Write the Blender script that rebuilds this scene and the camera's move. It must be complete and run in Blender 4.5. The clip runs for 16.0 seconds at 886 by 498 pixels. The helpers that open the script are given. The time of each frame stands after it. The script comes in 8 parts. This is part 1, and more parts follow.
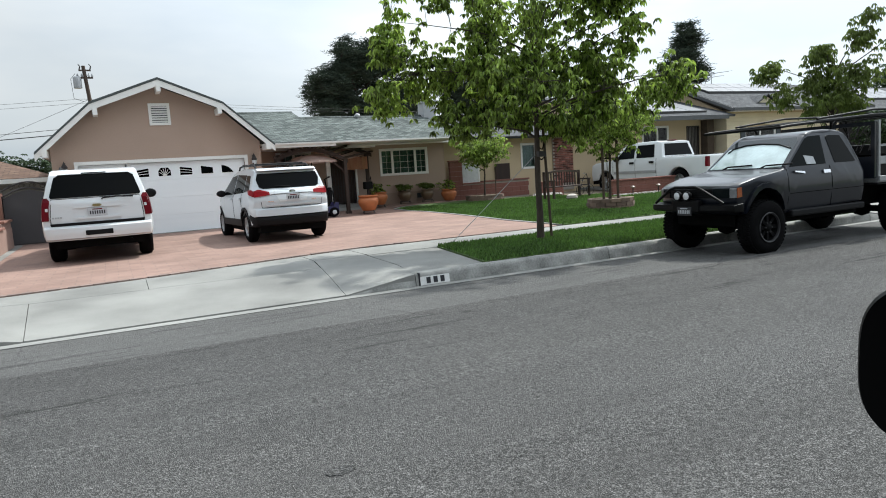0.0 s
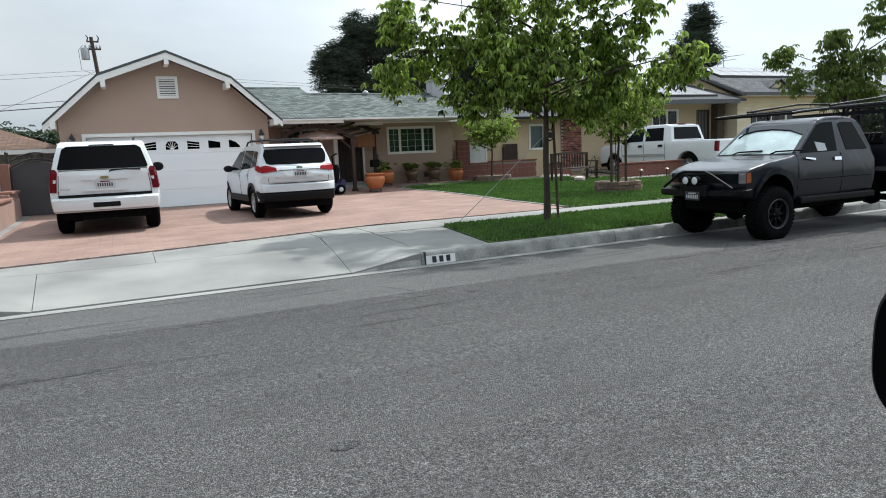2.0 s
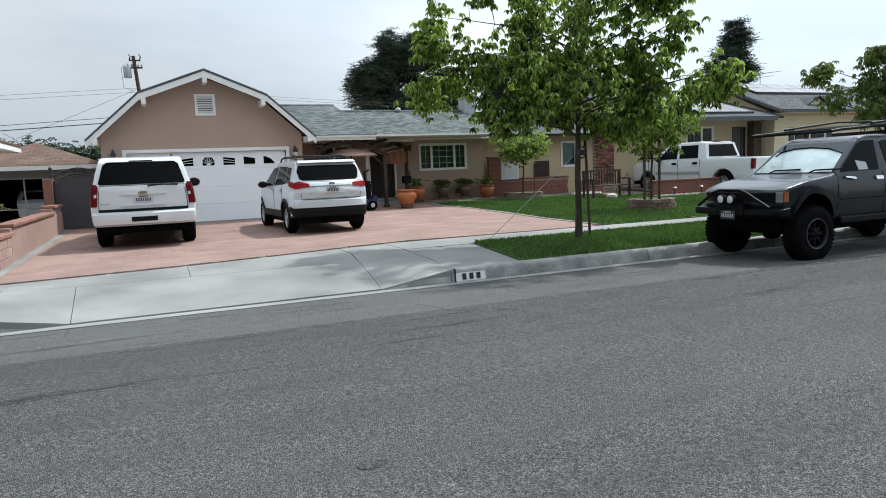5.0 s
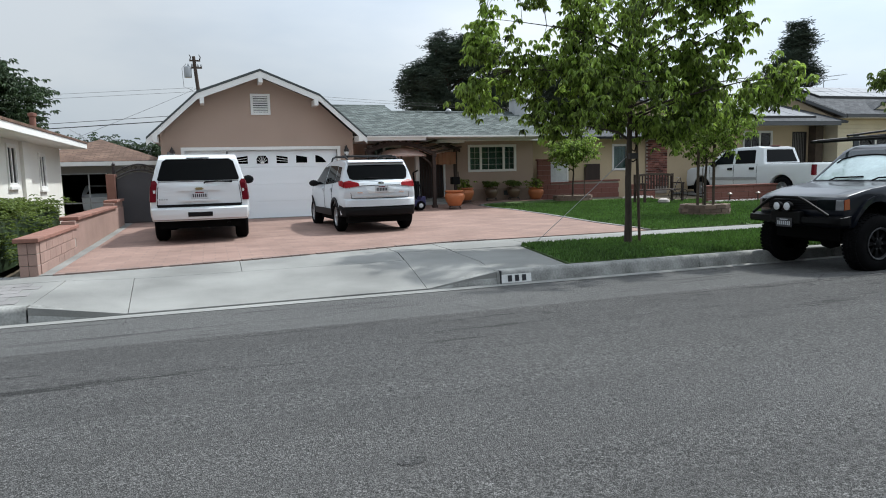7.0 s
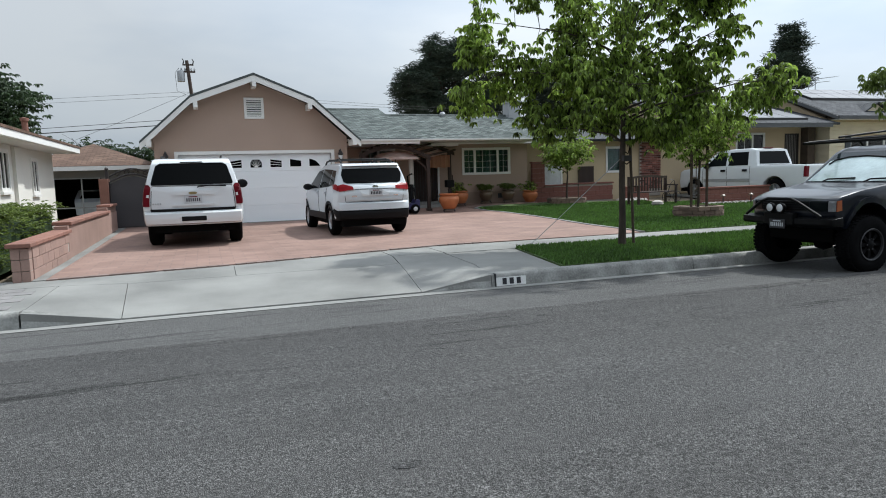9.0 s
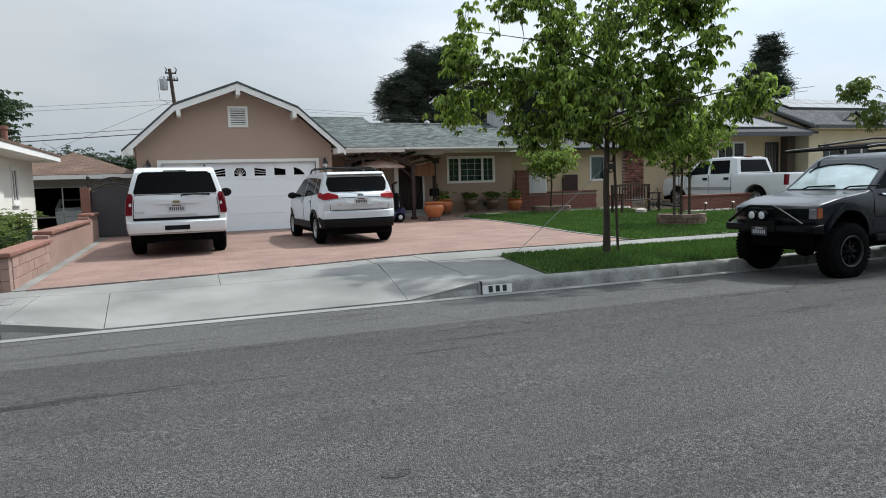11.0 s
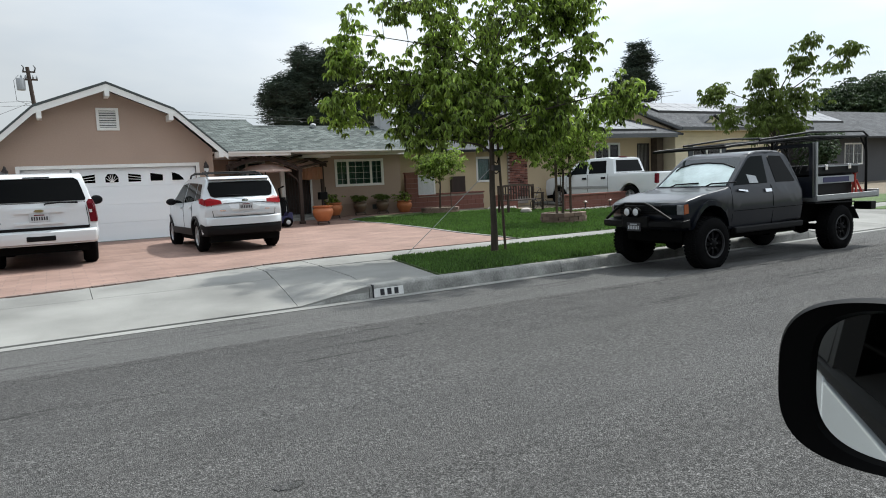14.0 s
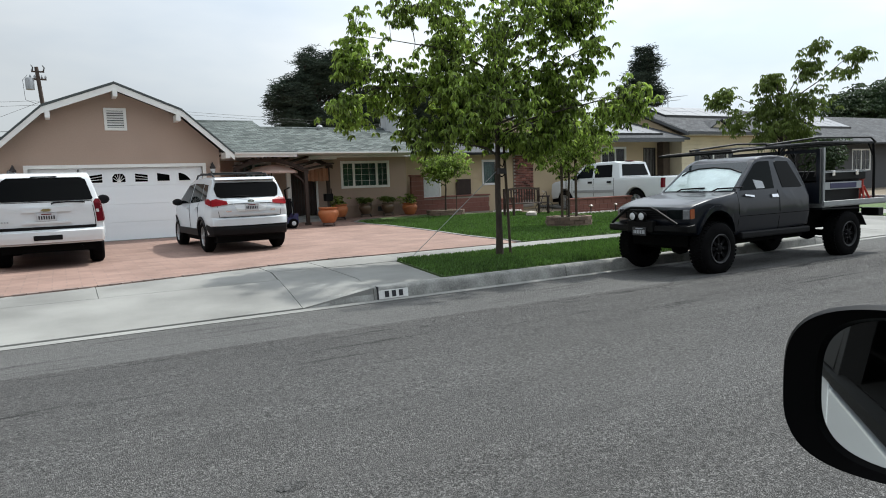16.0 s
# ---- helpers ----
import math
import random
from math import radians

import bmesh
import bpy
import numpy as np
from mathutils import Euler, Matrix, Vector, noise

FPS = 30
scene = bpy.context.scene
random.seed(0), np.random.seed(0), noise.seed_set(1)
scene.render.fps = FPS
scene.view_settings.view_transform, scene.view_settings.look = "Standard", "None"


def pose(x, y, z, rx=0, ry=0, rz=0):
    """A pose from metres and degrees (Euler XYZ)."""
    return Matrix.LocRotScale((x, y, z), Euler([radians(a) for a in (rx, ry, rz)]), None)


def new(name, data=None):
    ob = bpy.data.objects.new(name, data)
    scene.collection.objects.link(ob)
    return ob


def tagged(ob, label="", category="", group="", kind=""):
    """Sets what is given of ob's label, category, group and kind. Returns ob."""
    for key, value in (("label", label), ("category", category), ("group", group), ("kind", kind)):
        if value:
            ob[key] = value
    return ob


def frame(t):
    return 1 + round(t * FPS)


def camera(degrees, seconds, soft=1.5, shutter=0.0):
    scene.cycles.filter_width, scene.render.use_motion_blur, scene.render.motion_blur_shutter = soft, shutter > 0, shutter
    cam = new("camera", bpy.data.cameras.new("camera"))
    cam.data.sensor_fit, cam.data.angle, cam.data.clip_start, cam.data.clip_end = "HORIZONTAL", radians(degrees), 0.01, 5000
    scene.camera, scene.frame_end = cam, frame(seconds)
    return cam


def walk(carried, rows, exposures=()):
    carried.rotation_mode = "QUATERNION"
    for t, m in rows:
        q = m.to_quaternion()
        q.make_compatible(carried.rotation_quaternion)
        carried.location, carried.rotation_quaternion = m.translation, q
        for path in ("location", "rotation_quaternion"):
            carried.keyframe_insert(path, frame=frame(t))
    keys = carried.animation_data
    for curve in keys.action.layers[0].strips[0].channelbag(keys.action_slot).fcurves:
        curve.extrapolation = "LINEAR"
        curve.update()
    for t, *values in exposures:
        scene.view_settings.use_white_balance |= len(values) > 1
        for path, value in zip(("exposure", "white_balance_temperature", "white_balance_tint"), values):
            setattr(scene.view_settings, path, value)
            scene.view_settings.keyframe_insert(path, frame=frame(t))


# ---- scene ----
cam = camera(66.8, 16.0, soft=1.0)
PATH = [
    (0.0, -0.004, 0.024, 1.490, 83.58, 3.71, -26.44), (0.5, -0.006, 0.025, 1.490, 82.46, 3.32, -26.39), (1.0, -0.014, 0.014, 1.492, 82.87, 3.45, -27.57),
    (1.5, -0.016, 0.026, 1.490, 81.72, 2.74, -25.97), (2.0, -0.018, 0.027, 1.490, 81.88, 2.56, -25.85), (2.5, -0.018, 0.030, 1.490, 82.01, 2.33, -24.98),
    (3.0, -0.012, 0.032, 1.492, 81.89, 2.26, -24.59), (3.5, -0.006, 0.034, 1.496, 83.15, 1.75, -23.89), (3.7, -0.006, 0.034, 1.496, 83.59, 2.15, -23.91), (6.0, -0.010, 0.022, 1.508, 83.34, 1.94, -21.35),
    (6.5, -0.005, 0.005, 1.500, 84.44, 1.63, -18.97), (7.0, 0.000, 0.000, 1.500, 83.60, 1.45, -19.00), (7.5, 0.000, 0.000, 1.500, 84.03, 1.60, -19.60),
    (8.0, 0.000, 0.000, 1.500, 84.13, 1.87, -20.22), (8.5, 0.000, 0.000, 1.500, 84.02, 1.78, -19.61), (9.0, 0.000, 0.000, 1.500, 83.85, 1.70, -19.49),
    (9.5, 0.000, 0.000, 1.500, 84.16, 1.71, -19.71), (11.8, -0.024, 0.009, 1.495, 85.07, 1.92, -23.33), (12.0, -0.021, 0.007, 1.495, 85.77, 1.92, -24.73), (12.5, -0.006, 0.001, 1.498, 84.88, 1.80, -28.19),
    (13.0, 0.001, 0.006, 1.496, 84.77, 2.09, -29.58), (13.5, -0.003, 0.002, 1.498, 84.69, 2.42, -30.20), (14.0, -0.003, 0.002, 1.498, 84.38, 2.64, -30.18),
    (14.5, -0.001, 0.001, 1.499, 84.51, 2.38, -30.39), (15.0, -0.008, -0.007, 1.505, 85.52, 2.50, -30.30), (15.5, -0.012, -0.008, 1.504, 85.04, 2.39, -30.68),
    (16.0, -0.002, 0.002, 1.498, 84.62, 2.15, -29.70),
]
walk(cam, [(t, pose(x, y, z, a, b, c)) for t, x, y, z, a, b, c in PATH],
     [(0.0, 0.23, 6190, 5), (3.5, 0.17, 6030, 5), (7.0, 0.02, 6000, 6), (9.7, -0.08, 6020, 6), (12.5, 0.01, 6220, 6), (14.5, 0.10, 6240, 6), (16.0, 0.08, 6240, 6)])

# ---- world and sun: bright hazy overcast with a soft sun high behind the houses ----
SUN_FROM = Vector((0.66, 0.22, 1.0)).normalized()
sun = new("sun", bpy.data.lights.new("sun", "SUN"))
sun.data.energy, sun.data.angle, sun.data.color = 4.1, radians(2), (1.0, 0.96, 0.9)
sun.rotation_euler = SUN_FROM.to_track_quat("Z", "Y").to_euler()
world = bpy.data.worlds.new("world")
scene.world = world
world.use_nodes = True
wn, wl = world.node_tree.nodes, world.node_tree.links
wn.clear()
w_out, w_bg, w_sky = wn.new("ShaderNodeOutputWorld"), wn.new("ShaderNodeBackground"), wn.new("ShaderNodeTexSky")
w_sky.sky_type, w_sky.sun_disc = "NISHITA", False
w_sky.sun_elevation = math.asin(SUN_FROM.z)
w_sky.sun_rotation = math.atan2(SUN_FROM.x, SUN_FROM.y)
w_sky.dust_density = 3.0
w_co, w_map, w_noise, w_ramp, w_mix, w_hsv = (wn.new("ShaderNodeTexCoord"), wn.new("ShaderNodeMapping"), wn.new("ShaderNodeTexNoise"),
                                       wn.new("ShaderNodeValToRGB"), wn.new("ShaderNodeMix"), wn.new("ShaderNodeMix"))
w_map.inputs["Scale"].default_value = (1.0, 1.0, 3.0)
w_noise.inputs["Scale"].default_value, w_noise.inputs["Detail"].default_value = 1.8, 5.0
w_ramp.color_ramp.elements[0].position, w_ramp.color_ramp.elements[1].position = 0.36, 0.66
w_ramp.color_ramp.elements[0].color, w_ramp.color_ramp.elements[1].color = (0.60, 0.66, 0.74, 1), (0.89, 0.89, 0.89, 1)
w_mix.data_type = "RGBA"
w_mix.inputs[0].default_value = 0.82
wl.new(w_co.outputs["Generated"], w_map.inputs[0])
wl.new(w_map.outputs[0], w_noise.inputs["Vector"])
wl.new(w_noise.outputs[0], w_ramp.inputs[0])
w_hsv.data_type, w_hsv.blend_type = "RGBA", "MULTIPLY"
w_hsv.inputs[0].default_value = 1.0
w_hsv.inputs[7].default_value = (0.10, 0.10, 0.10, 1)
wl.new(w_sky.outputs[0], w_hsv.inputs[6])
wl.new(w_hsv.outputs[2], w_mix.inputs[6])
wl.new(w_ramp.outputs[0], w_mix.inputs[7])
w_bg.inputs[1].default_value = 1.0
# haze grows brighter towards the veiled sun
w_dot, w_glow, w_lit = wn.new("ShaderNodeVectorMath"), wn.new("ShaderNodeMapRange"), wn.new("ShaderNodeVectorMath")
w_dot.operation, w_lit.operation = "DOT_PRODUCT", "SCALE"
w_dot.inputs[1].default_value = SUN_FROM
for k, v in enumerate((0.30, 0.74, 0.86, 1.52)):
    w_glow.inputs[k + 1].default_value = v
wl.new(w_co.outputs["Generated"], w_dot.inputs[0])
wl.new(w_dot.outputs["Value"], w_glow.inputs[0])
wl.new(w_mix.outputs[2], w_lit.inputs[0])
wl.new(w_glow.outputs[0], w_lit.inputs["Scale"])
# an overcast dome is brighter overhead than at the horizon
w_sep, w_dome, w_all = wn.new("ShaderNodeSeparateXYZ"), wn.new("ShaderNodeMapRange"), wn.new("ShaderNodeVectorMath")
w_all.operation = "SCALE"
for k, v in enumerate((0.05, 0.75, 0.90, 1.34)):
    w_dome.inputs[k + 1].default_value = v
wl.new(w_co.outputs["Generated"], w_sep.inputs[0])
wl.new(w_sep.outputs[2], w_dome.inputs[0])
wl.new(w_lit.outputs[0], w_all.inputs[0])
wl.new(w_dome.outputs[0], w_all.inputs["Scale"])
wl.new(w_all.outputs[0], w_bg.inputs[0])
wl.new(w_bg.outputs[0], w_out.inputs[0])

# ---- materials ----
MATS = {}


def mat(name, color, rough=0.8, metal=0.0, var=0.12, scale=3.0, fine=40.0, fvar=0.08, bump=0.0, bscale=60.0, coat=0.0, spec=0.5, island=0.0,
        objvar=0.0, stretch=(1, 1, 1), trans=0.0):
    """A surface with broad stains, fine grain and relief, at metre scale."""
    if name in MATS:
        return MATS[name]
    m = bpy.data.materials.new(name)
    m.use_nodes = True
    n, l = m.node_tree.nodes, m.node_tree.links
    b = n["Principled BSDF"]
    b.inputs["Roughness"].default_value, b.inputs["Metallic"].default_value = rough, metal
    b.inputs["Coat Weight"].default_value, b.inputs["Coat Roughness"].default_value = coat, 0.04
    b.inputs["Specular IOR Level"].default_value = spec
    co = n.new("ShaderNodeTexCoord")
    mp = n.new("ShaderNodeMapping")
    mp.inputs["Scale"].default_value = stretch
    l.new(co.outputs["Object"], mp.inputs[0])

    def grain(sc, det):
        t = n.new("ShaderNodeTexNoise")
        t.inputs["Scale"].default_value, t.inputs["Detail"].default_value = sc, det
        l.new(mp.outputs[0], t.inputs["Vector"])
        return t.outputs[0]

    def math_(op, a, c):
        k = n.new("ShaderNodeMath")
        k.operation = op
        for i, v in enumerate((a, c)):
            if isinstance(v, (int, float)):
                k.inputs[i].default_value = v
            else:
                l.new(v, k.inputs[i])
        return k.outputs[0]
    big = math_("MULTIPLY", math_("SUBTRACT", grain(scale, 4), 0.5), 2 * var * 1.6)
    small = math_("MULTIPLY", math_("SUBTRACT", grain(fine, 3), 0.5), 2 * fvar * 1.6)
    total = math_("ADD", math_("ADD", big, small), 1.0)
    if island:
        g = n.new("ShaderNodeNewGeometry")
        total = math_("ADD", total, math_("MULTIPLY", math_("SUBTRACT", g.outputs["Random Per Island"], 0.5), 2 * island))
    if objvar:
        g = n.new("ShaderNodeObjectInfo")
        total = math_("ADD", total, math_("MULTIPLY", math_("SUBTRACT", g.outputs["Random"], 0.5), 2 * objvar))
    v = n.new("ShaderNodeVectorMath")
    v.operation = "SCALE"
    v.inputs[0].default_value = color
    l.new(total, v.inputs["Scale"])
    l.new(v.outputs[0], b.inputs["Base Color"])
    if bump:
        bp = n.new("ShaderNodeBump")
        bp.inputs["Strength"].default_value, bp.inputs["Distance"].default_value = bump, 0.01
        l.new(grain(bscale, 4), bp.inputs["Height"])
        l.new(bp.outputs[0], b.inputs["Normal"])
    if trans:
        out = n["Material Output"]
        tr, mx = n.new("ShaderNodeBsdfTranslucent"), n.new("ShaderNodeMixShader")
        mx.inputs[0].default_value = trans
        l.new(v.outputs[0], tr.inputs[0])
        l.new(b.outputs[0], mx.inputs[1])
        l.new(tr.outputs[0], mx.inputs[2])
        l.new(mx.outputs[0], out.inputs[0])
    MATS[name] = m
    return m


def brick_mat(name, c1, c2, mortar, w, h, gap, rough=0.85, bump=0.5, axes="xz", offset=0.5, var=0.2):
    """Courses with joints, laid by object coordinates in metres."""
    m = bpy.data.materials.new(name)
    m.use_nodes = True
    n, l = m.node_tree.nodes, m.node_tree.links
    b = n["Principled BSDF"]
    b.inputs["Roughness"].default_value, b.inputs["Specular IOR Level"].default_value = rough, 0.2
    co, sep, com, br = n.new("ShaderNodeTexCoord"), n.new("ShaderNodeSeparateXYZ"), n.new("ShaderNodeCombineXYZ"), n.new("ShaderNodeTexBrick")
    l.new(co.outputs["Object"], sep.inputs[0])
    for i, a in enumerate(axes):
        l.new(sep.outputs["xyz".index(a)], com.inputs[i])
    l.new(com.outputs[0], br.inputs["Vector"])
    br.offset = offset
    br.inputs["Scale"].default_value = 1.0
    br.inputs["Brick Width"].default_value, br.inputs["Row Height"].default_value, br.inputs["Mortar Size"].default_value = w, h, gap
    br.inputs["Color1"].default_value, br.inputs["Color2"].default_value, br.inputs["Mortar"].default_value = (*c1, 1), (*c2, 1), (*mortar, 1)
    no, mx = n.new("ShaderNodeTexNoise"), n.new("ShaderNodeMix")
    no.inputs["Scale"].default_value, no.inputs["Detail"].default_value = 1.3, 6
    l.new(co.outputs["Object"], no.inputs["Vector"])
    mr = n.new("ShaderNodeMapRange")
    mr.inputs[1].default_value, mr.inputs[2].default_value, mr.inputs[3].default_value, mr.inputs[4].default_value = 0.3, 0.7, 1 - var, 1 + var
    l.new(no.outputs[0], mr.inputs[0])
    vm = n.new("ShaderNodeVectorMath")
    vm.operation = "SCALE"
    l.new(br.outputs["Color"], vm.inputs[0])
    l.new(mr.outputs[0], vm.inputs["Scale"])
    l.new(vm.outputs[0], b.inputs["Base Color"])
    bp = n.new("ShaderNodeBump")
    bp.inputs["Strength"].default_value, bp.inputs["Distance"].default_value, bp.invert = bump, 0.01, True
    l.new(br.outputs["Fac"], bp.inputs["Height"])
    l.new(bp.outputs[0], b.inputs["Normal"])
    MATS[name] = m
    return m


def glass_mat(name, tint, mirror=0.10):
    """A clear pane: see-through with a sheen that grows at a slant."""
    m = bpy.data.materials.new(name)
    m.use_nodes = True
    n, l = m.node_tree.nodes, m.node_tree.links
    n.remove(n["Principled BSDF"])
    tr, gl, mx, fr = n.new("ShaderNodeBsdfTransparent"), n.new("ShaderNodeBsdfGlossy"), n.new("ShaderNodeMixShader"), n.new("ShaderNodeFresnel")
    tr.inputs[0].default_value = (*tint, 1)
    gl.inputs["Roughness"].default_value = 0.03
    fr.inputs[0].default_value = 1.5 + mirror * 3
    l.new(fr.outputs[0], mx.inputs[0])
    l.new(tr.outputs[0], mx.inputs[1])
    l.new(gl.outputs[0], mx.inputs[2])
    l.new(mx.outputs[0], n["Material Output"].inputs[0])
    MATS[name] = m
    return m


def asphalt_mat(name, color, torn=0.7, grain=1.0):
    """Worn street: speckled stones, broad dull patches, long wheel lanes, fine cracks."""
    m = mat(name, color, 0.9, var=0.0, fvar=0.0, spec=0.25)
    n, l = m.node_tree.nodes, m.node_tree.links
    b = n["Principled BSDF"]
    co = n.new("ShaderNodeTexCoord")

    def field(scale, detail, lo, hi, a, c, stretch=(1, 1, 1), rough=0.5):
        mp, t, r = n.new("ShaderNodeMapping"), n.new("ShaderNodeTexNoise"), n.new("ShaderNodeMapRange")
        mp.inputs["Scale"].default_value = stretch
        t.inputs["Scale"].default_value, t.inputs["Detail"].default_value, t.inputs["Roughness"].default_value = scale, detail, rough
        for k, v in enumerate((lo, hi, a, c)):
            r.inputs[k + 1].default_value = v
        l.new(co.outputs["Object"], mp.inputs[0])
        l.new(mp.outputs[0], t.inputs["Vector"])
        l.new(t.outputs[0], r.inputs[0])
        return r.outputs[0]

    def times(a, c):
        k = n.new("ShaderNodeMath")
        k.operation = "MULTIPLY"
        l.new(a, k.inputs[0])
        l.new(c, k.inputs[1])
        return k.outputs[0]
    stones = field(150, 1, 0.38, 0.62, 1.0 - 0.55 * grain, 1.0 + 0.54 * grain)
    chips = field(64, 2, 0.34, 0.66, 1.0 - 0.36 * grain, 1.0 + 0.36 * grain)
    gravel = field(27, 3, 0.36, 0.64, 1.0 - 0.15 * grain, 1.0 + 0.15 * grain)
    lanes = field(0.9, 4, 0.32, 0.68, 0.91, 1.08, (0.10, 1.0, 1))
    patches = field(0.5, 5, 0.35, 0.65, 0.93, 1.06)
    streaks = field(6.0, 6, 0.56, 0.66, 1.0, torn, (0.07, 1.0, 1), 0.7)
    wob, add, vo, crack = n.new("ShaderNodeTexNoise"), n.new("ShaderNodeVectorMath"), n.new("ShaderNodeTexVoronoi"), n.new("ShaderNodeMapRange")
    wob.inputs["Scale"].default_value, wob.inputs["Detail"].default_value = 1.4, 6
    l.new(co.outputs["Object"], wob.inputs["Vector"])
    add.operation = "MULTIPLY_ADD"
    add.inputs[1].default_value = (0.9, 0.9, 0)
    l.new(wob.outputs["Color"], add.inputs[0])
    l.new(co.outputs["Object"], add.inputs[2])
    vo.feature, vo.inputs["Scale"].default_value = "DISTANCE_TO_EDGE", 0.42
    l.new(add.outputs[0], vo.inputs["Vector"])
    for k, v in enumerate((0.0008, 0.0035, 0.55, 1.0)):
        crack.inputs[k + 1].default_value = v
    l.new(vo.outputs["Distance"], crack.inputs[0])
    mask = field(0.5, 2, 0.50, 0.62, 0.0, 1.0)
    mx = n.new("ShaderNodeMix")
    mx.inputs[2].default_value = 1.0
    l.new(mask, mx.inputs[0])
    l.new(crack.outputs[0], mx.inputs[3])
    total = times(times(times(times(stones, chips), gravel), times(lanes, patches)), times(streaks, mx.outputs[0]))
    sc = n.new("ShaderNodeVectorMath")
    sc.operation = "SCALE"
    sc.inputs[0].default_value = color
    l.new(total, sc.inputs["Scale"])
    l.new(sc.outputs[0], b.inputs["Base Color"])
    bp = n.new("ShaderNodeBump")
    bp.inputs["Strength"].default_value, bp.inputs["Distance"].default_value = 1.0, 0.006
    l.new(stones, bp.inputs["Height"])
    l.new(bp.outputs[0], b.inputs["Normal"])
    return m


ASPHALT = asphalt_mat("asphalt", (0.1020, 0.1000, 0.0975), 0.82, 1.1)
OIL = asphalt_mat("oil_soaked_asphalt", (0.080, 0.079, 0.078), 0.8, 1.1)
ASPHALT_OLD = asphalt_mat("asphalt_old", (0.090, 0.088, 0.086), 0.40)
ASPHALT_EDGE = asphalt_mat("asphalt_edge", (0.106, 0.1045, 0.102), 0.55, 0.6)
CONCRETE = mat("concrete", (0.214, 0.213, 0.200), 0.9, var=0.40, scale=0.8, fine=70, fvar=0.1, bump=0.3, bscale=150)
CURB = mat("curb_concrete", (0.262, 0.262, 0.246), 0.9, var=0.55, scale=3.6, fine=38, fvar=0.28, bump=0.4, bscale=120)
GUTTER = mat("gutter_concrete", (0.245, 0.245, 0.232), 0.9, var=0.3, scale=1.5, fine=60, fvar=0.15, bump=0.4, bscale=120, stretch=(0.4, 2, 1))
PAVER = brick_mat("pavers", (0.243, 0.160, 0.132), (0.280, 0.189, 0.156), (0.205, 0.145, 0.124), 0.40, 0.22, 0.008, bump=0.35, axes="xy", var=0.17)
PAVER_EDGE = mat("paver_edge", (0.225, 0.165, 0.143), 0.9, var=0.2, scale=4, bump=0.4, objvar=0.2)
EARTH = mat("earth", (0.16, 0.13, 0.09), 0.95, var=0.3, scale=0.5, fine=20, fvar=0.3, bump=0.5, bscale=30)
# pale stucco with the shade of the eaves mixed into its colour
STUCCO_EAVE_SHADE = mat("stucco_eave_shade", (0.27, 0.265, 0.25), 0.95, var=0.08, scale=0.7, fine=30, fvar=0.05, bump=0.4, bscale=70)
# far house's stucco, its porch shade put into the base colour
STUCCO_SHADE = mat("stucco_in_shade", (0.080, 0.080, 0.084), 0.95, var=0.1, scale=0.7, fine=30, fvar=0.06, bump=0.4, bscale=70)
TURF = mat("turf", (0.060, 0.100, 0.024), 0.95, var=0.35, scale=0.9, fine=30, fvar=0.4, bump=0.8, bscale=45)
BLADE = mat("grass_blade", (0.074, 0.146, 0.025), 0.7, var=0.3, scale=0.8, island=0.45, trans=0.3)
STUCCO = mat("stucco_tan", (0.415, 0.308, 0.247), 0.95, var=0.06, scale=0.8, fine=30, fvar=0.06, bump=0.5, bscale=70)
STUCCO_LOW = mat("stucco_brown", (0.34, 0.25, 0.20), 0.95, var=0.08, scale=0.8, fine=30, fvar=0.06, bump=0.5, bscale=70)
STUCCO_YEL = mat("stucco_cream", (0.55, 0.435, 0.285), 0.95, var=0.06, scale=0.7, fine=30, fvar=0.05, bump=0.4, bscale=70)
STUCCO_WHITE = mat("stucco_white", (0.74, 0.72, 0.66), 0.95, var=0.05, scale=0.7, fine=30, fvar=0.05, bump=0.4, bscale=70)
TRIM = mat("white_trim", (0.78, 0.77, 0.74), 0.6, var=0.05, scale=2, fvar=0.04)
TRIM_DARK = mat("drip_edge", (0.06, 0.07, 0.07), 0.6, var=0.1)
DOOR_WHITE = mat("door_white", (0.86, 0.885, 0.90), 0.5, var=0.03, scale=1.2, fine=50, fvar=0.03, bump=0.15, bscale=90, stretch=(0.3, 1, 4))
SHINGLE = brick_mat("shingle_grey_green", (0.042, 0.053, 0.050), (0.155, 0.176, 0.168), (0.036, 0.043, 0.040), 0.26, 0.13, 0.014, bump=0.8, axes="xy", var=0.22)
SHINGLE_GREY = brick_mat("shingle_dark", (0.05, 0.053, 0.06), (0.09, 0.094, 0.10), (0.035, 0.036, 0.04), 0.30, 0.14, 0.012, bump=0.6, axes="xy", var=0.22)
SHINGLE_RED = brick_mat("shingle_red_brown", (0.112, 0.070, 0.051), (0.172, 0.112, 0.082), (0.070, 0.044, 0.033), 0.30, 0.14, 0.012, bump=0.6, axes="xy", var=0.22)
BLOCK_RED = mat("block_red", (0.215, 0.092, 0.072), 0.92, var=0.2, scale=1.5, bump=0.5, bscale=60)
BLOCK_PINK = mat("block_pink", (0.31, 0.205, 0.17), 0.92, var=0.15, scale=2, bump=0.5, bscale=60, objvar=0.08)
CAP_RED = mat("cap_red", (0.235, 0.115, 0.085), 0.9, var=0.2, scale=2, bump=0.5, objvar=0.12)
BRICK = mat("old_brick", (0.235, 0.10, 0.078), 0.92, var=0.3, scale=6, bump=0.5, objvar=0.75)
MORTAR = mat("mortar", (0.36, 0.32, 0.28), 0.95, bump=0.4)
SIDING = mat("siding_cream", (0.66, 0.58, 0.42), 0.8, var=0.08, scale=1.5)
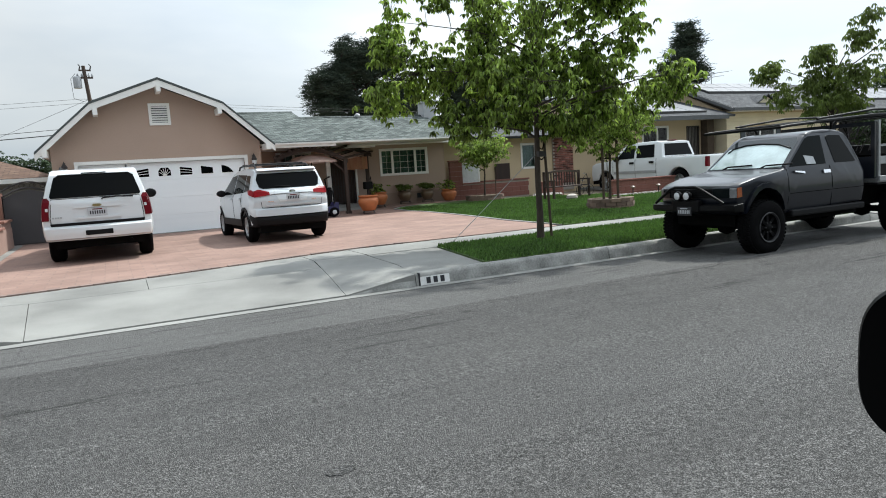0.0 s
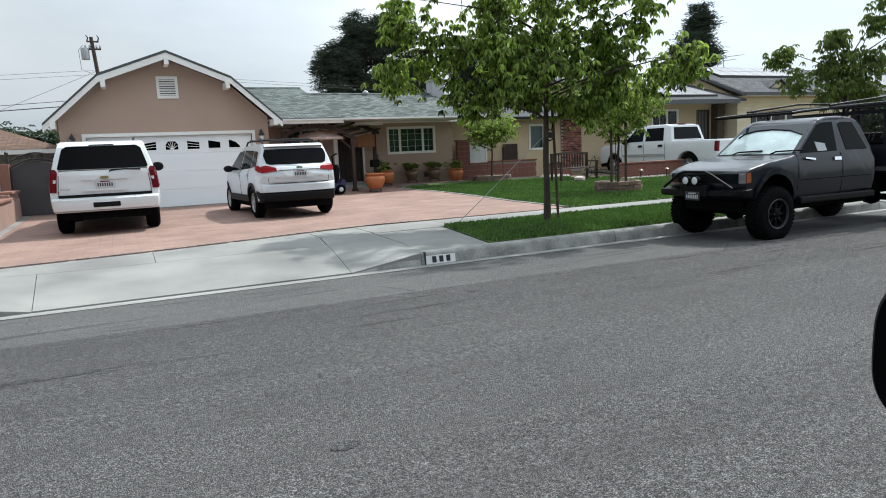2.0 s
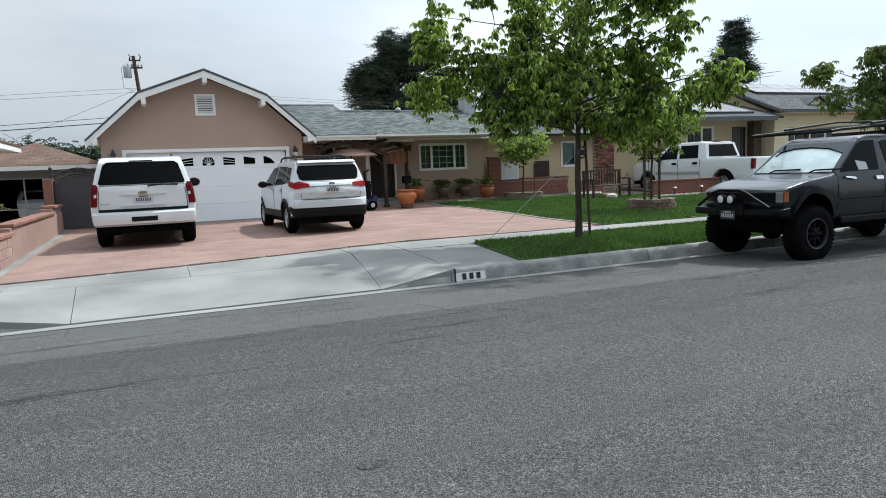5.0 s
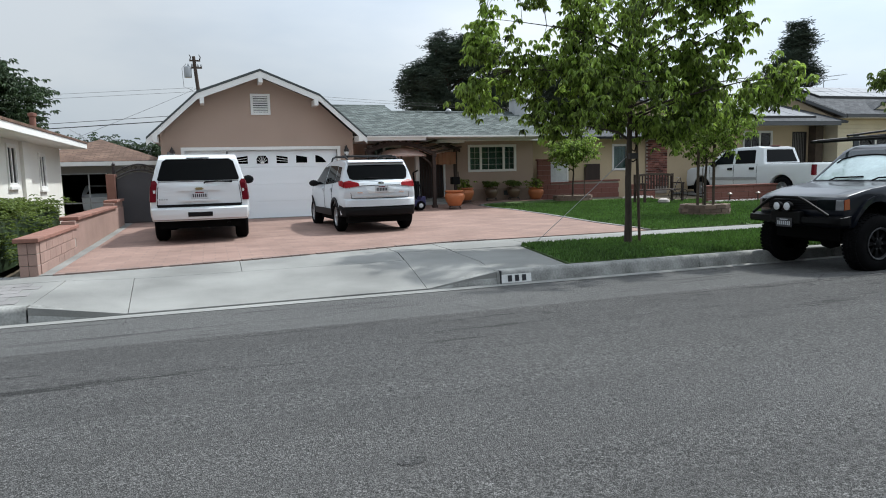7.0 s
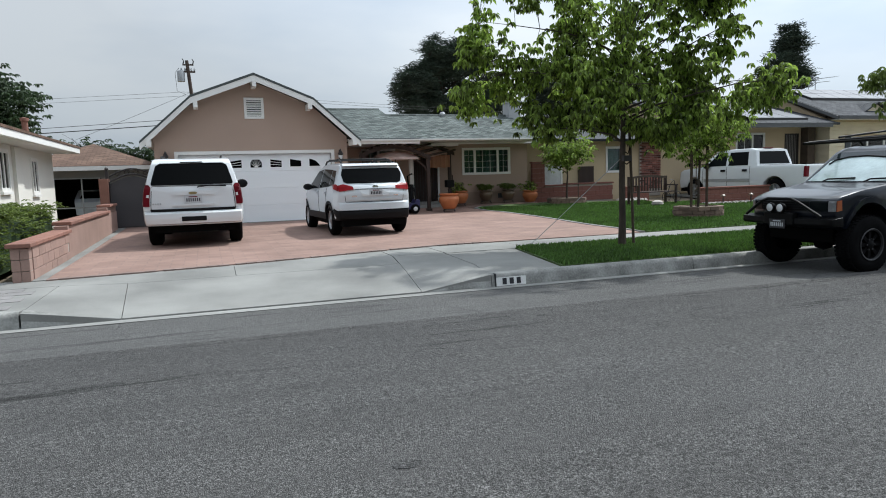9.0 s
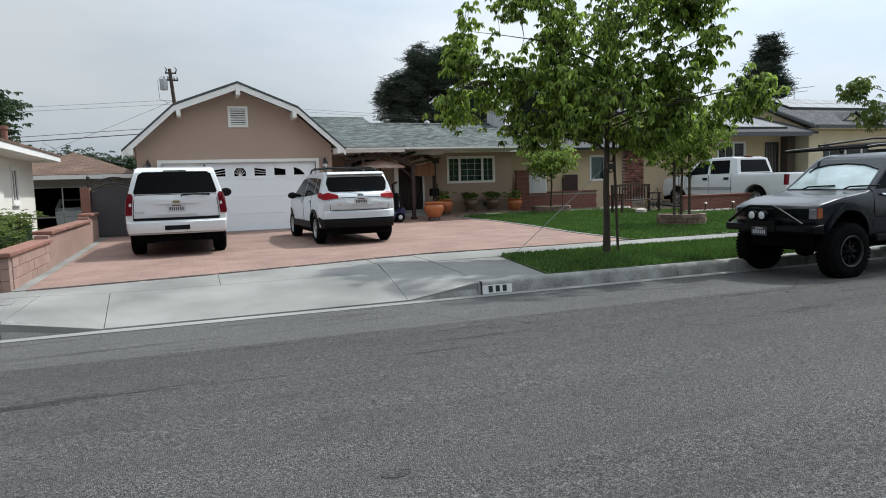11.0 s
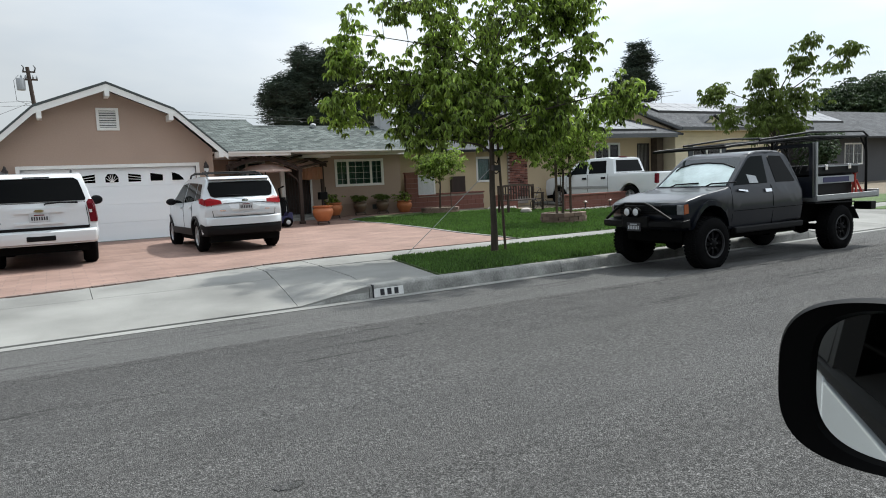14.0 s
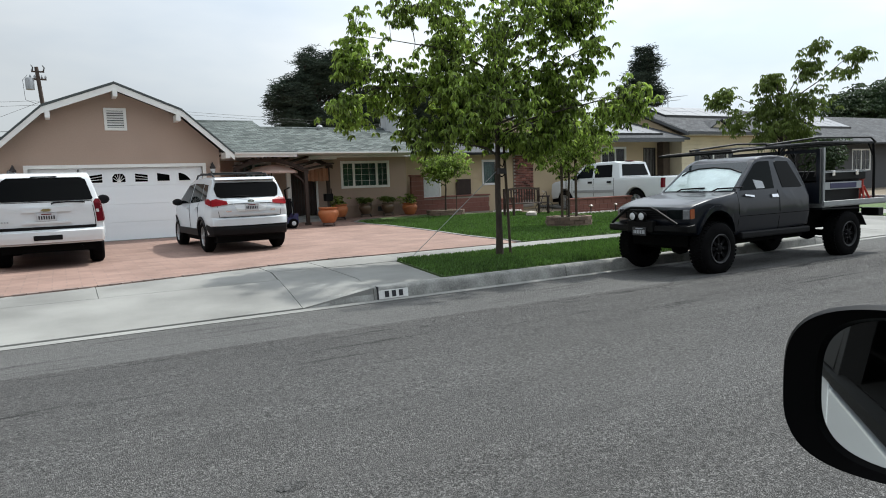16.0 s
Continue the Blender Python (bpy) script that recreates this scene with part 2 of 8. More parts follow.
WOOD_DARK = mat("wood_dark", (0.036, 0.020, 0.014), 0.7, var=0.3, scale=5, bump=0.3, bscale=40, stretch=(1, 1, 0.2))
WOOD_STAKE = mat("wood_stake", (0.07, 0.05, 0.035), 0.85, var=0.3, scale=5, bump=0.4)
WOOD_GREY = mat("wood_grey", (0.28, 0.26, 0.24), 0.85, var=0.2, scale=4, bump=0.4)
BARK = mat("bark", (0.052, 0.040, 0.031), 0.95, var=0.35, scale=7, fine=40, fvar=0.25, bump=0.9, bscale=35, stretch=(1, 1, 0.3))
LEAF = mat("leaf_bright", (0.205, 0.285, 0.052), 0.45, var=0.4, scale=1.1, island=0.85, trans=0.5)
LEAF_MID = mat("leaf_mid", (0.125, 0.172, 0.034), 0.55, var=0.25, scale=0.8, island=0.4, trans=0.35)
LEAF_DARK = mat("leaf_dark", (0.04, 0.070, 0.026), 0.65, var=0.3, scale=0.5, island=0.4, trans=0.2)
NEEDLE = mat("needle", (0.050, 0.072, 0.050), 0.75, var=0.45, scale=0.5, island=0.5, trans=0.12)
TERRA = mat("terracotta", (0.42, 0.14, 0.05), 0.55, var=0.2, scale=5, fine=40, bump=0.2)
TERRA_DARK = mat("glazed_brown", (0.12, 0.08, 0.05), 0.35, var=0.2, scale=5)
STONE = mat("ring_stone", (0.190, 0.132, 0.102), 0.95, var=0.2, scale=6, bump=0.8, bscale=40, objvar=0.35)
STEEL_BLACK = mat("black_steel", (0.003, 0.003, 0.0033), 0.5, var=0.2, scale=6, spec=0.15)
IRON = mat("wrought_iron", (0.03, 0.025, 0.025), 0.55, var=0.2, scale=5)
GATE_MESH = mat("gate_mesh", (0.055, 0.052, 0.055), 0.8, var=0.15, scale=2, fine=300, fvar=0.3)
ALU = mat("aluminium", (0.36, 0.37, 0.375), 0.5, metal=0.7, var=0.12, scale=4)
CHROME = mat("chrome", (0.75, 0.75, 0.76), 0.12, metal=1.0, var=0.04)
PAINT_WHITE = mat("car_white", (0.66, 0.685, 0.70), 0.35, var=0.03, scale=1.0, fvar=0.01, coat=0.8)
PAINT_SILVER = mat("car_silver_white", (0.57, 0.61, 0.64), 0.32, var=0.03, scale=1.0, fvar=0.01, coat=0.8)
PAINT_GREY = mat("car_grey", (0.0060, 0.0082, 0.0145), 0.36, metal=0.3, var=0.18, scale=1.4, fvar=0.06, coat=0.45, spec=0.35)
PLASTIC = mat("black_plastic", (0.007, 0.007, 0.008), 0.55, var=0.15, scale=4, spec=0.15)
MIRROR_BLACK = mat("mirror_shell_black", (0.0025, 0.0025, 0.0026), 0.55, var=0.1, spec=0.07)
UNDERSIDE = mat("underside", (0.004, 0.004, 0.004), 0.95, var=0.1, spec=0.1)
RUBBER = mat("rubber", (0.005, 0.005, 0.0053), 0.9, var=0.3, scale=8, bump=0.5, bscale=60, spec=0.06)
TINT = mat("tinted_glass", (0.0025, 0.003, 0.0033), 0.04, var=0.02, spec=0.07)
SMOKE = mat("smoked_glass", (0.006, 0.0085, 0.009), 0.04, var=0.1, scale=2, spec=0.045)
SUNSHADE = mat("silver_sunshade", (0.44, 0.54, 0.54), 0.35, metal=0.3, var=0.25, scale=3.5, bump=0.8, bscale=8, coat=1.0)
WINDSHIELD = mat("windscreen_glass", (0.02, 0.026, 0.030), 0.05, var=0.1, scale=2, spec=0.35)
LAMP_RED = mat("lamp_red", (0.22, 0.003, 0.007), 0.35, var=0.3, scale=12, spec=0.12)
LAMP_RED_DEEP = mat("lamp_red_deep", (0.115, 0.003, 0.009), 0.35, var=0.3, scale=12, spec=0.15)
LAMP_GREY = mat("lamp_grey", (0.16, 0.165, 0.17), 0.2, var=0.3, scale=14, coat=0.3)
FASCIA = mat("fascia_dark", (0.085, 0.088, 0.092), 0.75, var=0.15, scale=2)
SHUTTER = mat("shutter_slate", (0.045, 0.055, 0.065), 0.7, var=0.1)
RIM_LIP = mat("rim_lip", (0.04, 0.04, 0.042), 0.45, metal=0.4, var=0.25, scale=9)
LAMP_CLEAR = mat("lamp_clear", (0.62, 0.64, 0.65), 0.15, var=0.1, scale=12, coat=1.0)
LAMP_AMBER = mat("lamp_amber", (0.30, 0.07, 0.03), 0.2, var=0.1, coat=1.0)
PLATE = mat("plate_white", (0.50, 0.52, 0.54), 0.5, var=0.04)
PLATE_BLACK = mat("plate_black", (0.03, 0.03, 0.034), 0.5, var=0.2, scale=9)
INK = mat("ink_dark", (0.02, 0.02, 0.025), 0.7)
PAINT_STENCIL = mat("stencil_white", (0.72, 0.72, 0.70), 0.8, var=0.12, scale=9, fine=60, fvar=0.1)
GOLD = mat("emblem_gold", (0.34, 0.27, 0.13), 0.3, metal=0.8)
RIM_ALLOY = mat("rim_alloy", (0.42, 0.43, 0.44), 0.35, metal=0.8, var=0.1)
RIM_BLACK = mat("rim_black", (0.004, 0.004, 0.0045), 0.6, var=0.3, spec=0.08)
PANE = glass_mat("pane", (0.62, 0.68, 0.66), 0.0)
CURTAIN = mat("curtain", (0.36, 0.52, 0.48), 0.9, var=0.35, scale=3, stretch=(4, 1, 0.3))
# near-black stands in for the shade inside rooms, vent and bay
INTERIOR_SHADE = mat("interior_shade", (0.02, 0.018, 0.016), 0.95, var=0.2)
SOLAR = mat("solar_panel", (0.13, 0.135, 0.15), 0.4, var=0.1, scale=0.6, coat=0.12, spec=0.3)
SOLAR_FRAME = mat("solar_frame", (0.02, 0.02, 0.02), 0.5)
GALV = mat("galvanised", (0.38, 0.39, 0.40), 0.5, metal=0.4, var=0.12, scale=3)
POLE_WOOD = mat("pole_wood", (0.07, 0.05, 0.04), 0.9, var=0.2)
WIRE = mat("wire", (0.03, 0.03, 0.03), 0.7)
CLOTH = mat("parasol_cloth", (0.74, 0.56, 0.49), 0.9, var=0.08, scale=2, trans=0.3)
SHADE_CLOTH = mat("shade_cloth", (0.42, 0.22, 0.13), 0.9, var=0.12, scale=2, trans=0.25)
TOY_BLUE = mat("toy_blue", (0.02, 0.02, 0.08), 0.4, var=0.1)
JACK_RED = mat("jack_red", (0.42, 0.03, 0.015), 0.5, var=0.15)
PEBBLE = mat("pebble", (0.35, 0.32, 0.29), 0.9, var=0.2, island=0.3)


# ---- building helpers ----
def part(name, bm, material, parent=None, label="", smooth=False, bevel=0.0):
    """One mesh object out of a bmesh, under a thing or a part."""
    me = bpy.data.meshes.new(name)
    bmesh.ops.recalc_face_normals(bm, faces=bm.faces)
    if smooth:
        for f in bm.faces:
            f.smooth = True
        for e in bm.edges:
            if len(e.link_faces) == 2 and e.calc_face_angle(0) > 0.7:
                e.smooth = False
    bm.to_mesh(me)
    bm.free()
    me.materials.append(material)
    ob = new(name, me)
    if parent:
        ob.parent = parent
    if label:
        tagged(ob, label)
    if bevel:
        md = ob.modifiers.new("bevel", "BEVEL")
        md.width, md.segments, md.limit_method, md.angle_limit = bevel, 2, "ANGLE", radians(35)
    return ob


def thing(name, label, category, at=(0, 0, 0), rz=0.0, group="", kind=""):
    ob = new(name)
    ob.empty_display_size = 0.2
    ob.matrix_world = pose(*at, 0, 0, rz)
    return tagged(ob, label, category, group, kind)


def add_box(bm, x0, x1, y0, y1, z0, z1):
    v = [bm.verts.new((x, y, z)) for z in (z0, z1) for y in (y0, y1) for x in (x0, x1)]
    for q in ((0, 2, 3, 1), (4, 5, 7, 6), (0, 1, 5, 4), (2, 6, 7, 3), (0, 4, 6, 2), (1, 3, 7, 5)):
        bm.faces.new([v[i] for i in q])
    return bm


def box(x0, x1, y0, y1, z0, z1):
    return add_box(bmesh.new(), x0, x1, y0, y1, z0, z1)


def add_tube(bm, a, b, r0, r1=None, n=8, caps=True):
    a, b = Vector(a), Vector(b)
    r1 = r0 if r1 is None else r1
    d = (b - a).normalized()
    u = d.orthogonal().normalized()
    w = d.cross(u)
    rings = []
    for p, r in ((a, r0), (b, r1)):
        rings.append([bm.verts.new(p + (u * math.cos(2 * math.pi * i / n) + w * math.sin(2 * math.pi * i / n)) * r) for i in range(n)])
    for i in range(n):
        bm.faces.new((rings[0][i], rings[0][(i + 1) % n], rings[1][(i + 1) % n], rings[1][i]))
    if caps:
        bm.faces.new(rings[0][::-1])
        bm.faces.new(rings[1])
    return bm


def add_path(bm, pts, radii, n=7):
    """A tapering round bar through points."""
    pts = [Vector(p) for p in pts]
    rings = []
    for i, p in enumerate(pts):
        d = (pts[min(i + 1, len(pts) - 1)] - pts[max(i - 1, 0)]).normalized()
        u = Vector((0.31, 0.95, 0.05)).cross(d)
        u = u.normalized() if u.length > 0.05 else d.orthogonal().normalized()
        w = d.cross(u)
        r = radii[i] if isinstance(radii, (list, tuple)) else radii
        rings.append([bm.verts.new(p + (u * math.cos(2 * math.pi * k / n) + w * math.sin(2 * math.pi * k / n)) * r) for k in range(n)])
    for a, b in zip(rings, rings[1:]):
        for k in range(n):
            bm.faces.new((a[k], a[(k + 1) % n], b[(k + 1) % n], b[k]))
    bm.faces.new(rings[0][::-1])
    bm.faces.new(rings[-1])
    return bm


def add_prism(bm, poly, lo, hi, axis="z"):
    """A polygon pushed along an axis. poly: pairs of the two other coordinates, in xyz order."""
    def at(p, h):
        return {"x": (h, p[0], p[1]), "y": (p[0], h, p[1]), "z": (p[0], p[1], h)}[axis]
    a = [bm.verts.new(at(p, lo)) for p in poly]
    b = [bm.verts.new(at(p, hi)) for p in poly]
    bm.faces.new(a[::-1])
    bm.faces.new(b)
    for i in range(len(poly)):
        j = (i + 1) % len(poly)
        bm.faces.new((a[i], a[j], b[j], b[i]))
    return bm


def prism(poly, lo, hi, axis="z"):
    return add_prism(bmesh.new(), poly, lo, hi, axis)


def add_slab(bm, quad, thick):
    """A flat plate from corner points, thickened downwards along its normal."""
    q = [Vector(p) for p in quad]
    nrm = (q[1] - q[0]).cross(q[2] - q[1]).normalized()
    if nrm.z < 0:
        nrm = -nrm
    a = [bm.verts.new(p) for p in q]
    b = [bm.verts.new(p - nrm * thick) for p in q]
    bm.faces.new(a)
    bm.faces.new(b[::-1])
    for i in range(len(q)):
        j = (i + 1) % len(q)
        bm.faces.new((a[i], b[i], b[j], a[j]))
    return bm


def slab(quad, thick):
    return add_slab(bmesh.new(), quad, thick)


def lathe(profile, n=20, bm=None, m=None, caps=True):
    """A turned form about z from (radius, height) pairs."""
    bm = bm or bmesh.new()
    m = m or Matrix.Identity(4)
    rings = []
    for r, h in profile:
        rings.append([bm.verts.new(m @ Vector((r * math.cos(2 * math.pi * i / n), r * math.sin(2 * math.pi * i / n), h))) for i in range(n)])
    for a, b in zip(rings, rings[1:]):
        for i in range(n):
            bm.faces.new((a[i], a[(i + 1) % n], b[(i + 1) % n], b[i]))
    if caps and profile[0][0] > 1e-4:
        bm.faces.new(rings[0][::-1])
    if caps and profile[-1][0] > 1e-4:
        bm.faces.new(rings[-1])
    return bm


def lerp(x, xs, ys):
    return float(np.interp(x, xs, ys))


GROUND_Y = (8.2, 8.4, 11.0, 15.5, 21.5, 24.0)
GROUND_Z = (0.0, 0.17, 0.17, 0.19, 0.25, 0.40)


def gz(y):
    """Height of the lots above the gutter."""
    return lerp(y, GROUND_Y, GROUND_Z)


# ---- ground, street, pavements ----
def sheet(name, poly, dz, material, parent=None, thick=0.08, label="", cuts=GROUND_Y):
    """A flat piece that follows the rise of the lots."""
    bm = bmesh.new()
    f = bm.faces.new([bm.verts.new((x, y, 0)) for x, y in poly])
    bmesh.ops.triangulate(bm, faces=[f])
    for y in cuts:
        bmesh.ops.bisect_plane(bm, geom=bm.verts[:] + bm.edges[:] + bm.faces[:], plane_co=(0, y, 0), plane_no=(0, 1, 0))
    bmesh.ops.recalc_face_normals(bm, faces=bm.faces)
    if bm.faces and sum(q.normal.z for q in bm.faces) < 0:
        bmesh.ops.reverse_faces(bm, faces=bm.faces)
    for v in bm.verts:
        v.co.z = gz(v.co.y) + dz
    r = bmesh.ops.extrude_face_region(bm, geom=bm.faces[:])
    for v in r["geom"]:
        if isinstance(v, bmesh.types.BMVert):
            v.co.z -= thick
    return part(name, bm, material, parent, label)


def strip(name, rows, x0, x1, material, label="", category="", n=1):
    """A long ribbon along the street from (y, z) rows."""
    bm = bmesh.new()
    grid = [[bm.verts.new((x0 + (x1 - x0) * i / n, y, z)) for i in range(n + 1)] for y, z in rows]
    for a, b in zip(grid, grid[1:]):
        for i in range(n):
            bm.faces.new((a[i], a[i + 1], b[i + 1], b[i]))
    return tagged(part(name, bm, material), label, category, kind="structure")


strip("ground", [(-600, -0.12), (8.28, -0.12), (11, -0.02), (15.5, 0.10), (21.5, 0.16), (24, 0.30), (700, 0.30)], -700, 700, EARTH,
      "bare brown earth under the lots", "ground")
SEAM = 5.0
strip("road", [(-3.2, 0.0), (-2.2, 0.04), (2.0, 0.09), (4.0, 0.072), (SEAM, 0.063)], -120, 160, ASPHALT,
      "worn grey asphalt street with fine cracks", "road")
strip("road_shoulder", [(SEAM, 0.059), (6.2, 0.045), (6.55, 0.037)], -120, 160, ASPHALT_OLD, "older darker asphalt with fine torn cracks", "road")
strip("road_edge", [(6.55, 0.037), (7.3, 0.02), (8.06, 0.0)], -120, 160, ASPHALT_EDGE, "smooth grey asphalt along the gutter", "road")
ro = random.Random(5)
bm = bmesh.new()
bm.faces.new([bm.verts.new((0.86 + 0.075 * ro.uniform(0.85, 1.12) * math.cos(k * 0.196), 3.1 + 0.05 * ro.uniform(0.85, 1.12) * math.sin(k * 0.196), 0.0842)) for k in range(32)])
tagged(part("oil_stain", bm, OIL), "small dark oil stain soaked into the asphalt", "stain", kind="structure")
strip("gutter", [(8.04, 0.006), (8.10, 0.012), (8.30, 0.004)], -60, 60, GUTTER, "pale concrete gutter lip along the curb", "gutter")


def curb_run(name, x0, x1, h0, h1, label):
    """Cast curb with a sloped face and a rounded nose."""
    bm = bmesh.new()
    rings = []
    for x, h in ((x0, h0), (x1, h1)):
        sec = [(8.20, 0.0), (8.215, h * 0.75), (8.235, h * 0.93), (8.265, h), (8.40, h), (8.40, -0.1)]
        rings.append([bm.verts.new((x, y, z)) for y, z in sec])
    for i in range(5):
        bm.faces.new((rings[0][i], rings[1][i], rings[1][i + 1], rings[0][i + 1]))
    for r in rings:
        bm.faces.new(r)
    return tagged(part(name, bm, CURB, None, smooth=True), label, "curb", "street curb", "structure")


CURB_H = 0.18
curb_run("curb", 2.60, 3.55, 0.02, CURB_H, "weathered concrete curb sloping down to the driveway")
curb_run("curb", -1.95, -1.0, CURB_H, 0.02, "weathered concrete curb sloping down to the driveway")
for i in range(3):
    curb_run("curb", 3.56 + 3.3 * i, 3.55 + 3.3 * (i + 1), CURB_H, CURB_H, "weathered grey concrete street curb")
curb_run("curb", 13.46, 14.5, CURB_H, 0.02, "weathered concrete curb sloping down to the next driveway")
curb_run("curb", 19.5, 20.5, 0.02, CURB_H, "weathered concrete curb sloping down to the next driveway")
for i in range(7):
    curb_run("curb", 20.51 + 3.05 * i, 20.50 + 3.05 * (i + 1), CURB_H, CURB_H, "weathered grey concrete street curb")
for i in range(5):
    curb_run("curb", -1.96 - 3.05 * (i + 1), -1.97 - 3.05 * i, CURB_H, CURB_H, "weathered grey concrete street curb")

apron = thing("driveway_apron", "pale concrete driveway apron with scored joints", "driveway", kind="structure")


def apron_z(x, y):
    edge = lerp(x, (-1.95, -1.0, 2.6, 3.55), (CURB_H - 0.005, 0.025, 0.025, CURB_H - 0.005))
    if y > 11:
        return gz(y)
    return edge + (gz(11.0) - edge) * min(1.0, max(0.0, (y - 8.2) / 2.8))


def apron_panel(poly):
    bm = bmesh.new()
    f = bm.faces.new([bm.verts.new((x, y, 0)) for x, y in poly])
    bmesh.ops.triangulate(bm, faces=[f])
    for x in (-1.0, 2.6, 3.55):
        bmesh.ops.bisect_plane(bm, geom=bm.verts[:] + bm.edges[:] + bm.faces[:], plane_co=(x, 0, 0), plane_no=(1, 0, 0))
    for y in (9.2, 10.2, 11.0):
        bmesh.ops.bisect_plane(bm, geom=bm.verts[:] + bm.edges[:] + bm.faces[:], plane_co=(0, y, 0), plane_no=(0, 1, 0))
    for v in bm.verts:
        v.co.z = apron_z(v.co.x, v.co.y)
    bmesh.ops.recalc_face_normals(bm, faces=bm.faces)
    if sum(q.normal.z for q in bm.faces) < 0:
        bmesh.ops.reverse_faces(bm, faces=bm.faces)
    r = bmesh.ops.extrude_face_region(bm, geom=bm.faces[:])
    for v in r["geom"]:
        if isinstance(v, bmesh.types.BMVert):
            v.co.z -= 0.12
    part("slab", bm, CONCRETE, apron)


G = 0.004
apron_panel([(-1.95, 8.21), (-0.97 - G, 8.21), (-1.10 - G, 10.30), (-1.95, 10.30)])
apron_panel([(-0.97 + G, 8.21), (2.57 - G, 8.21), (2.86 - G, 10.3), (0.36 + G, 10.3), (0.36 - G, 10.3), (-1.10 + G, 10.3)])
apron_panel([(2.57 + G, 8.21), (3.55, 8.21), (3.75 - G, 9.3), (3.88 - G, 11.1), (2.97 + G, 11.1), (2.86 + G, 10.3)])
apron_panel([(3.57, 8.41), (4.72, 8.41), (5.2, 10.95), (3.88 + G, 10.95), (3.76 + G, 9.3)])
apron_panel([(-1.10 + G, 10.31), (0.36 - G, 10.31), (0.37 - G, 11.6), (-1.96, 11.2), (-1.96, 10.31)])
apron_panel([(0.36 + G, 10.31), (2.85 - G, 10.31), (2.96 - G, 11.1), (2.96, 12.3), (0.37 + G, 11.7)])
apron_panel([(2.97 + G, 11.115), (3.90 - G, 11.115), (3.90 - G, 12.6), (2.97 + G, 12.4)])

pave = thing("pavement", "pale concrete pavement slabs along the lots", "pavement", kind="structure")
x = 3.90
while x < 34:
    x1 = x + (1.55 if x > 4 else 1.6)
    sheet("slab", [(x + G, 10.97), (x1 - G, 10.97), (x1 - G, 12.12), (x + G, 12.12)], 0.004, CONCRETE, pave)
    x = x1
x = -1.96
while x > -14:
    sheet("slab", [(x - 1.5 + G, 8.41), (x - G, 8.41), (x - G, 10.30), (x - 1.5 + G, 10.30)], 0.0, CONCRETE, pave)
    sheet("slab", [(x - 1.5 + G, 10.32), (x - G, 10.32), (x - G, 11.15), (x - 1.5 + G, 11.15)], 0.0, CONCRETE, pave)
    x -= 1.5
# stamped stone pattern on the paved verge
STAMP = mat("stamped_stone", (0.215, 0.205, 0.200), 0.92, var=0.2, scale=3, fine=60, bump=0.5, bscale=50, objvar=0.12)
verge = thing("paved_verge", "pale stamped flagstone verge beside the curb", "paving", kind="structure")
for r in range(6):
    for c in range(15):
        xa, ya = -2.15 - c * 0.34 - (r % 2) * 0.17, 8.55 + r * 0.28
        sheet("flagstone", [(xa - 0.325, ya), (xa, ya), (xa - 0.01, ya + 0.265), (xa - 0.32, ya + 0.262)], 0.006, STAMP, verge, 0.02)

PAVED = [(-2.25, 11.0), (-0.68, 11.2), (0.40, 11.36), (1.65, 11.64), (3.17, 12.02), (4.39, 12.25), (5.2, 12.2), (8.75, 12.15), (8.86, 12.7), (8.94, 14.57),
         (9.15, 16.3), (9.29, 17.97), (9.40, 20.2), (9.38, 20.82), (9.22, 21.8), (9.05, 22.6), (9.0, 23.1), (9.9, 23.5), (12.3, 23.6), (12.3, 24.48), (4.4, 24.48),
         (4.4, 21.9), (-2.25, 21.9)]
tagged(sheet("driveway", PAVED, 0.014, PAVER), "red-pink stamped paver driveway with faint joints", "driveway", kind="structure")
sheet_l = sheet("mowing_strip", [(-2.55, 11.0), (-2.26, 11.0), (-2.26, 21.9), (-2.65, 21.9)], 0.012, CONCRETE)
tagged(sheet_l, "narrow concrete strip beside the driveway", "strip", kind="structure")
sill = sheet("garage_threshold", [(-0.7, 21.42), (3.9, 21.42), (3.9, 21.9), (-0.7, 21.9)], 0.022, CONCRETE)
tagged(sill, "pale concrete threshold at the garage door", "threshold", kind="structure")

# edge course of single pavers along the concrete
course = thing("paver_course", "row of red-brown edge pavers along the driveway", "paving", kind="structure")
run = [Vector((a, b, 0)) for a, b in PAVED[:7]]
edge_me = None
for a, b in zip(run, run[1:]):
    k, ln = 0, (b - a).length
    while k * 0.165 + 0.15 < ln:
        p = a.lerp(b, (k * 0.165 + 0.08) / ln)
        if edge_me is None:
            ob = part("paver", box(-0.076, 0.076, -0.05, 0.05, -0.03, 0.022), PAVER_EDGE, course)
            edge_me = ob.data
        else:
            ob = new("paver", edge_me)
            ob.parent = course
        ob.matrix_local = pose(p.x, p.y, gz(p.y), 0, 0, math.degrees(math.atan2(b.y - a.y, b.x - a.x)) + random.uniform(-1.5, 1.5))
        k += 1

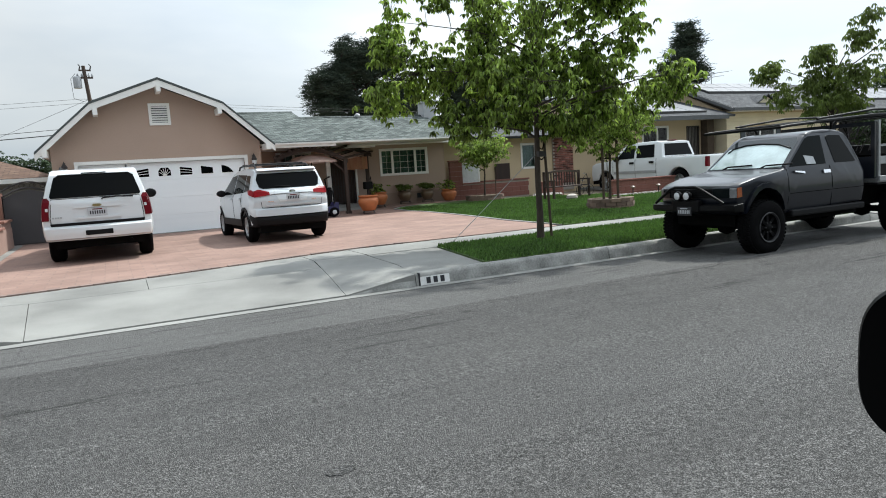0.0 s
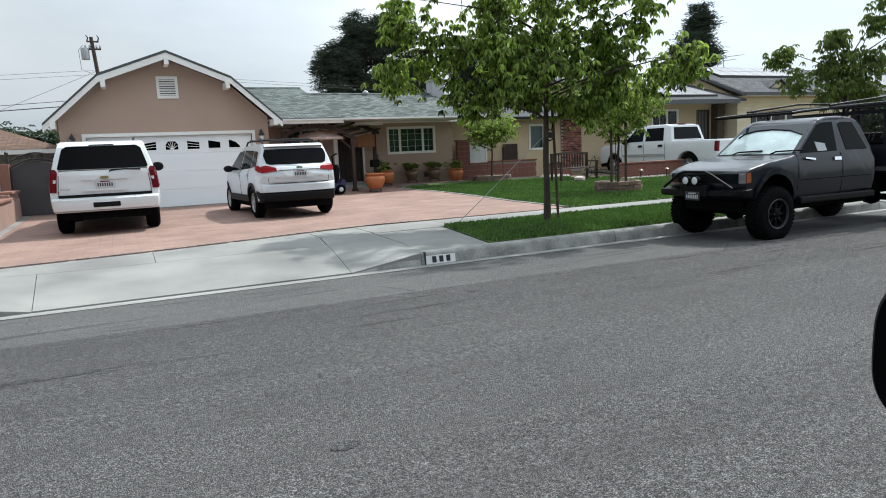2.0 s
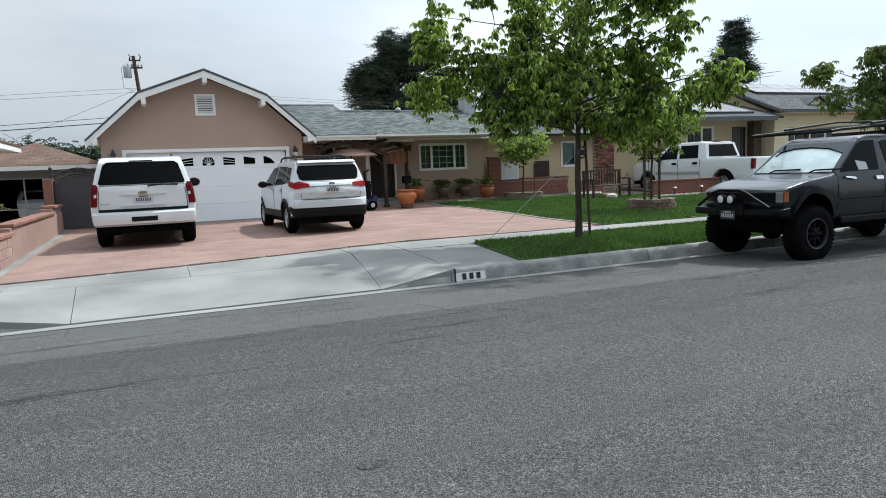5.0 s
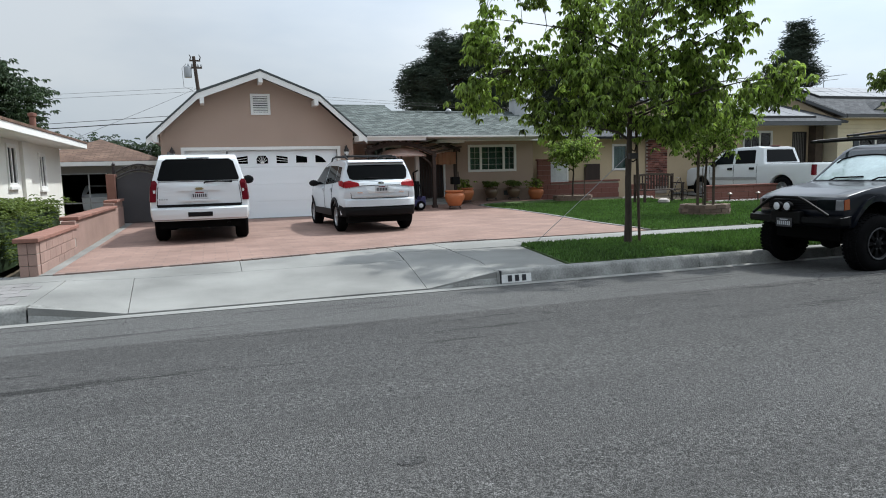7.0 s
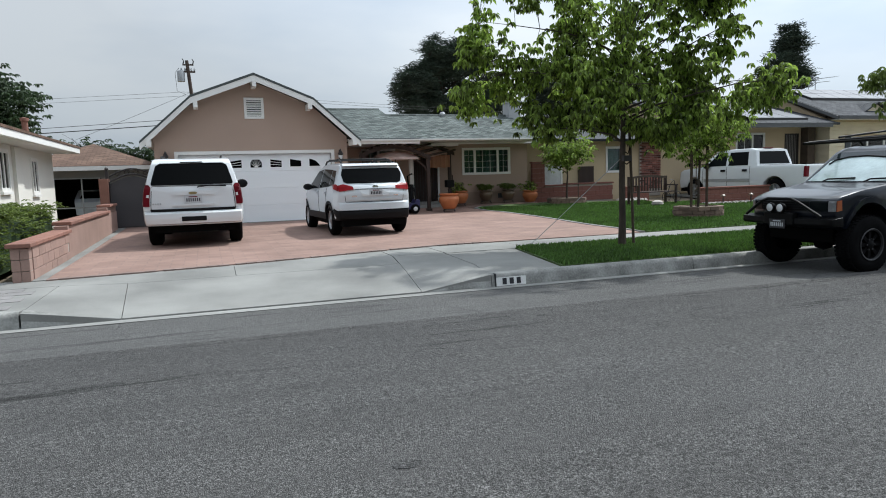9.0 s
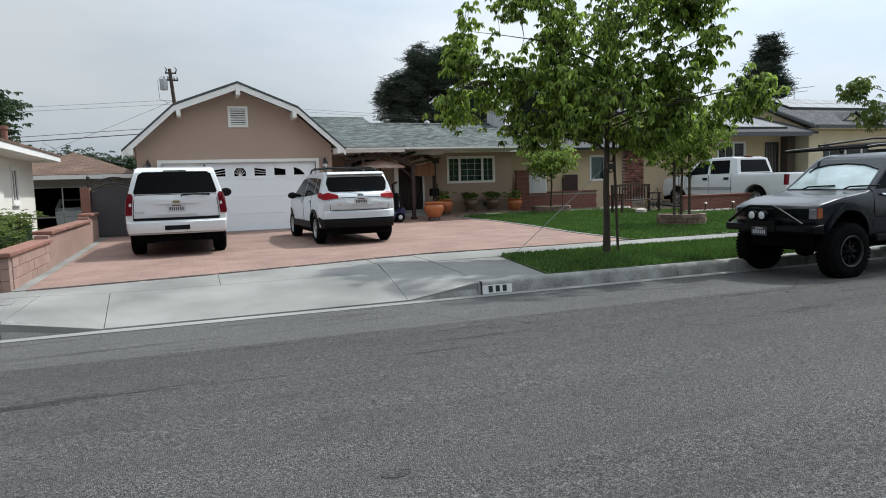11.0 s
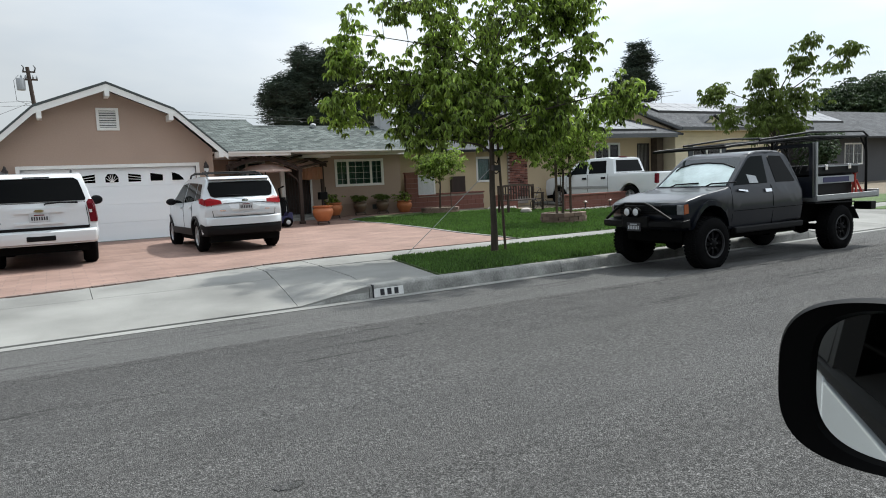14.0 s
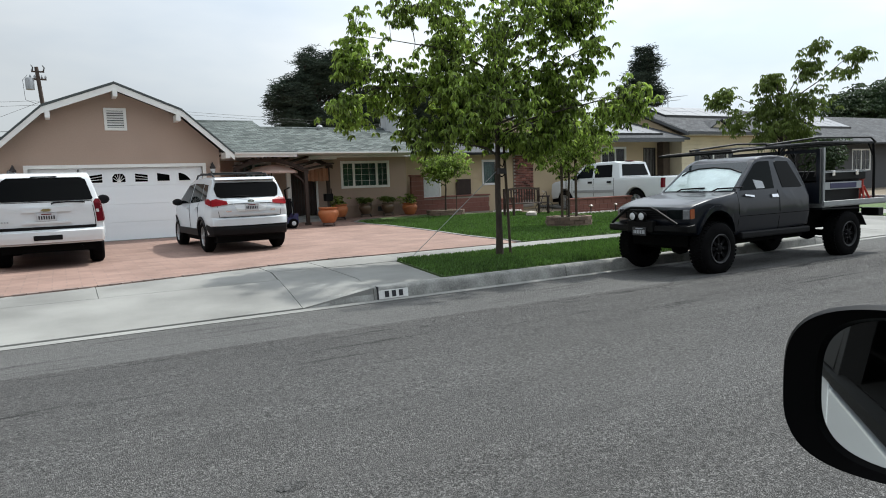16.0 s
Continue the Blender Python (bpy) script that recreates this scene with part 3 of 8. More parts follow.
lawn_edge = [(8.99, 12.15), (8.98, 12.9), (9.05, 14.57), (9.26, 16.3), (9.40, 17.97), (9.50, 20.2), (9.48, 20.82), (9.32, 21.8), (9.2, 22.5), (9.6, 23.0), (10.6, 23.3)]
tagged(sheet("lawn", lawn_edge + [(13.0, 23.4), (16.0, 22.5), (17.0, 21.0), (30, 20.4), (30, 12.15)], 0.02, TURF), "mown green front lawn", "lawn", kind="structure")
tagged(sheet("lawn_edging", [(8.88, 12.15)] + [(a - 0.1, b) for a, b in lawn_edge[1:-1]] + lawn_edge[:0:-1], 0.03, CONCRETE), "pale concrete edging round the lawn", "edging",
       kind="structure")
tagged(sheet("verge_lawn", [(4.75, 8.41), (13.46, 8.41), (13.6, 10.95), (5.22, 10.95)], 0.02, TURF), "green grass strip between curb and pavement", "lawn", kind="structure")
tagged(sheet("neighbour_driveway", [(19.3, 16.8), (27, 16.8), (27, 26), (19.3, 26)], 0.03, CONCRETE), "pale concrete driveway of the next lot", "driveway", kind="structure")
tagged(sheet("verge_lawn", [(20.5, 8.41), (40, 8.41), (40, 10.95), (20.4, 10.95)], 0.02, TURF), "green grass strip further along the curb", "lawn", kind="structure")
apron2 = thing("driveway_apron", "pale concrete apron of the next driveway", "driveway", kind="structure")
for a, b in ((14.5, 16.98), (17.0, 19.5)):
    part("slab", slab([(a, 8.21, 0.025), (b, 8.21, 0.025), (b, 10.96, 0.172), (a, 10.96, 0.172)], 0.12), CONCRETE, apron2)
for a, b, c in ((13.47, 14.49, 13.61), (20.5, 19.51, 20.39)):
    part("slab", slab([(a, 8.23, CURB_H - 0.005), (b, 8.21, 0.025), (b, 10.96, 0.172)], 0.12), CONCRETE, apron2)
    part("slab", slab([(a, 8.41, CURB_H - 0.006), (b, 10.95, 0.171), (c, 10.95, 0.171)], 0.12), CONCRETE, apron2)
tagged(sheet("far_driveway", [(14.3, 12.13), (20.3, 12.13), (27.0, 20.6), (21.0, 20.6)], 0.045, CONCRETE), "pale concrete driveway further along the street", "driveway", kind="structure")


def grass(name, poly_test, x0, x1, y0, y1, count, label, height=0.05):
    """Blades of a lawn, too many to count."""
    rnd = random.Random(5)
    verts, faces = [], []
    while len(faces) < count:
        gx, gy = rnd.uniform(x0, x1), rnd.uniform(y0, y1)
        if not poly_test(gx, gy):
            continue
        a, h, w = rnd.uniform(0, 6.283), height * rnd.uniform(0.6, 1.5), 0.008 + 0.0012 * gy
        base = gz(gy) + 0.018
        k = len(verts)
        c, s = math.cos(a), math.sin(a)
        lx, ly = rnd.uniform(-0.03, 0.03), rnd.uniform(-0.03, 0.03)
        verts += [(gx - c * w, gy - s * w, base), (gx + c * w, gy + s * w, base), (gx + lx, gy + ly, base + h)]
        faces.append((k, k + 1, k + 2))
    me = bpy.data.meshes.new(name)
    me.from_pydata(verts, [], faces)
    me.materials.append(BLADE)
    return tagged(new(name, me), label, "grass", kind="stuff")


def lawn_left(y):
    return lerp(y, [p[1] for p in lawn_edge[:9]], [p[0] for p in lawn_edge[:9]])


grass("verge_grass", lambda a, b: a > 4.77 + (b - 8.41) * 0.185, 4.75, 13.45, 8.42, 10.94, 42000, "short mown grass blades on the verge")
grass("lawn_grass", lambda a, b: a > lawn_left(b) + 0.02 and not (b > 21.2 and a > 16.2) and a < 14.3 + (b - 12.1) * 0.78, 8.9, 21, 12.16, 22.4, 60000, "short mown grass blades on the front lawn")


# ---- houses ----
def window(parent, x0, x1, z0, z1, y, lites=(1,), rows=1, cols=2, frame_w=0.05, room=True):
    """A framed window in a wall that faces the street; lites: relative widths of the sashes."""
    wob = part("window", frame_bm(x0 - frame_w, x1 + frame_w, z0 - frame_w, z1 + frame_w, y - 0.03, y + 0.06, frame_w), TRIM, parent, "white window frame")
    tot, xa = sum(lites), x0
    for li in lites:
        xb = xa + (x1 - x0) * li / tot
        part("sash", frame_bm(xa, xb, z0, z1, y - 0.012, y + 0.045, 0.045), TRIM, wob)
        pane = part("pane", box(xa + 0.03, xb - 0.03, y + 0.02, y + 0.026, z0 + 0.03, z1 - 0.03), PANE, wob, "clear window pane")
        pane.visible_shadow = False
        bm = bmesh.new()
        for i in range(1, cols + (1 if li > 1 else 0)):
            gx = xa + (xb - xa) * i / (cols + (1 if li > 1 else 0))
            add_box(bm, gx - (0.006 if li > 1 else 0.004), gx + (0.006 if li > 1 else 0.004), y + 0.006, y + 0.018, z0 + 0.04, z1 - 0.04)
        for i in range(1, rows):
            gzz = z0 + (z1 - z0) * i / rows
            add_box(bm, xa + 0.04, xb - 0.04, y + 0.007, y + 0.017, gzz - (0.006 if li > 1 else 0.004), gzz + (0.006 if li > 1 else 0.004))
        if len(bm.verts):
            part("muntin", bm, TRIM, wob)
        else:
            bm.free()
        xa = xb
    if room:
        n = max(8, int((x1 - x0) * 14))
        bm = bmesh.new()
        cols_ = [[bm.verts.new((x0 - 0.02 + (x1 - x0 + 0.04) * i / n, y + 0.16 + 0.03 * (i % 2), z)) for z in (z0 - 0.03, z1 + 0.03)] for i in range(n + 1)]
        for a, b in zip(cols_, cols_[1:]):
            bm.faces.new((a[0], b[0], b[1], a[1]))
        part("curtain", bm, CURTAIN, wob, "drawn grey-green curtain")
    return wob


def frame_bm(x0, x1, z0, z1, y0, y1, w, bm=None):
    bm = bm or bmesh.new()
    add_box(bm, x0, x1, y0, y1, z1 - w, z1)
    add_box(bm, x0, x1, y0, y1, z0, z0 + w)
    add_box(bm, x0, x0 + w, y0 + 0.001, y1 - 0.001, z0 + w, z1 - w)
    add_box(bm, x1 - w, x1, y0 + 0.001, y1 - 0.001, z0 + w, z1 - w)
    return bm


def wall_y(x0, x1, y, z0, z1, holes=(), thick=0.18):
    """A wall that faces the street with rectangular openings through it."""
    bm = bmesh.new()
    xs = sorted({x0, x1, *[h[0] for h in holes], *[h[1] for h in holes]})
    for a, b in zip(xs, xs[1:]):
        cuts = sorted((h[2], h[3]) for h in holes if h[0] <= a and h[1] >= b)
        z = z0
        for lo, hi in cuts:
            if lo > z:
                add_box(bm, a, b, y, y + thick, z, lo)
            z = hi
        if z < z1:
            add_box(bm, a, b, y, y + thick, z, z1)
    bmesh.ops.remove_doubles(bm, verts=bm.verts, dist=0.0005)
    return bm


house = thing("house", "tan stucco ranch house with attached garage and grey-green shingle roof", "house")
GY = 21.5
GROOF = [(-1.66, 2.66), (-0.22, 3.97), (1.57, 4.63), (3.30, 3.93), (4.72, 2.66)]
part("garage_front_wall", prism([(-1.32, 0.15), (-0.68, 0.15), (-0.68, 2.36), (3.86, 2.36), (3.86, 0.15), (4.38, 0.15), (4.38, 2.86), (3.27, 3.86), (1.57, 4.54), (-0.2, 3.88),
                                 (-1.32, 2.88)], GY, GY + 0.18, "y"), STUCCO, house)
part("garage_side_wall", box(-1.32, -1.14, GY + 0.18, 29, 0.15, 2.85), STUCCO, house)
part("garage_side_wall", box(4.20, 4.38, GY + 0.18, 29, 0.15, 2.85), STUCCO, house)
for a, b in zip(GROOF, GROOF[1:]):
    part("garage_roof", slab([(a[0], 20.95, a[1] + 0.09), (b[0], 20.95, b[1] + 0.09), (b[0], 29, b[1] + 0.09), (a[0], 29, a[1] + 0.09)], 0.07), SHINGLE, house,
         "grey-green shingle roof slope")


def band(points, y0, y1, drop, lift=0.0):
    """A board that follows a roof's edge."""
    return prism([(a, b + lift) for a, b in points] + [(a, b + lift - drop) for a, b in points[::-1]], y0, y1, "y")


part("barge_board", band(GROOF, 20.93, 20.975, 0.17, 0.015), TRIM, house, "white barge board")
part("drip_edge", band([(p[0] * 1.0, p[1]) for p in GROOF], 20.915, 20.96, 0.055, 0.075), TRIM_DARK, house, "dark drip edge")
for bx, bz in ((-1.42, 2.70), (-0.10, 3.80), (1.57, 4.42), (3.18, 3.77), (4.50, 2.68)):
    part("roof_beam", box(bx - 0.06, bx + 0.06, 20.86, GY + 0.02, bz - 0.11, bz + 0.07), TRIM, house, "white beam end under the gable")
part("soffit", slab([(-1.58, 20.98, 2.70), (-1.3, 20.98, 2.93), (-1.3, 29, 2.93), (-1.58, 29, 2.70)], 0.03), TRIM, house)
vent = part("gable_vent", frame_bm(1.28, 1.86, 3.42, 4.05, GY - 0.04, GY + 0.05, 0.075), TRIM, house, "white louvred gable vent")
part("vent_back", box(1.34, 1.80, GY - 0.004, GY + 0.03, 3.48, 3.99), INTERIOR_SHADE, vent)
for i in range(7):
    z = 3.51 + i * 0.068
    part("slat", slab([(1.35, GY - 0.035, z), (1.79, GY - 0.035, z), (1.79, GY - 0.006, z + 0.045), (1.35, GY - 0.006, z + 0.045)], 0.008), TRIM, vent)
# garage door
bm = bmesh.new()
add_box(bm, -0.78, -0.68, GY - 0.03, GY + 0.10, 0.24, 2.36)
add_box(bm, 3.86, 3.96, GY - 0.03, GY + 0.10, 0.24, 2.36)
add_box(bm, -0.78, 3.96, GY - 0.03, GY + 0.10, 2.36, 2.46)
part("garage_door_trim", bm, TRIM, house, "white garage door surround")
gdoor = part("garage_door", box(-0.68, 3.86, GY + 0.115, GY + 0.13, 0.26, 2.36), DOOR_WHITE, house, "closed white sectional garage door")
for r in range(4):
    za, zb = 0.265 + r * 0.524, 0.265 + (r + 1) * 0.524 - 0.003
    part("door_section", box(-0.675, 3.855, GY + 0.08, GY + 0.114, za, zb), DOOR_WHITE, gdoor, bevel=0.008)


def door_window(cx, kind):
    """Small dark light in the garage door with its sunburst bars."""
    w, z0, z1, y = 0.17, 1.95, 2.19, GY + 0.078
    h = z1 - z0
    shapes = {"fan": [(-w, 0), (w, 0), (w, 0.6 * h), (0.6 * w, h), (-0.6 * w, h), (-w, 0.6 * h)],
              "rays": [(-w, 0), (w, 0), (w, 0.8 * h), (-w, h)], "trap": [(-w, 0), (w, 0), (w, 0.75 * h), (-w, h)],
              "quarter": [(-w, 0), (w, 0), (0.75 * w, 0.3 * h), (0.2 * w, 0.7 * h), (-0.5 * w, 0.92 * h), (-w, h)]}
    sg = -1 if kind.endswith("_l") else 1
    base = kind.split("_")[0]
    poly = [(cx + sg * px_, z0 + pz) for px_, pz in shapes[base]]
    wob = part("door_window", prism(poly, y - 0.004, y + 0.004, "y"), TINT, gdoor, "small dark sunburst window")
    bm = bmesh.new()
    if base == "fan":
        for a in range(30, 160, 24):
            add_tube(bm, (cx, y - 0.008, z0), (cx + w * 1.0 * math.cos(radians(a)), y - 0.008, z0 + h * 0.95 * math.sin(radians(a))), 0.010, n=4)
        add_tube(bm, (cx - 0.05, y - 0.008, z0 + 0.02), (cx + 0.05, y - 0.008, z0 + 0.02), 0.03, n=5)
    elif base == "rays":
        for k in (0.33, 0.66):
            add_tube(bm, (cx - sg * w, y - 0.008, z0 + h * k * 1.1), (cx + sg * w, y - 0.008, z0 + h * k * 0.75), 0.010, n=4)
    else:
        add_tube(bm, (cx - w, y - 0.008, z0), (cx + w, y - 0.008, z0), 0.010, n=4)
    part("bar", bm, TRIM, wob)


for i, k in enumerate(("quarter_l", "trap_l", "rays_l", "fan", "rays_r", "trap_r", "quarter_r")):
    door_window(1.545 + (i - 3) * 0.60, k)

# main wing
MY = 24.5
WX0, WX1, WZ0, WZ1 = 9.52, 11.47, 1.58, 2.53
part("front_wall", wall_y(4.38, 12.27, MY, 0.30, 2.85, [(WX0, WX1, WZ0, WZ1), (5.55, 6.75, 1.4, 2.55), (7.50, 8.45, 0.58, 2.62)]), STUCCO, house)
part("side_wall", box(12.09, 12.27, MY + 0.18, 30, 0.30, 2.85), STUCCO, house)
part("back_wall", box(-1.32, 12.27, 30, 30.18, 0.15, 2.85), STUCCO, house)
part("base_course", wall_y(8.50, 12.28, MY - 0.025, 0.30, 0.86, thick=0.02), STUCCO_LOW, house, "darker brown stucco base")
part("foundation_vent", box(10.95, 11.15, MY - 0.045, MY - 0.02, 0.60, 0.78), TRIM_DARK, house)
part("ceiling_inside", box(-1.1, 12.0, 22, 29.9, 2.75, 2.8), TRIM, house)
part("inner_wall", box(4.4, 12.05, MY + 1.6, MY + 1.65, 0.3, 2.75), INTERIOR_SHADE, house)
window(house, WX0, WX1, WZ0, WZ1, MY, (1, 2, 1), 4, 2)
window(house, 5.55, 6.75, 1.4, 2.55, MY, (1, 1), 3, 2)
# front door with screen
fdoor = part("front_door", box(7.55, 8.40, MY + 0.05, MY + 0.10, 0.58, 2.60), WOOD_DARK, house, "dark front door behind an ornate iron screen")
bm = bmesh.new()
for i in range(9):
    gx = 7.55 + i * 0.106
    add_box(bm, gx - 0.008, gx + 0.008, MY + 0.01, MY + 0.03, 0.60, 2.58)
for z in (0.62, 1.15, 1.25, 1.9, 2.55):
    add_box(bm, 7.53, 8.42, MY + 0.012, MY + 0.028, z - 0.012, z + 0.012)
for cx in (7.78, 8.18):
    for k in range(10):
        a0, a1 = k * 0.628, (k + 1) * 0.628
        add_tube(bm, (cx + 0.11 * math.cos(a0), MY + 0.02, 0.9 + 0.11 * math.sin(a0)), (cx + 0.11 * math.cos(a1), MY + 0.02, 0.9 + 0.11 * math.sin(a1)), 0.012, n=4)
part("screen_grille", bm, IRON, fdoor)
part("door_frame", frame_bm(7.42, 8.53, 0.5, 2.70, MY - 0.02, MY + 0.05, 0.08), TRIM, house)
porch = tagged(part("porch_step", box(5.6, 8.75, 23.75, 24.48, 0.30, 0.58), CONCRETE, None, bevel=0.015), "pale concrete porch slab at the front door", "step", kind="structure")
tagged(part("porch_step", box(6.2, 8.6, 23.42, 23.74, 0.28, 0.48), CONCRETE, None, bevel=0.015), "pale concrete porch step", "step", kind="structure")


def gable_roof(parent, x0, x1, y_eave, z_eave, y_ridge, z_ridge, y_back, material, fascia=True, thick=0.08):
    a = part("roof_slope", slab([(x0, y_eave, z_eave), (x1, y_eave, z_eave), (x1, y_ridge, z_ridge), (x0, y_ridge, z_ridge)], thick), material, parent, "front roof slope")
    part("roof_slope", slab([(x0, y_ridge, z_ridge), (x1, y_ridge, z_ridge), (x1, y_back, z_eave), (x0, y_back, z_eave)], thick), material, parent, "back roof slope")
    part("ridge_cap", prism([(y_ridge - 0.12, z_ridge - 0.02), (y_ridge, z_ridge + 0.035), (y_ridge + 0.12, z_ridge - 0.02)], x0, x1, "x"), material, parent)
    if fascia:
        part("fascia", box(x0, x1, y_eave - 0.03, y_eave - 0.002, z_eave - 0.17, z_eave - 0.015), TRIM, parent, "white fascia board")
        part("drip_edge", box(x0, x1, y_eave - 0.045, y_eave - 0.031, z_eave - 0.05, z_eave + 0.012), TRIM_DARK, parent)
        part("soffit", box(x0, x1, y_eave, MY, z_eave - 0.16, z_eave - 0.135), TRIM, parent)
    return a


gable_roof(house, 9.08, 12.92, 24.10, 2.88, 27.6, 4.12, 31.4, SHINGLE)
gable_roof(house, 7.02, 9.08, 23.85, 2.80, 27.6, 4.13, 31.4, SHINGLE)
gable_roof(house, 4.55, 7.02, 22.1, 2.82, 27.6, 4.36, 32.5, SHINGLE)
part("gable_end", prism([(24.0, 2.80), (27.6, 4.02), (31.0, 2.80)], 12.10, 12.24, "x"), STUCCO, house)
part("corner_post", box(7.05, 7.17, 23.5, 23.62, 0.45, 2.62), TRIM, house)
chim = part("chimney", box(12.75, 13.35, 27.2, 27.8, 3.2, 4.62), GALV, house, "grey chimney stack", bevel=0.02)
part("chimney_cap", box(12.7, 13.4, 27.15, 27.85, 4.62, 4.70), GALV, chim)
tv = part("turbine_vent", lathe([(0.07, 3.95), (0.07, 4.06), (0.11, 4.08), (0.13, 4.15), (0.10, 4.21), (0.03, 4.24)], 14, m=Matrix.Translation((9.75, 27.4, 0))), GALV, house, "round metal roof vent",
          smooth=True)


def wall_lantern(x, y, z):
    t = thing("wall_lantern", "black carriage lantern on the garage wall", "lamp", (x, y, z), group="garage lanterns")
    part("back_plate", box(-0.03, 0.03, -0.012, 0.0, -0.06, 0.10), IRON, t)
    part("bracket", add_path(bmesh.new(), [(0, -0.01, 0.05), (0, -0.06, 0.12), (0, -0.11, 0.09)], 0.01, 6), IRON, t)
    part("lantern_body", lathe([(0.03, -0.16), (0.06, -0.14), (0.075, 0.0), (0.085, 0.01), (0.03, 0.08), (0.008, 0.12)], 6, m=Matrix.Translation((0, -0.11, 0))), IRON, t)
    part("glass", lathe([(0.058, -0.12), (0.072, -0.02)], 6, m=Matrix.Translation((0, -0.112, 0.0)) @ Matrix.Scale(1.02, 4)), LAMP_CLEAR, t)
    t.scale = (1.05, 1.2, 1.45)


wall_lantern(-1.02, GY - 0.002, 2.30)
wall_lantern(4.14, GY - 0.002, 2.30)

# neighbour with the cream walls
nb = thing("house", "cream stucco and siding ranch house with dark roof and solar panels", "house")
NY, NF = 25.0, 0.62
part("front_wall", wall_y(12.50, 20.3, NY, 0.3, 2.85, [(16.30, 17.02, 1.50, 2.52)]), STUCCO_YEL, nb)
part("front_wall", wall_y(20.3, 28.0, NY, 0.3, 3.35, [(23.25, 24.85, 1.9, 3.05), (26.1, 27.0, 0.95, 3.05)]), STUCCO_YEL, nb)
part("wing_wall", wall_y(27.8, 36.5, 24.0, 0.3, 3.62, [(29.1, 31.3, 1.9, 2.75)]), STUCCO_YEL, nb)
part("side_wall", box(13.4, 13.58, NY + 0.18, 31, 0.3, 3.3), STUCCO_YEL, nb)
part("gable_wall", prism([(24.18, 0.3), (24.18, 3.62), (27.4, 5.10), (30.8, 3.5), (30.8, 0.3)], 27.8, 27.95, "x"), STUCCO_YEL, nb)
window(nb, 16.30, 17.02, 1.50, 2.52, NY, (1,), 1, 1)
window(nb, 23.25, 24.85, 1.9, 3.05, NY, (1.4, 1), 1, 1)
window(nb, 29.1, 31.3, 1.9, 2.75, 24.0, (1, 1), 1, 1)
part("inner_wall", box(13.6, 27.5, NY + 1.0, NY + 1.05, 0.3, 3.3), INTERIOR_SHADE, nb)
gdr = part("screen_door", frame_bm(26.1, 27.0, 0.95, 3.05, NY + 0.02, NY + 0.07, 0.06), IRON, nb, "dark barred security door")
part("door_leaf", box(26.12, 26.98, NY + 0.09, NY + 0.13, 0.95, 3.03), WOOD_GREY, gdr)
bm = bmesh.new()
for i in range(1, 9):
    add_box(bm, 26.1 + 0.1 * i - 0.012, 26.1 + 0.1 * i + 0.012, NY + 0.03, NY + 0.055, 1.0, 3.0)
part("bars", bm, IRON, gdr)
for r in range(15):
    z = 0.84 + r * 0.19
    if z > 3.45:
        break
    runs = ((27.75, 28.70), (31.72, 36.5)) if 1.68 < z < 2.78 else ((27.75, 36.5),)
    for xa, xb in runs:
        part("siding_board", slab([(xa, 23.955, z), (xb, 23.955, z), (xb, 23.985, z + 0.19), (xa, 23.985, z + 0.19)], 0.014), SIDING, nb)
    part("siding_board", slab([(27.75, 23.99, z), (27.75, 25.0, z), (27.785, 25.0, z + 0.19), (27.785, 23.99, z + 0.19)], 0.014), SIDING, nb)
# roofs
part("roof_slope", slab([(12.95, 24.2, 2.85), (20.25, 24.2, 2.85), (20.25, 28.2, 3.95), (12.95, 28.2, 3.95)], 0.1), SHINGLE_GREY, nb)
part("roof_slope", slab([(12.95, 28.2, 3.95), (20.25, 28.2, 3.95), (20.25, 32, 2.85), (12.95, 32, 2.85)], 0.1), SHINGLE_GREY, nb)
part("roof_slope", slab([(19.9, 23.5, 3.42), (27.6, 23.3, 3.42), (27.6, 28.6, 4.95), (19.9, 28.6, 4.95)], 0.1), SHINGLE_GREY, nb)
part("gable_wall", prism([(25.0, 2.8), (25.0, 3.3), (28.6, 4.85), (32, 3.3), (32, 2.8)], 20.1, 20.25, "x"), STUCCO_YEL, nb)
part("roof_slope", slab([(27.5, 23.3, 3.74), (38.6, 23.3, 3.74), (38.6, 27.4, 5.40), (27.5, 27.4, 5.40)], 0.1), SHINGLE_GREY, nb)
part("roof_slope", slab([(19.9, 28.6, 4.95), (27.6, 28.6, 4.95), (27.6, 33, 3.4), (19.9, 33, 3.4)], 0.1), SHINGLE_GREY, nb)
part("roof_slope", slab([(27.5, 27.4, 5.40), (38.6, 27.4, 5.40), (38.6, 31.6, 3.7), (27.5, 31.6, 3.7)], 0.1), SHINGLE_GREY, nb)
part("rake_board", prism([(23.3, 3.72), (27.4, 5.38), (27.4, 5.22), (23.3, 3.56)], 27.43, 27.49, "x"), FASCIA, nb, "grey rake board")
part("fascia", slab([(19.9, 23.47, 3.40), (27.1, 23.27, 3.40), (27.1, 23.27, 3.22), (19.9, 23.47, 3.22)], 0.03), FASCIA, nb)
part("fascia", box(27.5, 38.6, 23.26, 23.297, 3.58, 3.72), FASCIA, nb)
part("soffit", box(27.8, 36.5, 23.3, 23.95, 3.585, 3.605), TRIM, nb)
# plain dark brown box that borrows the stakes' colour
part("brick_column", box(27.06, 27.53, 24.55, 24.97, 0.4, 3.3), WOOD_STAKE, nb, "dark brown column by the security door", bevel=0.01)
for xa in (28.72, 31.36):
    part("shutter", box(xa, xa + 0.34, 23.93, 23.985, 1.86, 2.80), SHUTTER, nb, "dark slate shutter", bevel=0.008)
ant = thing("roof_antenna", "thin metal aerial on a mast above the dark roof", "antenna", (30.6, 27.4, 5.35))
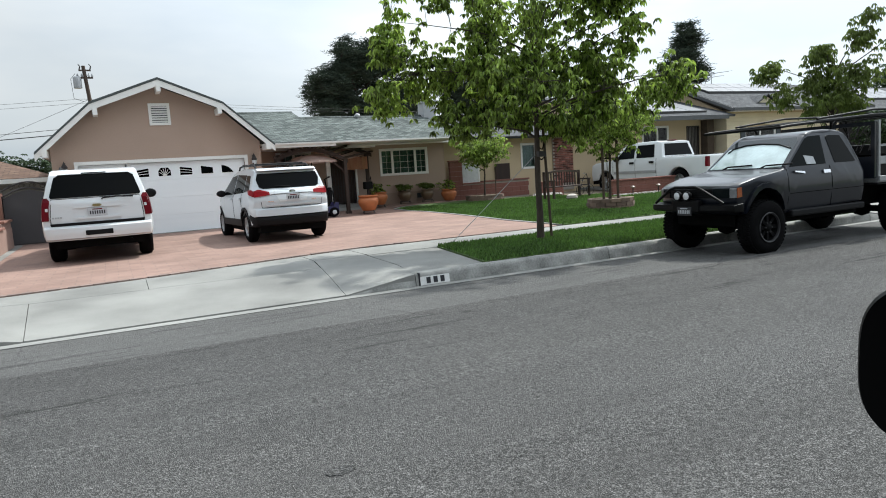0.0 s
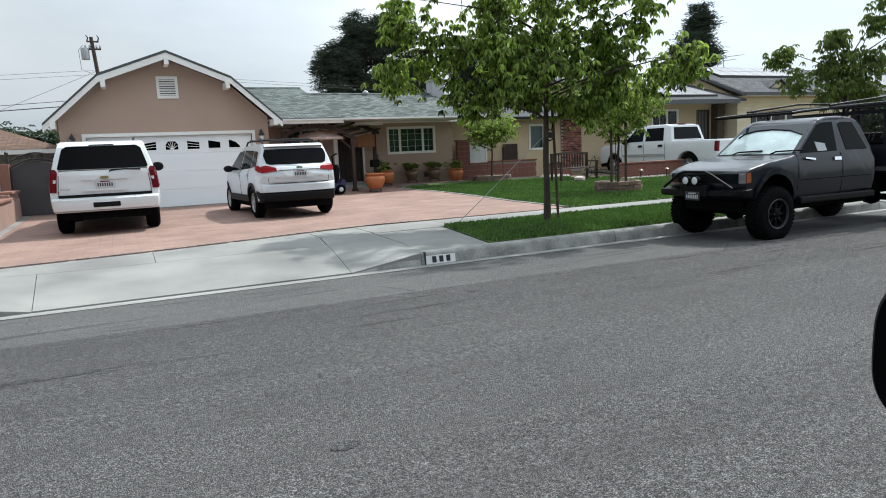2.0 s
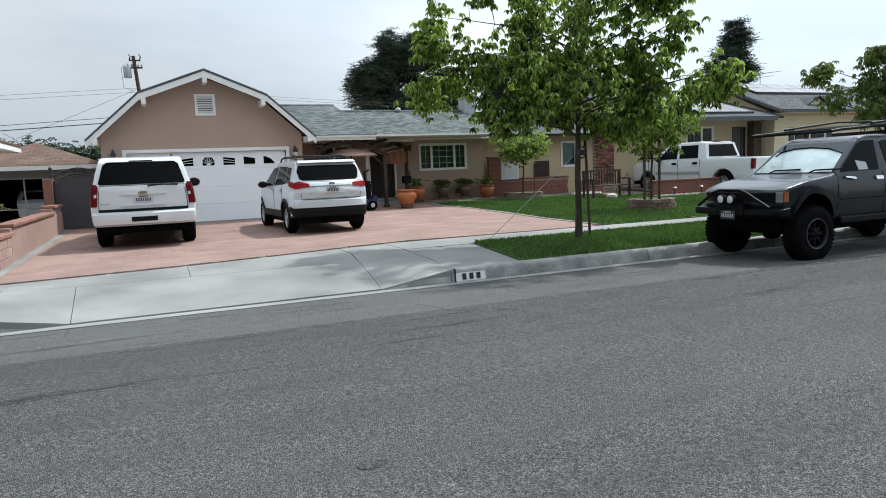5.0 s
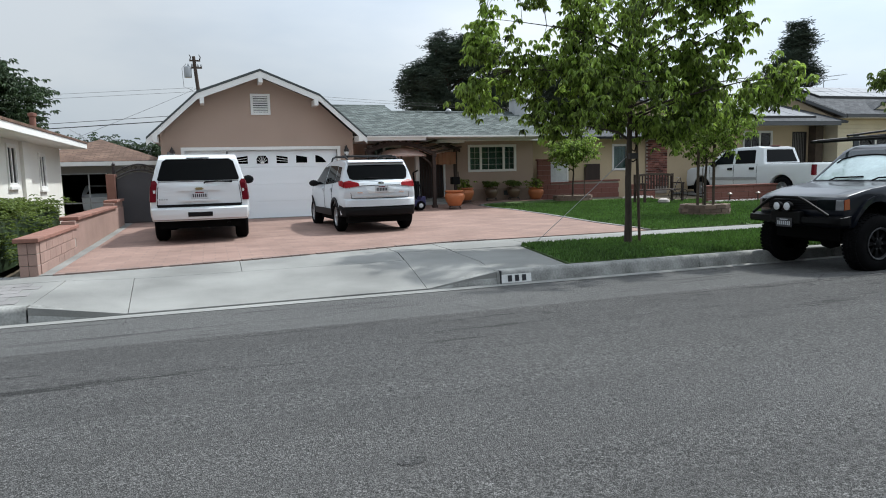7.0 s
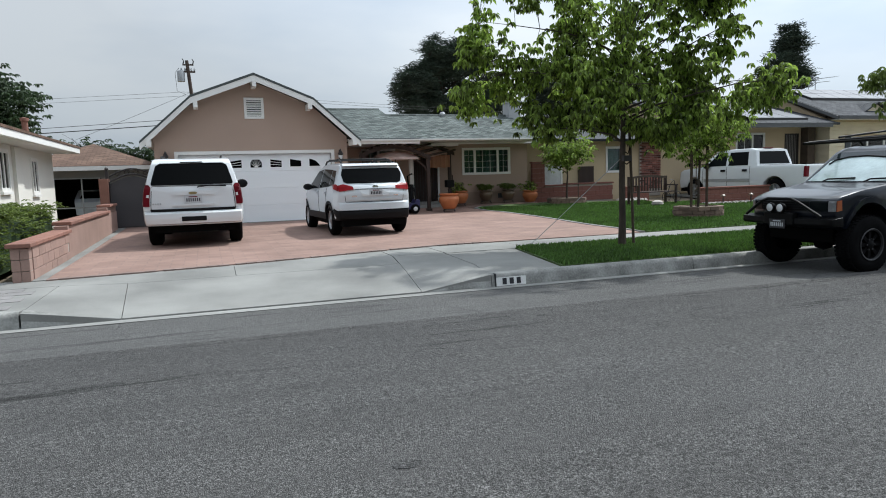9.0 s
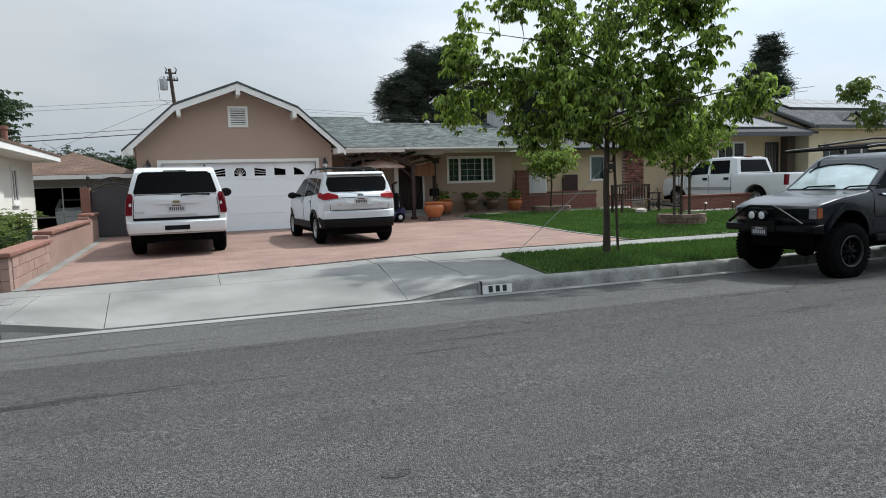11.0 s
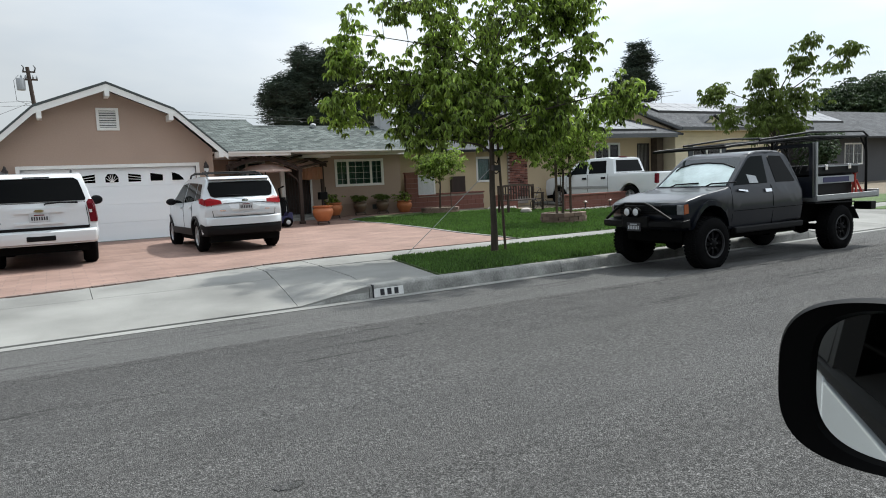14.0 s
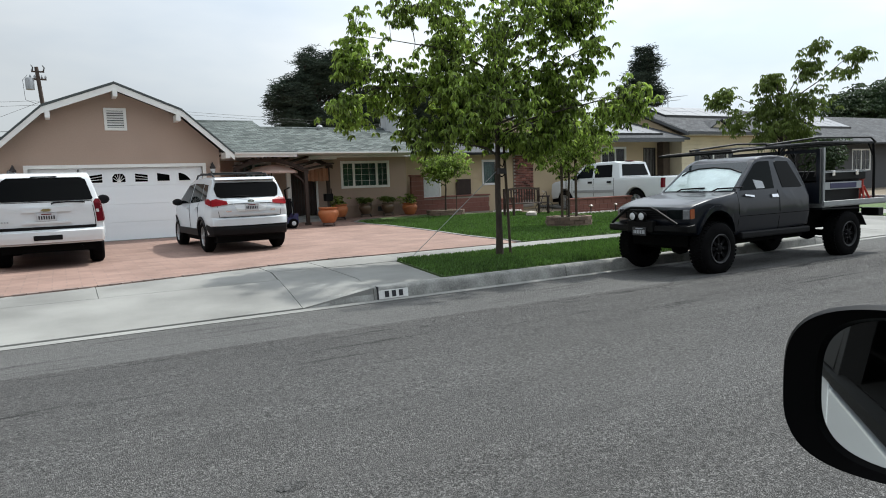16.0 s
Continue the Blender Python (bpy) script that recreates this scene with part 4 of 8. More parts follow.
part("mast", add_tube(bmesh.new(), (0, 0, -0.05), (0, 0, 0.80), 0.022, n=6), GALV, ant)
part("boom", add_tube(bmesh.new(), (-1.14, 0, 0.53), (1.36, 0, 0.81), 0.016, n=6), GALV, ant)
for k in range(9):
    f_ = k / 8
    part("element", add_tube(bmesh.new(), (-1.14 + 2.5 * f_, -0.5 + 0.25 * f_, 0.53 + 0.28 * f_), (-1.14 + 2.5 * f_, 0.5 - 0.25 * f_, 0.53 + 0.28 * f_), 0.008, n=5), GALV, ant)
dorm = part("dormer", prism([(29.85, 3.92), (31.55, 3.92), (30.7, 4.36)], 24.0, 25.6, "y"), SIDING, nb, "small cream gablet on the roof")
for s, xa in ((1, 29.65), (-1, 31.75)):
    part("dormer_roof", slab([(xa, 23.86, 3.92), (30.7, 23.86, 4.46), (30.7, 25.9, 4.46), (xa, 25.9, 3.92)], 0.06), SHINGLE_GREY, dorm)


def solar(x0, x1, n, ya, za, yb, zb, owner):
    """A row of panels on a roof slope."""
    t = part("mounting_frame", slab([(x0, ya, za + 0.10), (x1, ya, za + 0.10), (x1, yb, zb + 0.10), (x0, yb, zb + 0.10)], 0.06), SOLAR_FRAME, owner, "row of pale-reflecting solar panels")
    part("panel_skirt", box(x0, x1, ya - 0.03, ya, za - 0.02, za + 0.12), SOLAR_FRAME, owner)
    w = (x1 - x0) / n
    for i in range(n):
        for j in range(2):
            y0, y1 = ya + (yb - ya) * (j * 0.5 + 0.012), ya + (yb - ya) * (j * 0.5 + 0.488)
            z0, z1 = za + (zb - za) * (j * 0.5 + 0.012) + 0.112, za + (zb - za) * (j * 0.5 + 0.488) + 0.112
            part("solar_panel", slab([(x0 + i * w + 0.02, y0, z0), (x0 + (i + 1) * w - 0.02, y0, z0), (x0 + (i + 1) * w - 0.02, y1, z1), (x0 + i * w + 0.02, y1, z1)], 0.008), SOLAR, t)


solar(20.5, 26.4, 6, 24.0, 3.58, 27.4, 4.62, nb)
solar(28.5, 35.2, 7, 25.7, 4.71, 27.25, 5.34, nb)
# brick facing beside the window, piece by piece
facing = tagged(part("brick_facing", box(17.92, 19.02, NY - 0.05, NY - 0.002, 0.4, 2.75), MORTAR), "weathered red brick facing on the cream house", "brickwork", kind="structure")
brick_me = None
rb = random.Random(3)
for r in range(26):
    for c in range(5):
        xa = 17.93 + c * 0.218 + (0.10 if r % 2 else 0.0)
        xb = min(xa + 0.205, 19.01)
        if xb - xa < 0.05:
            continue
        if brick_me is None or xb - xa < 0.2:
            ob = part("brick", box(0, xb - xa, -0.022, 0, 0, 0.068), BRICK, facing)
            if xb - xa >= 0.2:
                brick_me = ob.data
        else:
            ob = new("brick", brick_me)
            ob.parent = facing
        ob.location = (xa, NY - 0.05 - rb.uniform(0, 0.006), 0.72 + r * 0.077)

# house further along
far = thing("house", "ranch house with shade-darkened walls and a dark low-pitched roof", "house")
# walls coloured dark for the shade they stand in
part("front_wall", wall_y(40.0, 58, 24.5, 0.2, 3.3, [(44, 46, 1.5, 2.8)]), STUCCO_SHADE, far)
part("side_wall", box(40.0, 40.2, 24.7, 32, 0.2, 3.3), STUCCO_SHADE, far)
part("gable_wall", prism([(24.5, 3.3), (28.5, 5.0), (32, 3.3)], 40.0, 40.2, "x"), STUCCO_SHADE, far)
window(far, 44, 46, 1.5, 2.8, 24.5, (1, 1), 2, 2)
part("roof_slope", slab([(39.3, 23.6, 3.2), (58.5, 23.6, 3.2), (58.5, 28.5, 5.35), (39.3, 28.5, 5.35)], 0.12), SHINGLE_GREY, far)
part("roof_slope", slab([(39.3, 28.5, 5.35), (58.5, 28.5, 5.35), (58.5, 33.4, 3.2), (39.3, 33.4, 3.2)], 0.12), SHINGLE_GREY, far)

solar(42.8, 46.6, 4, 26.1, 4.30, 28.0, 5.13, far)

# white neighbour on the other side and its outbuilding
lh = thing("house", "white stucco bungalow with brown shingle eaves", "house")
LX = -4.2


def side_window(y0, y1, z0, z1):
    w = part("window", side_frame(y0 - 0.05, y1 + 0.05, z0 - 0.05, z1 + 0.05, LX - 0.02, LX + 0.04, 0.06), TRIM, lh, "white window frame")
    mid = (y0 + y1) / 2
    part("sash", side_frame(y0, mid, z0, z1, LX - 0.01, LX + 0.025, 0.04), TRIM, w)
    part("sash", side_frame(mid, y1, z0, z1, LX - 0.01, LX + 0.025, 0.04), TRIM, w)
    part("pane", box(LX - 0.006, LX, y0 + 0.03, y1 - 0.03, z0 + 0.03, z1 - 0.03), TINT, w, "dark window pane")
    part("window_sill", box(LX, LX + 0.07, y0 - 0.08, y1 + 0.08, z0 - 0.11, z0 - 0.05), TRIM, w)


def side_frame(y0, y1, z0, z1, x0, x1, w):
    bm = bmesh.new()
    add_box(bm, x0, x1, y0, y1, z1 - w, z1)
    add_box(bm, x0, x1, y0, y1, z0, z0 + w)
    add_box(bm, x0 + 0.001, x1 - 0.001, y0, y0 + w, z0 + w, z1 - w)
    add_box(bm, x0 + 0.001, x1 - 0.001, y1 - w, y1, z0 + w, z1 - w)
    return bm


bm = bmesh.new()
for a, b, lo, hi in ((13.0, 17.15, 0.1, 2.6), (17.15, 17.8, 0.1, 1.5), (17.15, 17.8, 2.36, 2.6), (17.8, 20.05, 0.1, 2.6), (20.05, 20.65, 0.1, 1.4), (20.05, 20.65, 2.25, 2.6),
                     (20.65, 22.6, 0.1, 2.6)):
    add_box(bm, LX - 0.18, LX, a, b, lo, hi)
part("side_wall", bm, STUCCO_WHITE, lh)
part("front_wall", box(-13, LX, 12.82, 13.0, 0.1, 2.6), STUCCO_WHITE, lh)
part("back_wall", box(-13, LX, 22.6, 22.78, 0.1, 2.6), STUCCO_WHITE, lh)
part("inner_wall", box(LX - 0.6, LX - 0.55, 13.2, 22.4, 0.1, 2.55), INTERIOR_SHADE, lh)
side_window(17.15, 17.8, 1.5, 2.36)
side_window(20.05, 20.65, 1.4, 2.25)
part("pilaster", box(LX, LX + 0.08, 18.25, 18.85, 0.1, 2.5), STUCCO_WHITE, lh)
bm = bmesh.new()
ev = [(-3.55, 12.4), (-3.55, 23.2), (-14, 23.2), (-14, 12.4)]
pk = [(-8.5, 16.5, 4.2), (-8.5, 19.2, 4.2)]
add_slab(bm, [(-3.55, 12.4, 2.72), (-3.55, 23.2, 2.72), pk[1], pk[0]], 0.1)
add_slab(bm, [(-14, 12.4, 2.72), (-3.55, 12.4, 2.72), pk[0]], 0.1)
add_slab(bm, [(-3.55, 23.2, 2.72), (-14, 23.2, 2.72), pk[1]], 0.1)
part("roof", bm, SHINGLE_RED, lh, "red-brown hipped shingle roof")
part("fascia", box(-3.56, -3.52, 12.4, 23.2, 2.53, 2.675), TRIM, lh, "white fascia board")
part("roof_edge", box(-3.56, -3.50, 12.4, 23.26, 2.678, 2.735), SHINGLE_RED, lh, "brown shingle edge of the eaves")
part("fascia", box(-14, -3.52, 23.2, 23.24, 2.53, 2.70), TRIM, lh)
part("soffit", box(-4.2, -3.56, 12.4, 23.2, 2.52, 2.55), TRIM, lh)
part("vent_pipe", lathe([(0.08, 2.9), (0.08, 3.35), (0.11, 3.36), (0.11, 3.44), (0.02, 3.46)], 12, m=Matrix.Translation((-4.55, 21.5, 0))), CAP_RED, lh, "rusty vent pipe on the roof", smooth=True)

shed = thing("garage_building", "low outbuilding with brown hipped roof and dark open bay", "garage")
# front wall greyed to stand for the shade under the eaves
part("front_wall", wall_y(-5.6, -1.75, 26.0, 0.2, 2.15, [(-5.0, -3.15, 0.2, 1.82)]), STUCCO_EAVE_SHADE, shed)
# bay walls coloured near-black in place of the shade inside
part("side_wall", box(-1.93, -1.75, 26.18, 31, 0.2, 2.15), INTERIOR_SHADE, shed)
part("side_wall", box(-5.6, -5.42, 26.18, 31, 0.2, 2.15), INTERIOR_SHADE, shed)
part("back_wall", box(-5.6, -1.75, 31, 31.18, 0.2, 2.15), INTERIOR_SHADE, shed)
part("post", box(-3.35, -3.10, 25.93, 25.998, 0.25, 1.85), STUCCO_EAVE_SHADE, shed)
bm = bmesh.new()
pk = (-3.85, 28.6, 3.12)
rim = [(-6.1, 25.5, 2.22), (-1.45, 25.5, 2.22), (-1.45, 31.6, 2.22), (-6.1, 31.6, 2.22)]
for i in range(4):
    add_slab(bm, [rim[i], rim[(i + 1) % 4], pk], 0.08)
part("roof", bm, SHINGLE_RED, shed, "brown hipped shingle roof")
part("fascia", box(-6.1, -1.45, 25.46, 25.5, 2.06, 2.2), TRIM, shed)
bay = part("bay_frame", frame_bm(-5.0, -3.38, 0.25, 1.82, 25.95, 25.99, 0.035), ALU, shed, "thin pale bay frame")
part("mullion", box(-3.98, -3.94, 25.95, 25.99, 0.28, 1.8), ALU, bay)
part("mullion", box(-4.97, -3.4, 25.955, 25.985, 0.78, 0.82), ALU, bay)


# ---- vehicles: x forward, y to the vehicle's left, z up from its tyres' foot ----
class Shape:
    """How a vehicle's flat profile is drawn in towards its roof and its ends."""

    def __init__(self, hw, zs, ws, xs, ts, rear=(0, 0), front=(0, 0)):
        self.hw, self.zs, self.ws, self.xs, self.ts, self.rear, self.front = hw, zs, ws, xs, ts, rear, front

    def at(self, x, s, z):
        w = self.hw * lerp(z, self.zs, self.ws) * lerp(x, self.xs, self.ts)
        x2 = x
        lo, hi = self.xs[0], self.xs[-1]
        if self.rear[1] and x < self.rear[0]:
            x2 += self.rear[1] * s * s * (self.rear[0] - x) / (self.rear[0] - lo)
        if self.front[1] and x > self.front[0]:
            x2 -= self.front[1] * s * s * (x - self.front[0]) / (hi - self.front[0])
        return Vector((x2, s * w, z))


def slice_all(bm, planes):
    for co, no in planes:
        bmesh.ops.bisect_plane(bm, geom=bm.verts[:] + bm.edges[:] + bm.faces[:], plane_co=co, plane_no=no)


def body(shape, profile, s=1.0, bevel=0.04, cuts=0.25):
    """A closed body out of a side profile, rounded along its rims and drawn in by the shape."""
    bm = bmesh.new()
    f = bm.faces.new([bm.verts.new((x, -s, z)) for x, z in profile])
    r = bmesh.ops.extrude_face_region(bm, geom=[f])
    for v in r["geom"]:
        if isinstance(v, bmesh.types.BMVert):
            v.co.y = s
    if bevel:
        rim = [e for e in bm.edges if abs(e.verts[0].co.y - e.verts[1].co.y) < 1e-6]
        bmesh.ops.bevel(bm, geom=rim, offset=bevel, segments=2, affect="EDGES", profile=0.6)
    bmesh.ops.triangulate(bm, faces=bm.faces[:])
    x0, x1 = min(p[0] for p in profile), max(p[0] for p in profile)
    z0, z1 = min(p[1] for p in profile), max(p[1] for p in profile)
    planes = [((x0 + cuts * (i + 0.5), 0, 0), (1, 0, 0)) for i in range(int((x1 - x0) / cuts))]
    planes += [((0, 0, z0 + 0.2 * (i + 0.5)), (0, 0, 1)) for i in range(int((z1 - z0) / 0.2))]
    planes += [((0, q * s, 0), (0, 1, 0)) for q in (-0.8, -0.5, 0, 0.5, 0.8)]
    slice_all(bm, planes)
    for v in bm.verts:
        v.co = shape.at(*v.co)
    return bm


def side_patch(shape, poly, side, off=0.006, s=1.0, thick=0.02):
    """A panel that lies on the side of a body."""
    bm = bmesh.new()
    f = bm.faces.new([bm.verts.new((x, s * side, z)) for x, z in poly])
    bmesh.ops.triangulate(bm, faces=[f])
    x0, x1 = min(p[0] for p in poly), max(p[0] for p in poly)
    z0, z1 = min(p[1] for p in poly), max(p[1] for p in poly)
    slice_all(bm, [((x0 + 0.25 * (i + 1), 0, 0), (1, 0, 0)) for i in range(int((x1 - x0) / 0.25))] +
              [((0, 0, z0 + 0.15 * (i + 1)), (0, 0, 1)) for i in range(int((z1 - z0) / 0.15))])
    for v in bm.verts:
        v.co = shape.at(*v.co) + Vector((0, side * off, 0))
    r = bmesh.ops.extrude_face_region(bm, geom=bm.faces[:])
    for v in r["geom"]:
        if isinstance(v, bmesh.types.BMVert):
            v.co.y -= side * thick
    return bm


def end_patch(shape, poly, line, out, off=0.006, thick=0.02):
    """A panel on a body's front or rear; poly in (s, z), line: (z, x) pairs of the surface, out: +1 front, -1 rear."""
    zs, xs = [p[0] for p in line], [p[1] for p in line]
    bm = bmesh.new()
    f = bm.faces.new([bm.verts.new((0, s, z)) for s, z in poly])
    bmesh.ops.triangulate(bm, faces=[f])
    z0, z1 = min(p[1] for p in poly), max(p[1] for p in poly)
    slice_all(bm, [((0, q, 0), (0, 1, 0)) for q in (-0.9, -0.75, -0.6, -0.4, -0.2, 0, 0.2, 0.4, 0.6, 0.75, 0.9)] +
              [((0, 0, z0 + 0.12 * (i + 1)), (0, 0, 1)) for i in range(int((z1 - z0) / 0.12))])
    for v in bm.verts:
        s, z = v.co.y, v.co.z
        v.co = shape.at(lerp(z, zs, xs), s, z) + Vector((out * off, 0, 0))
    r = bmesh.ops.extrude_face_region(bm, geom=bm.faces[:])
    for v in r["geom"]:
        if isinstance(v, bmesh.types.BMVert):
            v.co.x -= out * thick
    return bm


def arch(cx, r, z_floor, n=9):
    """Points of a wheel opening, from front to back, for a profile's underside."""
    a0 = math.asin(min(0.95, max(-0.95, (z_floor - r[1]) / r[0])))
    return [(cx + r[0] * math.cos(a0 + (math.pi - 2 * a0) * i / n), r[1] + r[0] * math.sin(a0 + (math.pi - 2 * a0) * i / n)) for i in range(n + 1)]


def wheel(parent, x, side, y, r, w, rim_r, rim_mat, lugs=0, spokes=5):
    """A wheel with its tyre, rim and spokes; y: the outer face."""
    face = Matrix.Translation((x, side * y, r)) @ Matrix.Rotation(radians(-90 * side), 4, "X")
    hub = part("wheel", lathe([(0.0, -0.05), (rim_r * 0.30, -0.05), (rim_r * 0.30, -0.02), (rim_r * 0.15, 0.0), (0.0, 0.0)], 14, m=face), rim_mat, parent, smooth=True)
    e = 0.035
    part("tyre", lathe([(rim_r * 0.97, -w), (r - e * 1.6, -w), (r - 0.008, -w + e), (r, -w + e * 1.8), (r, -e * 1.8), (r - 0.008, -e), (r - e * 1.6, 0.0), (rim_r * 1.12, 0.006),
                        (rim_r * 0.98, -0.012), (rim_r * 0.97, -w)], 32, m=face, caps=False), RUBBER, hub, smooth=True)
    bm = lathe([(rim_r * 0.98, -0.015), (rim_r * 0.90, -0.02), (rim_r * 0.84, -0.07), (rim_r * 0.80, -0.10), (0.02, -0.11)], 28, m=face, caps=False)
    for i in range(spokes):
        a = 2 * math.pi * i / spokes
        c, s = math.cos(a), math.sin(a)
        q = [bm.verts.new(face @ Vector(p)) for p in
             [(c * k - s * h, s * k + c * h, z) for k, h, z in ((rim_r * 0.2, -rim_r * 0.10, -0.03), (rim_r * 0.2, rim_r * 0.10, -0.03), (rim_r * 0.88, rim_r * 0.13, -0.035),
                                                          (rim_r * 0.88, -rim_r * 0.13, -0.035))]]
        q2 = [bm.verts.new(face @ Vector(p)) for p in
              [(c * k - s * h, s * k + c * h, -0.09) for k, h in ((rim_r * 0.2, -rim_r * 0.10), (rim_r * 0.2, rim_r * 0.10), (rim_r * 0.88, rim_r * 0.13), (rim_r * 0.88, -rim_r * 0.13))]]
        bm.faces.new(q)
        for j in range(4):
            bm.faces.new((q[j], q[(j + 1) % 4], q2[(j + 1) % 4], q2[j]))
    part("rim", bm, rim_mat, hub, smooth=True)
    if lugs:
        part("rim_lip", lathe([(rim_r * 0.90, -0.03), (rim_r * 0.93, 0.006), (rim_r * 1.0, 0.012), (rim_r * 1.03, 0.004)], 32, m=face, caps=False), RIM_LIP, hub, "scuffed grey rim lip", smooth=True)
        for i in range(6):
            a = 2 * math.pi * i / 6
            part("lug_nut", lathe([(0.0, 0.012), (0.012, 0.012), (0.014, -0.03)], 6, m=face @ Matrix.Translation((rim_r * 0.36 * math.cos(a), rim_r * 0.36 * math.sin(a), -0.02))), RIM_LIP, hub)
    if lugs:
        bm = bmesh.new()
        for i in range(lugs):
            for row in range(4):
                a = 2 * math.pi * (i + (row % 2) * 0.5) / lugs
                m = face @ Matrix.Rotation(a, 4, "Z") @ Matrix.Translation((r, 0, -w * (0.19 + row * 0.207)))
                k = bmesh.ops.create_cube(bm, size=1.0, matrix=m @ Matrix.Diagonal((0.016, 2 * math.pi * r / lugs * 0.66, w * 0.17, 1)))
        part("tread", bm, RUBBER, hub)
    return hub


def plate(parent, x, z, out, y=0.0, w=0.30, h=0.15, ground=None, ink=None, label="white number plate with dark bars"):
    """A number plate whose characters are plain bars."""
    p = part("number_plate", box(x - 0.006, x + 0.006, y - w / 2, y + w / 2, z - h / 2, z + h / 2), ground or PLATE, parent, label, bevel=0.004)
    for i in range(7):
        c = y - w * 0.36 + i * w * 0.12
        part("bar", box(min(x + out * 0.007, x + out * 0.009), max(x + out * 0.007, x + out * 0.009), c - w * 0.035, c + w * 0.035, z - h * 0.28, z + h * 0.14), ink or INK, p)
    part("bar", box(min(x + out * 0.007, x + out * 0.009), max(x + out * 0.007, x + out * 0.009), y - w * 0.25, y + w * 0.25, z + h * 0.26, z + h * 0.38), ink or LAMP_RED_DEEP, p)
    return p


def door_mirror(parent, x, y, z, side, size=(0.14, 0.22, 0.17), material=None):
    m = part("door_mirror", lathe([(0.0, -0.5), (0.30, -0.5), (0.44, -0.4), (0.5, -0.1), (0.48, 0.25), (0.36, 0.45), (0.0, 0.5)], 14,
             m=Matrix.Translation((x, y + side * size[1] * 0.55, z)) @ Matrix.Diagonal((size[0], size[1], size[2], 1)) @ Matrix.Rotation(radians(90), 4, "Y")), material or PLASTIC, parent,
             "black door mirror", smooth=True)
    part("mirror_arm", add_tube(bmesh.new(), (x + 0.02, y - side * 0.05, z - size[2] * 0.25), (x, y + side * size[1] * 0.3, z - size[2] * 0.2), 0.03, 0.025), PLASTIC, m)
    return m


